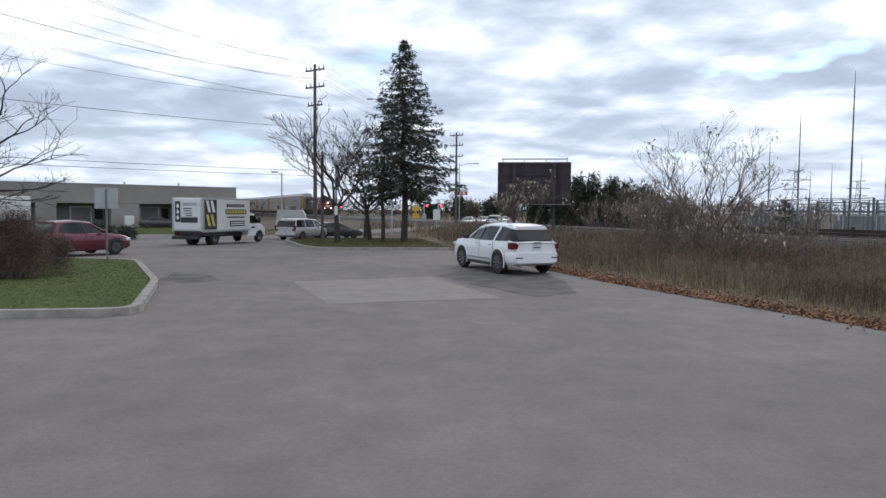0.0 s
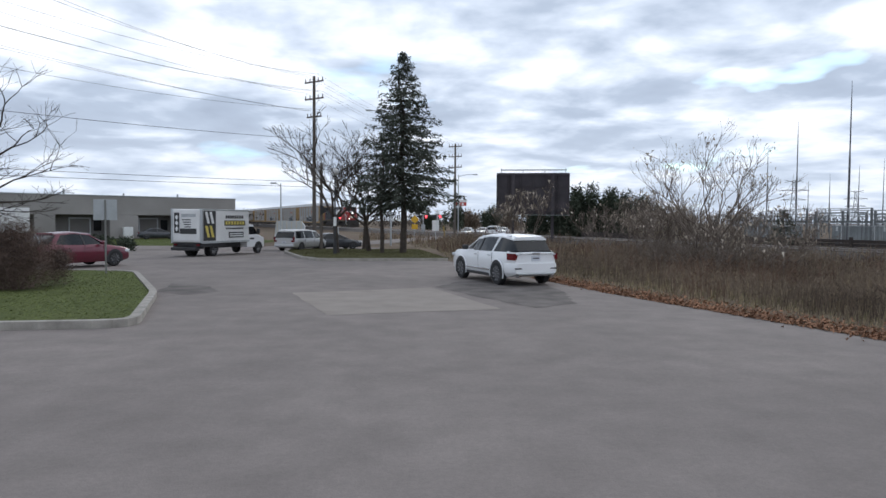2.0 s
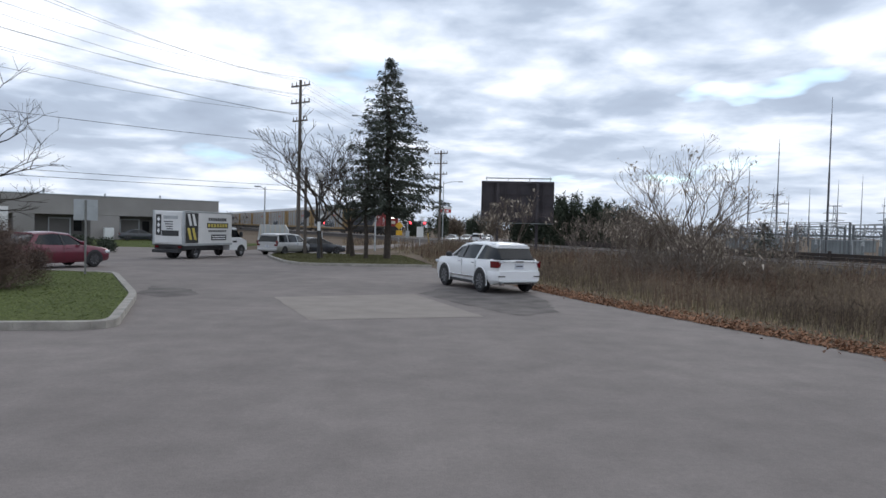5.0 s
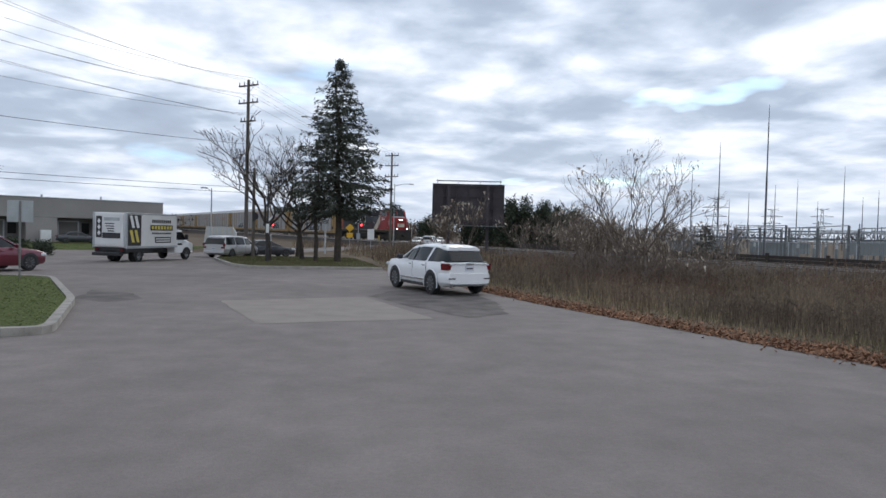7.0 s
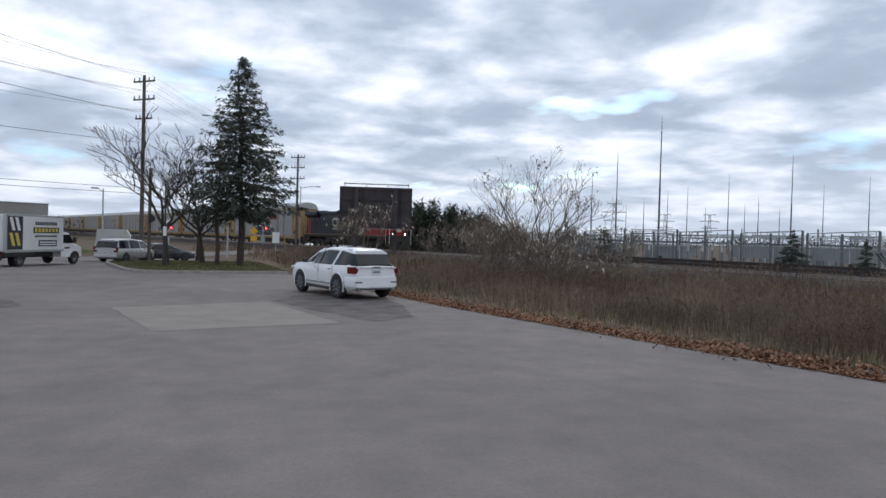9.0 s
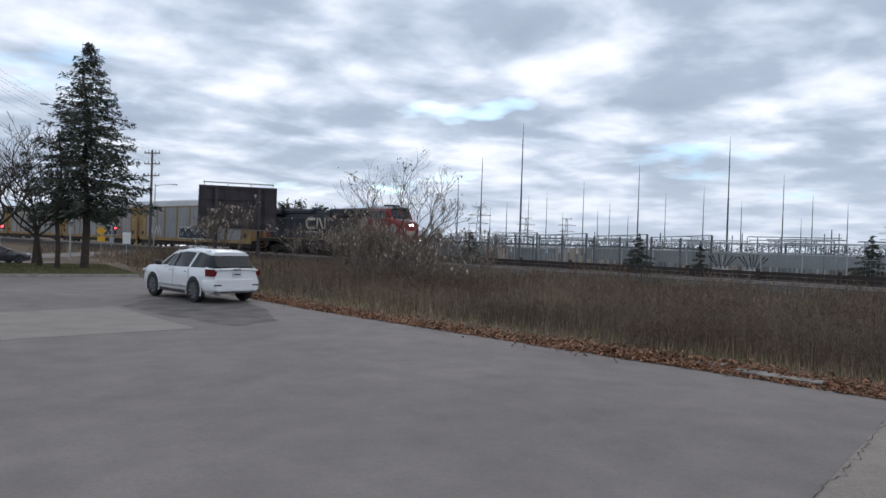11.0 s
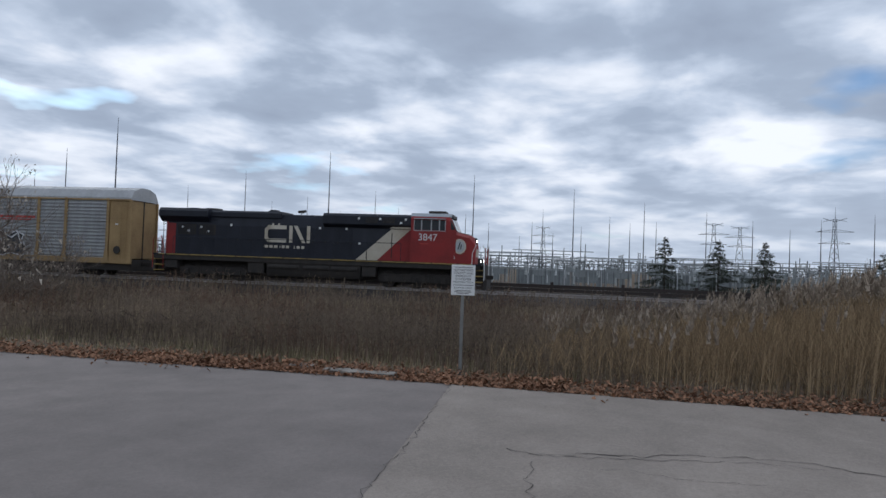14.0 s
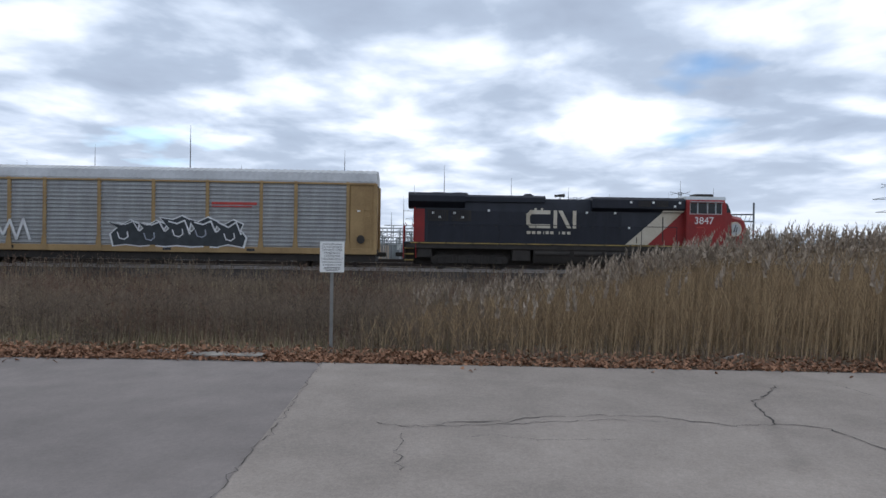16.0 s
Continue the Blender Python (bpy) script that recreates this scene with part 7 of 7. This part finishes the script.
for k, (x, y, h) in enumerate(((11.9, 30.5, 1.25), (13.0, 32.5, 1.35), (16.6, 31.0, 1.2), (15.3, 28.0, 0.85), (10.2, 36.0, 1.2), (13.4, 29.2, 0.9), (15.6, 31.5, 1.2), (11.0, 32.6, 1.4), (12.2, 34.5, 1.5), (17.5, 36.5, 1.0), (19.5, 33.0, 0.8))):
    bare_tree("bare_shrub", pose(x, y, float(ground_z(x, y))), "tangled leafless shrub with pale dry leaves in the weeds", 60 + k, h * 0.85, 0.030, 0.6, 4, 3, BARK_PALE, DRYLEAF, 70, leaf_size=1.1, twig_r=0.006, trunks=3, category="shrub", group="field shrubs")
for k, (x, y, rx, rz) in enumerate(((13.6, 30.9, 1.7, 1.75), (15.3, 29.8, 1.5, 1.45), (11.6, 32.6, 1.5, 1.2), (17.9, 31.6, 1.3, 1.2), (13.6, 36.4, 2.0, 1.7), (17.4, 38.0, 1.7, 1.5))):
    clump("bramble_bush", x, y, float(ground_z(x, y)), rx, rz, 2300, TWIG_GREY, "tangled grey leafless brambles round the shrubby tree", 160 + k, thin=0.018, size=0.5, category="bush", twig=BARK_PALE, group="field brambles")
for k, (x, y, rx, rz) in enumerate(((21.0, 87.4, 2.9, 7.2), (23.8, 86.5, 3.1, 7.6), (26.6, 85.0, 2.9, 6.7), (18.5, 90.4, 2.6, 4.8), (29.2, 83.0, 2.5, 5.6))):
    clump("evergreen_thicket", x, y, float(ground_z(x, y)), rx, rz, 8500, NEEDLE_FAR, "dark evergreen thicket beyond the railway", 70 + k, size=0.5, group="railside thickets")
for k, (x, y, rz) in enumerate(((15.2, 43.5, 3.6), (16.6, 42.6, 3.8), (18.1, 42.6, 3.3), (20.0, 41.5, 2.6), (10.5, 57.4, 6.4), (9.1, 58.0, 4.4))):
    bare_tree("pale_shrub", pose(x, y, float(ground_z(x, y))), "shrub with pale withered leaves beside the thicket", 80 + k, rz * 0.25, 0.05, 0.5, 4, 3, BARK_PALE, DRYLEAF, 1000 if x > 12 else 160, leaf_size=1.7, twig_r=0.009, trunks=3, upright=0.5, category="shrub", group="withered shrubs")
for k, (x, y, h) in enumerate(((41.5, 43.8, 3.7), (51.0, 29.9, 3.9), (58.0, 12.4, 5.3), (58.8, 8.4, 5.1), (59.2, 5.0, 4.9), (30.3, 53.2, 3.6), (44.2, 39.6, 2.8), (62.5, -3.0, 4.4))):
    spruce("young_spruce", x, y, -0.32, h, 0.56 * h, "young dark spruce beyond the railway", 90 + k, clear=0.03, density=1.2, gap=0.35, group="young spruces", size=0.34, power=1.0, layer=1.5, sprays=90)


def far_woods(name, places, label, seed, hmin, hmax):
    """Distant wood: many small ragged crowns in one mass."""
    rng = np.random.default_rng(seed)
    tris = []
    for x, y in places:
        h = rng.uniform(hmin, hmax)
        n = 150
        c = np.array((x, y, -1.5)) + rng.normal(0, 1, (n, 3)) * (h * 0.42, h * 0.42, 0) + np.stack([np.zeros(n), np.zeros(n), h * rng.random(n) ** 0.8], 1)
        u = rng.normal(0, 1, (n, 3)) * h * 0.05 + (0, 0, h * 0.07)
        w = rng.normal(0, 1, (n, 3)) * h * 0.025
        tris.append(np.stack([c - w, c + w, c + u], 1))
    tagged(triangles(name, np.concatenate(tris), FARTREE), label, "woods", kind="stuff")


rr = random.Random(77)
far_woods("far_woods", [(d * math.sin(radians(a)), d * math.cos(radians(a))) for a, d in ((rr.uniform(-34, 12), rr.uniform(260, 420)) for _ in range(170))], "distant bare wood beyond the road", 1, 4.5, 8)
far_woods("far_woods", [(d * math.sin(radians(a)), d * math.cos(radians(a))) for a, d in ((rr.uniform(12, 130), rr.uniform(520, 800)) for _ in range(330))], "distant wood along the horizon", 2, 7, 12)
for k, (x, y, rx, rz) in enumerate(((11.0, 158, 3.2, 6.2), (15.5, 165, 3.5, 5.2), (20.5, 160, 3.0, 5.8), (25.0, 170, 3.4, 5.0), (6.0, 172, 2.6, 4.5))):
    clump("roadside_tree", x, y, float(ground_z(x, y)), rx, rz, 3000, NEEDLE_FAR if k % 2 == 0 else WEED, "dark tree beyond the level crossing", 140 + k, size=0.6, category="tree", group="trees beyond the crossing")
far_woods("reed_side_trees", [(d * math.sin(radians(a)), d * math.cos(radians(a))) for a, d in ((rr.uniform(98, 120), rr.uniform(120, 170)) for _ in range(40))], "dark scrub beyond the reeds", 4, 3.5, 5.5)


# ---- substation beyond the railway ----
def mast(x, y, h):
    p = thing("lightning_mast", pose(x, y, -0.4), "slender dark steel lightning mast in the substation", "mast", "lightning masts")
    part("lower_shaft", Shape().tube((0, 0, 0), (0, 0, h * 0.55), 0.17, 0.12, 8), MAST, p)
    part("upper_shaft", Shape().tube((0, 0, h * 0.55), (0, 0, h * 0.93), 0.10, 0.07, 6), MAST, p)
    part("spike", Shape().tube((0, 0, h * 0.93), (0, 0, h + 0.9), 0.05, 0.025, 5), MAST, p)


for x, y, h in ((57.6, 85.9, 20), (121.5, 150, 20), (104.5, 110.6, 20), (162.9, 160.1, 20), (152.7, 135.8, 20), (90.3, 75.5, 20), (148.1, 119.5, 14.9), (122.7, 64.5, 20), (167.5, 90.4, 15.8), (170.5, 84.6, 13.5), (175.5, 73.6, 14.3), (200.6, 80.5, 20), (152.9, 53.7, 20), (180.3, 61, 13.3), (182.6, 53.8, 15.9), (184, 48.6, 14.2)):
    mast(x, y, h)
for x, y, h in ((185, 45.1, 20), (185.7, 42, 14.7), (218.1, 34.4, 20), (189.4, 18.7, 15.5), (190.1, 10.2, 13.2), (190.3, 3.4, 15.6), (204.1, 0.5, 20), (190.2, -7.7, 16.8), (70.9, 120.3, 20), (88.6, 162.9, 20), (98.9, 162.6, 11.9), (102.8, 160.2, 13.4), (107.8, 156.8, 15.5), (135.1, 185.9, 20), (115.5, 151.3, 11.3), (125.2, 143.3, 14)):
    mast(x, y, h)

for x, y, h in ((142.3, 103.5, 20.0), (165.7, 112.0, 17.4), (170.0, 105.4, 14.8), (164.3, 114.1, 10.9), (183.0, 80.6, 10.4), (186.7, 71.7, 11.8), (135.4, 147.2, 11.5), (129.1, 152.8, 12.9)):
    mast(x, y, h)


def bus_frame():
    p = thing("steel_gantry", Matrix(), "grey steel bus support frame with insulators", "steel frame", "substation frames")
    for x in (-3.4, 3.4):
        part("post", Shape().box(x - 0.08, x + 0.08, -0.08, 0.08, -0.5, 3.7), SUBDARK, p)
        part("brace", Shape().tube((x, 0, 2.6), (x * 0.65, 0, 3.6), 0.05, n=5), SUBDARK, p)
    part("beam", Shape().box(-3.6, 3.6, -0.09, 0.09, 3.6, 3.78), SUBGREY, p)
    for x in (-2.2, 0, 2.2):
        part("insulator", Shape().tube((x, 0, 3.78), (x, 0, 4.25), 0.09, 0.07, 6), PORCELAIN, p)
    part("bus_bar", Shape().tube((-3.6, 0, 4.27), (3.6, 0, 4.27), 0.05, n=5), GALV, p)
    part("lower_beam", Shape().box(-3.4, 3.4, -0.06, 0.06, 2.35, 2.5), SUBGREY, p)
    return p


def insulator_stand():
    p = thing("insulator_stand", Matrix(), "grey pedestal with a pale porcelain insulator column", "insulator", "substation insulators")
    part("pedestal", Shape().box(-0.13, 0.13, -0.13, 0.13, -0.5, 1.5), SUBGREY, p)
    s = Shape()
    for i in range(5):
        s.tube((0, 0, 1.5 + i * 0.22), (0, 0, 1.7 + i * 0.22), 0.16, 0.08, 7)
    part("column", s, PORCELAIN, p)
    part("cap", Shape().tube((0, 0, 2.6), (0, 0, 2.75), 0.1, n=6), SUBDARK, p)
    return p


def cabinet():
    p = thing("switch_cabinet", Matrix(), "grey-green steel switchgear cabinet row", "cabinet", "switch cabinets")
    part("casing", Shape().box(-3.3, 3.3, -0.8, 0.8, -0.4, 1.95, 0.05), SUBGREY, p)
    for i in range(6):
        part("door", Shape().box(-3.2 + i * 1.08, -2.2 + i * 1.08, -0.825, -0.805, -0.1, 1.8), SUBGREY, p)
    part("roof", Shape().box(-3.4, 3.4, -0.9, 0.9, 1.95, 2.03), GALV, p)
    return p


rs = random.Random(15)
frame_, stand_, cab_ = bus_frame(), insulator_stand(), cabinet()
frame_.matrix_basis, stand_.matrix_basis, cab_.matrix_basis = along(60, 40, -0.3), along(58, 20, -0.3), along(62, 30, -0.3)
for off, s0, s1, step in ((52, -100, 92, 15), (74, -110, 112, 14), (100, -120, 135, 16)):
    s = s0
    while s < s1:
        copy_thing(frame_, along(s, off + rs.uniform(-1.5, 1.5), -0.3) @ pose(0, 0, 0, 0, 0, rs.choice((0, 0, 90))))
        s += step * rs.uniform(0.7, 1.2)
for off, s0, s1, step in ((27, -70, 64, 3.2), (44, -80, 84, 4.5)):
    s = s0
    while s < s1:
        copy_thing(stand_, along(s, off + rs.uniform(-2, 2), -0.3))
        s += step * rs.uniform(0.5, 1.5)
for off, s0, s1, step in ((47, -90, 86, 17), (66, -110, 104, 15)):
    s = s0
    while s < s1:
        copy_thing(cab_, along(s, off + rs.uniform(-1.5, 1.5), -0.3))
        s += step * rs.uniform(0.8, 1.6)

def equipment_screen():
    p = thing("equipment_screen", Matrix(), "pale grey-green steel screen bay with bracing above", "screen", "substation screens")
    for i in range(4):
        part("panel", Shape().box(-1.985 + i, -1.015 + i, -0.03, 0.0, 0.78, 2.0), SCREEN, p)
    for i in range(7):
        x = -1.9 + i * 0.58
        part("leg", Shape().box(x - 0.06, x + 0.06, -0.10, 0.02, -0.5, 0.78), SUBDARK if i % 3 else GALV, p)
    part("top_rail", Shape().box(-2.0, 2.0, -0.06, 0.06, 2.01, 2.10), GALV, p)
    part("upper_rail", Shape().tube((-2.0, 0.4, 3.0), (2.0, 0.4, 3.0), 0.045, n=6), GALV, p)
    part("post", Shape().box(-1.3, -1.2, 0.35, 0.45, -0.5, 3.0), SUBDARK, p)
    for a, b in ((-0.2, 0.15), (0.9, 0.55)):
        part("strut", Shape().tube((a, 0.1, 2.95), (b, 0.1, 2.08), 0.06, n=6), GALV, p)
    part("terminal_box", Shape().box(0.4, 0.8, -0.5, -0.2, -0.4, 0.35, 0.02), PORCELAIN, p)
    return p


def open_bay():
    p = thing("open_bus_bay", Matrix(), "open bay of thin posts under two pale beams", "steel frame", "substation bays")
    for z in (1.85, 2.45):
        part("beam", Shape().box(-2.0, 2.0, -0.05, 0.05, z, z + 0.12), SCREEN, p)
    for i in range(6):
        x = -1.8 + i * 0.7
        part("post", Shape().box(x - 0.05, x + 0.05, -0.04, 0.04, -0.5, (2.5, 1.9, 2.9, 1.9, 2.5, 1.9)[i]), SUBDARK if i % 2 else SUBGREY, p)
    for x in (-1.1, 0.3):
        part("insulator", Shape().tube((x + 0.2, -0.3, 0.5), (x + 0.2, -0.3, 1.3), 0.09, 0.07, 7), PORCELAIN, p)
    part("panel", Shape().box(-0.9, 0.6, 0.05, 0.09, 1.2, 1.8), SCREEN, p)
    return p


def line_portal():
    p = thing("line_portal", Matrix(), "dark steel portal with a pale upper tube", "steel frame", "substation portals")
    for x in (-3.1, 0.0, 3.1):
        part("post", Shape().box(x - 0.09, x + 0.09, -0.09, 0.09, -0.5, 3.6 if x > 3 else 3.3), SUBDARK, p)
    part("beam", Shape().box(-3.1, 3.1, -0.07, 0.07, 2.14, 2.28), SUBDARK, p)
    part("upper_tube", Shape().tube((-3.1, 0, 3.3), (3.1, 0, 3.6), 0.05, n=6), GALV, p)
    for x in (-1.6, 1.4):
        part("strut", Shape().tube((x - 0.3, 0, 2.28), (x, 0, 3.3), 0.06, n=6), GALV, p)
    return p


def bus_run():
    p = thing("bus_run", Matrix(), "run of thin grey posts carrying a pale bus tube", "steel frame", "substation bus runs")
    for i in range(4):
        h = (3.4, 3.6, 3.4, 4.6)[i]
        part("post", Shape().box(-3.3 + i * 2.2, -3.22 + i * 2.2, -0.04, 0.04, -0.5, h), SUBDARK if i % 2 else SUBGREY, p)
        part("insulator", Shape().tube((-3.26 + i * 2.2, 0, 3.3), (-3.26 + i * 2.2, 0, 3.75), 0.08, 0.06, 6), PORCELAIN, p)
    part("bus_bar", Shape().tube((-4.2, 0, 3.8), (4.2, 0, 3.8), 0.05, n=5), GALV, p)
    part("brace", Shape().tube((-3.26, 0, 2.7), (-1.06, 0, 3.7), 0.035, n=5), GALV, p)
    return p


screen_, bay_, portal_, run_ = equipment_screen(), open_bay(), line_portal(), bus_run()
screen_.matrix_basis, run_.matrix_basis = along(9, 25, -0.05), along(50, 32, -0.3)
bay_.matrix_basis, portal_.matrix_basis = along(5, 25, -0.05), along(27.6, 23.4, 0.0)
for i in range(1, 8):
    copy_thing(screen_, along(9 + i * 4.02, 25, -0.05))
for i in range(1, 18):
    copy_thing(bay_, along(5 - i * 4.02, 25 + rs.uniform(-0.3, 0.3), -0.05))
for i in range(1, 17):
    copy_thing(bay_, along(2 - i * 4.4, 33 + rs.uniform(-0.5, 0.5), 0.35))
for i in range(1, 5):
    copy_thing(portal_, along(27.6 + i * 6.9, 23.4 + 0.5 * (i % 2), 0.0))
for off, s0, s1, step in ((29, 0, 46, 8.6), (36, -76, 46, 8.4), (42, -80, 76, 9), (58, -90, 90, 9.5)):
    s = s0
    while s < s1:
        copy_thing(run_, along(s, off + rs.uniform(-1, 1), rs.uniform(-0.9, 0.0)))
        s += step * rs.uniform(0.95, 1.15)

# chain-link fence along the substation's side
fence = thing("substation_fence", Matrix(), "grey steel palisade fence round the substation", "fence", kind="structure")
fpost = Shape().tube((0, 0, -0.5), (0, 0, 2.1), 0.045, n=6).mesh("fence_post", GALV)
for i in range(42):
    part("fence_post", fpost, GALV, fence, m=along(-70 + i * 3.0, 13.5, -0.25))
s = Shape()
for i in range(420):
    q = -70 + i * 0.30
    a = track_point(q, 13.5, -0.2)
    s.tube(a, a + Vector((0, 0, 2.0)), 0.013, n=3, caps=False)
for z in (-0.1, 1.75):
    s.tube(track_point(-70, 13.5, z), track_point(56, 13.5, z), 0.03, n=4)
tagged(part("fence_pales", s, SUBGREY, fence, smooth=0), kind="stuff")

# fans of dark cable ends
for q, off in ((23.0, 22), (20.2, 22)):
    p = thing("cable_fan", along(q, off, 0.0), "fan of dark cable terminations rising from the ground", "cable terminal", "cable fans")
    for a in (-46, -32, -10, 2, 14, 36, 50):
        part("termination", Shape().tube((0.5 * math.sin(radians(a)), 0, 0.55), (1.75 * math.sin(radians(a)), 0, 0.45 + 1.4 * math.cos(radians(a * 0.7))), 0.035, 0.075, 7), BLACK, p)
    part("plinth", Shape().box(-0.8, 0.8, -0.4, 0.4, -0.5, 0.4, 0.03), GALV, p)
    for x in (-0.6, -0.2, 0.2, 0.6):
        part("connector", Shape().tube((x, -0.2, 0.4), (x, -0.2, 0.7), 0.09, 0.06, 7), PORCELAIN, p)


def pylon(x, y, h, az_, delta=False):
    p = thing("pylon", pose(x, y, -1.0, 0, 0, az_), "distant steel lattice pylon", "pylon", "lattice pylons")
    s = Shape()
    w0, w1, n = h * 0.10, h * 0.025, 7
    r = 0.05 + h * 0.0035

    def leg(i, k):
        t = k / n
        w = w0 + (w1 - w0) * min(1, t * 1.25)
        return Vector(((w if i in (0, 3) else -w), (w if i < 2 else -w), h * t))
    for k in range(n):
        for i in range(4):
            s.tube(leg(i, k), leg(i, k + 1), r, n=4, caps=False)
            s.tube(leg(i, k), leg((i + 1) % 4, k + 1), r * 0.6, n=3, caps=False)
            s.tube(leg((i + 1) % 4, k), leg(i, k + 1), r * 0.6, n=3, caps=False)
    part("lattice_body", s, SUBDARK, p)
    for z, half in ((0.96, 0.16), (0.80, 0.26), (0.62, 0.22)):
        a = Shape()
        a.tube((-half * h, 0, h * z + (0.05 * h if z > 0.9 else 0)), (0, 0, h * z), r, n=4).tube((half * h, 0, h * z + (0.05 * h if z > 0.9 else 0)), (0, 0, h * z), r, n=4)
        a.tube((-half * h, 0, h * z), (0, 0, h * (z + 0.04)), r * 0.7, n=3).tube((half * h, 0, h * z), (0, 0, h * (z + 0.04)), r * 0.7, n=3)
        part("crossarm", a, SUBDARK, p)


for x, y, h in ((415.8, 61.4, 31.8), (417.6, 47.7, 30), (380.3, 0.9, 31.6), (464.6, 185.8, 32.5), (567.6, 317.5, 27.6), (169.5, 248, 15.4), (202, 261.4, 16.8), (131.6, 224.6, 17.6), (290.7, -74, 27)):
    pylon(x, y, h, -math.degrees(math.atan2(x, y)))
g = thing("portal_gantry", pose(129.9, -9.5, -0.8, 0, 0, -94), "dark steel portal gantry", "gantry")
for x in (-2.3, 2.3):
    part("post", Shape().box(x - 0.15, x + 0.15, -0.15, 0.15, 0, 10.6), SUBDARK, g)
for z in (7.2, 8.4):
    part("beam", Shape().box(-2.3, 2.3, -0.15, 0.15, z, z + 0.25), SUBDARK, g)
s = Shape()
for i in range(6):
    s.tube((-2.3 + i * 0.77, 0, 7.3), (-1.9 + i * 0.77, 0, 8.5), 0.06, n=4)
part("lattice", s, SUBDARK, g)

stick = Shape()
stick.tube((13.03, -0.62, 0.05), (13.2, -0.95, 0.14), 0.03, 0.014, 8)
tagged(part("driftwood_stick", stick, KERB), "bleached pale stick lying against the reeds", "stick")


motions()
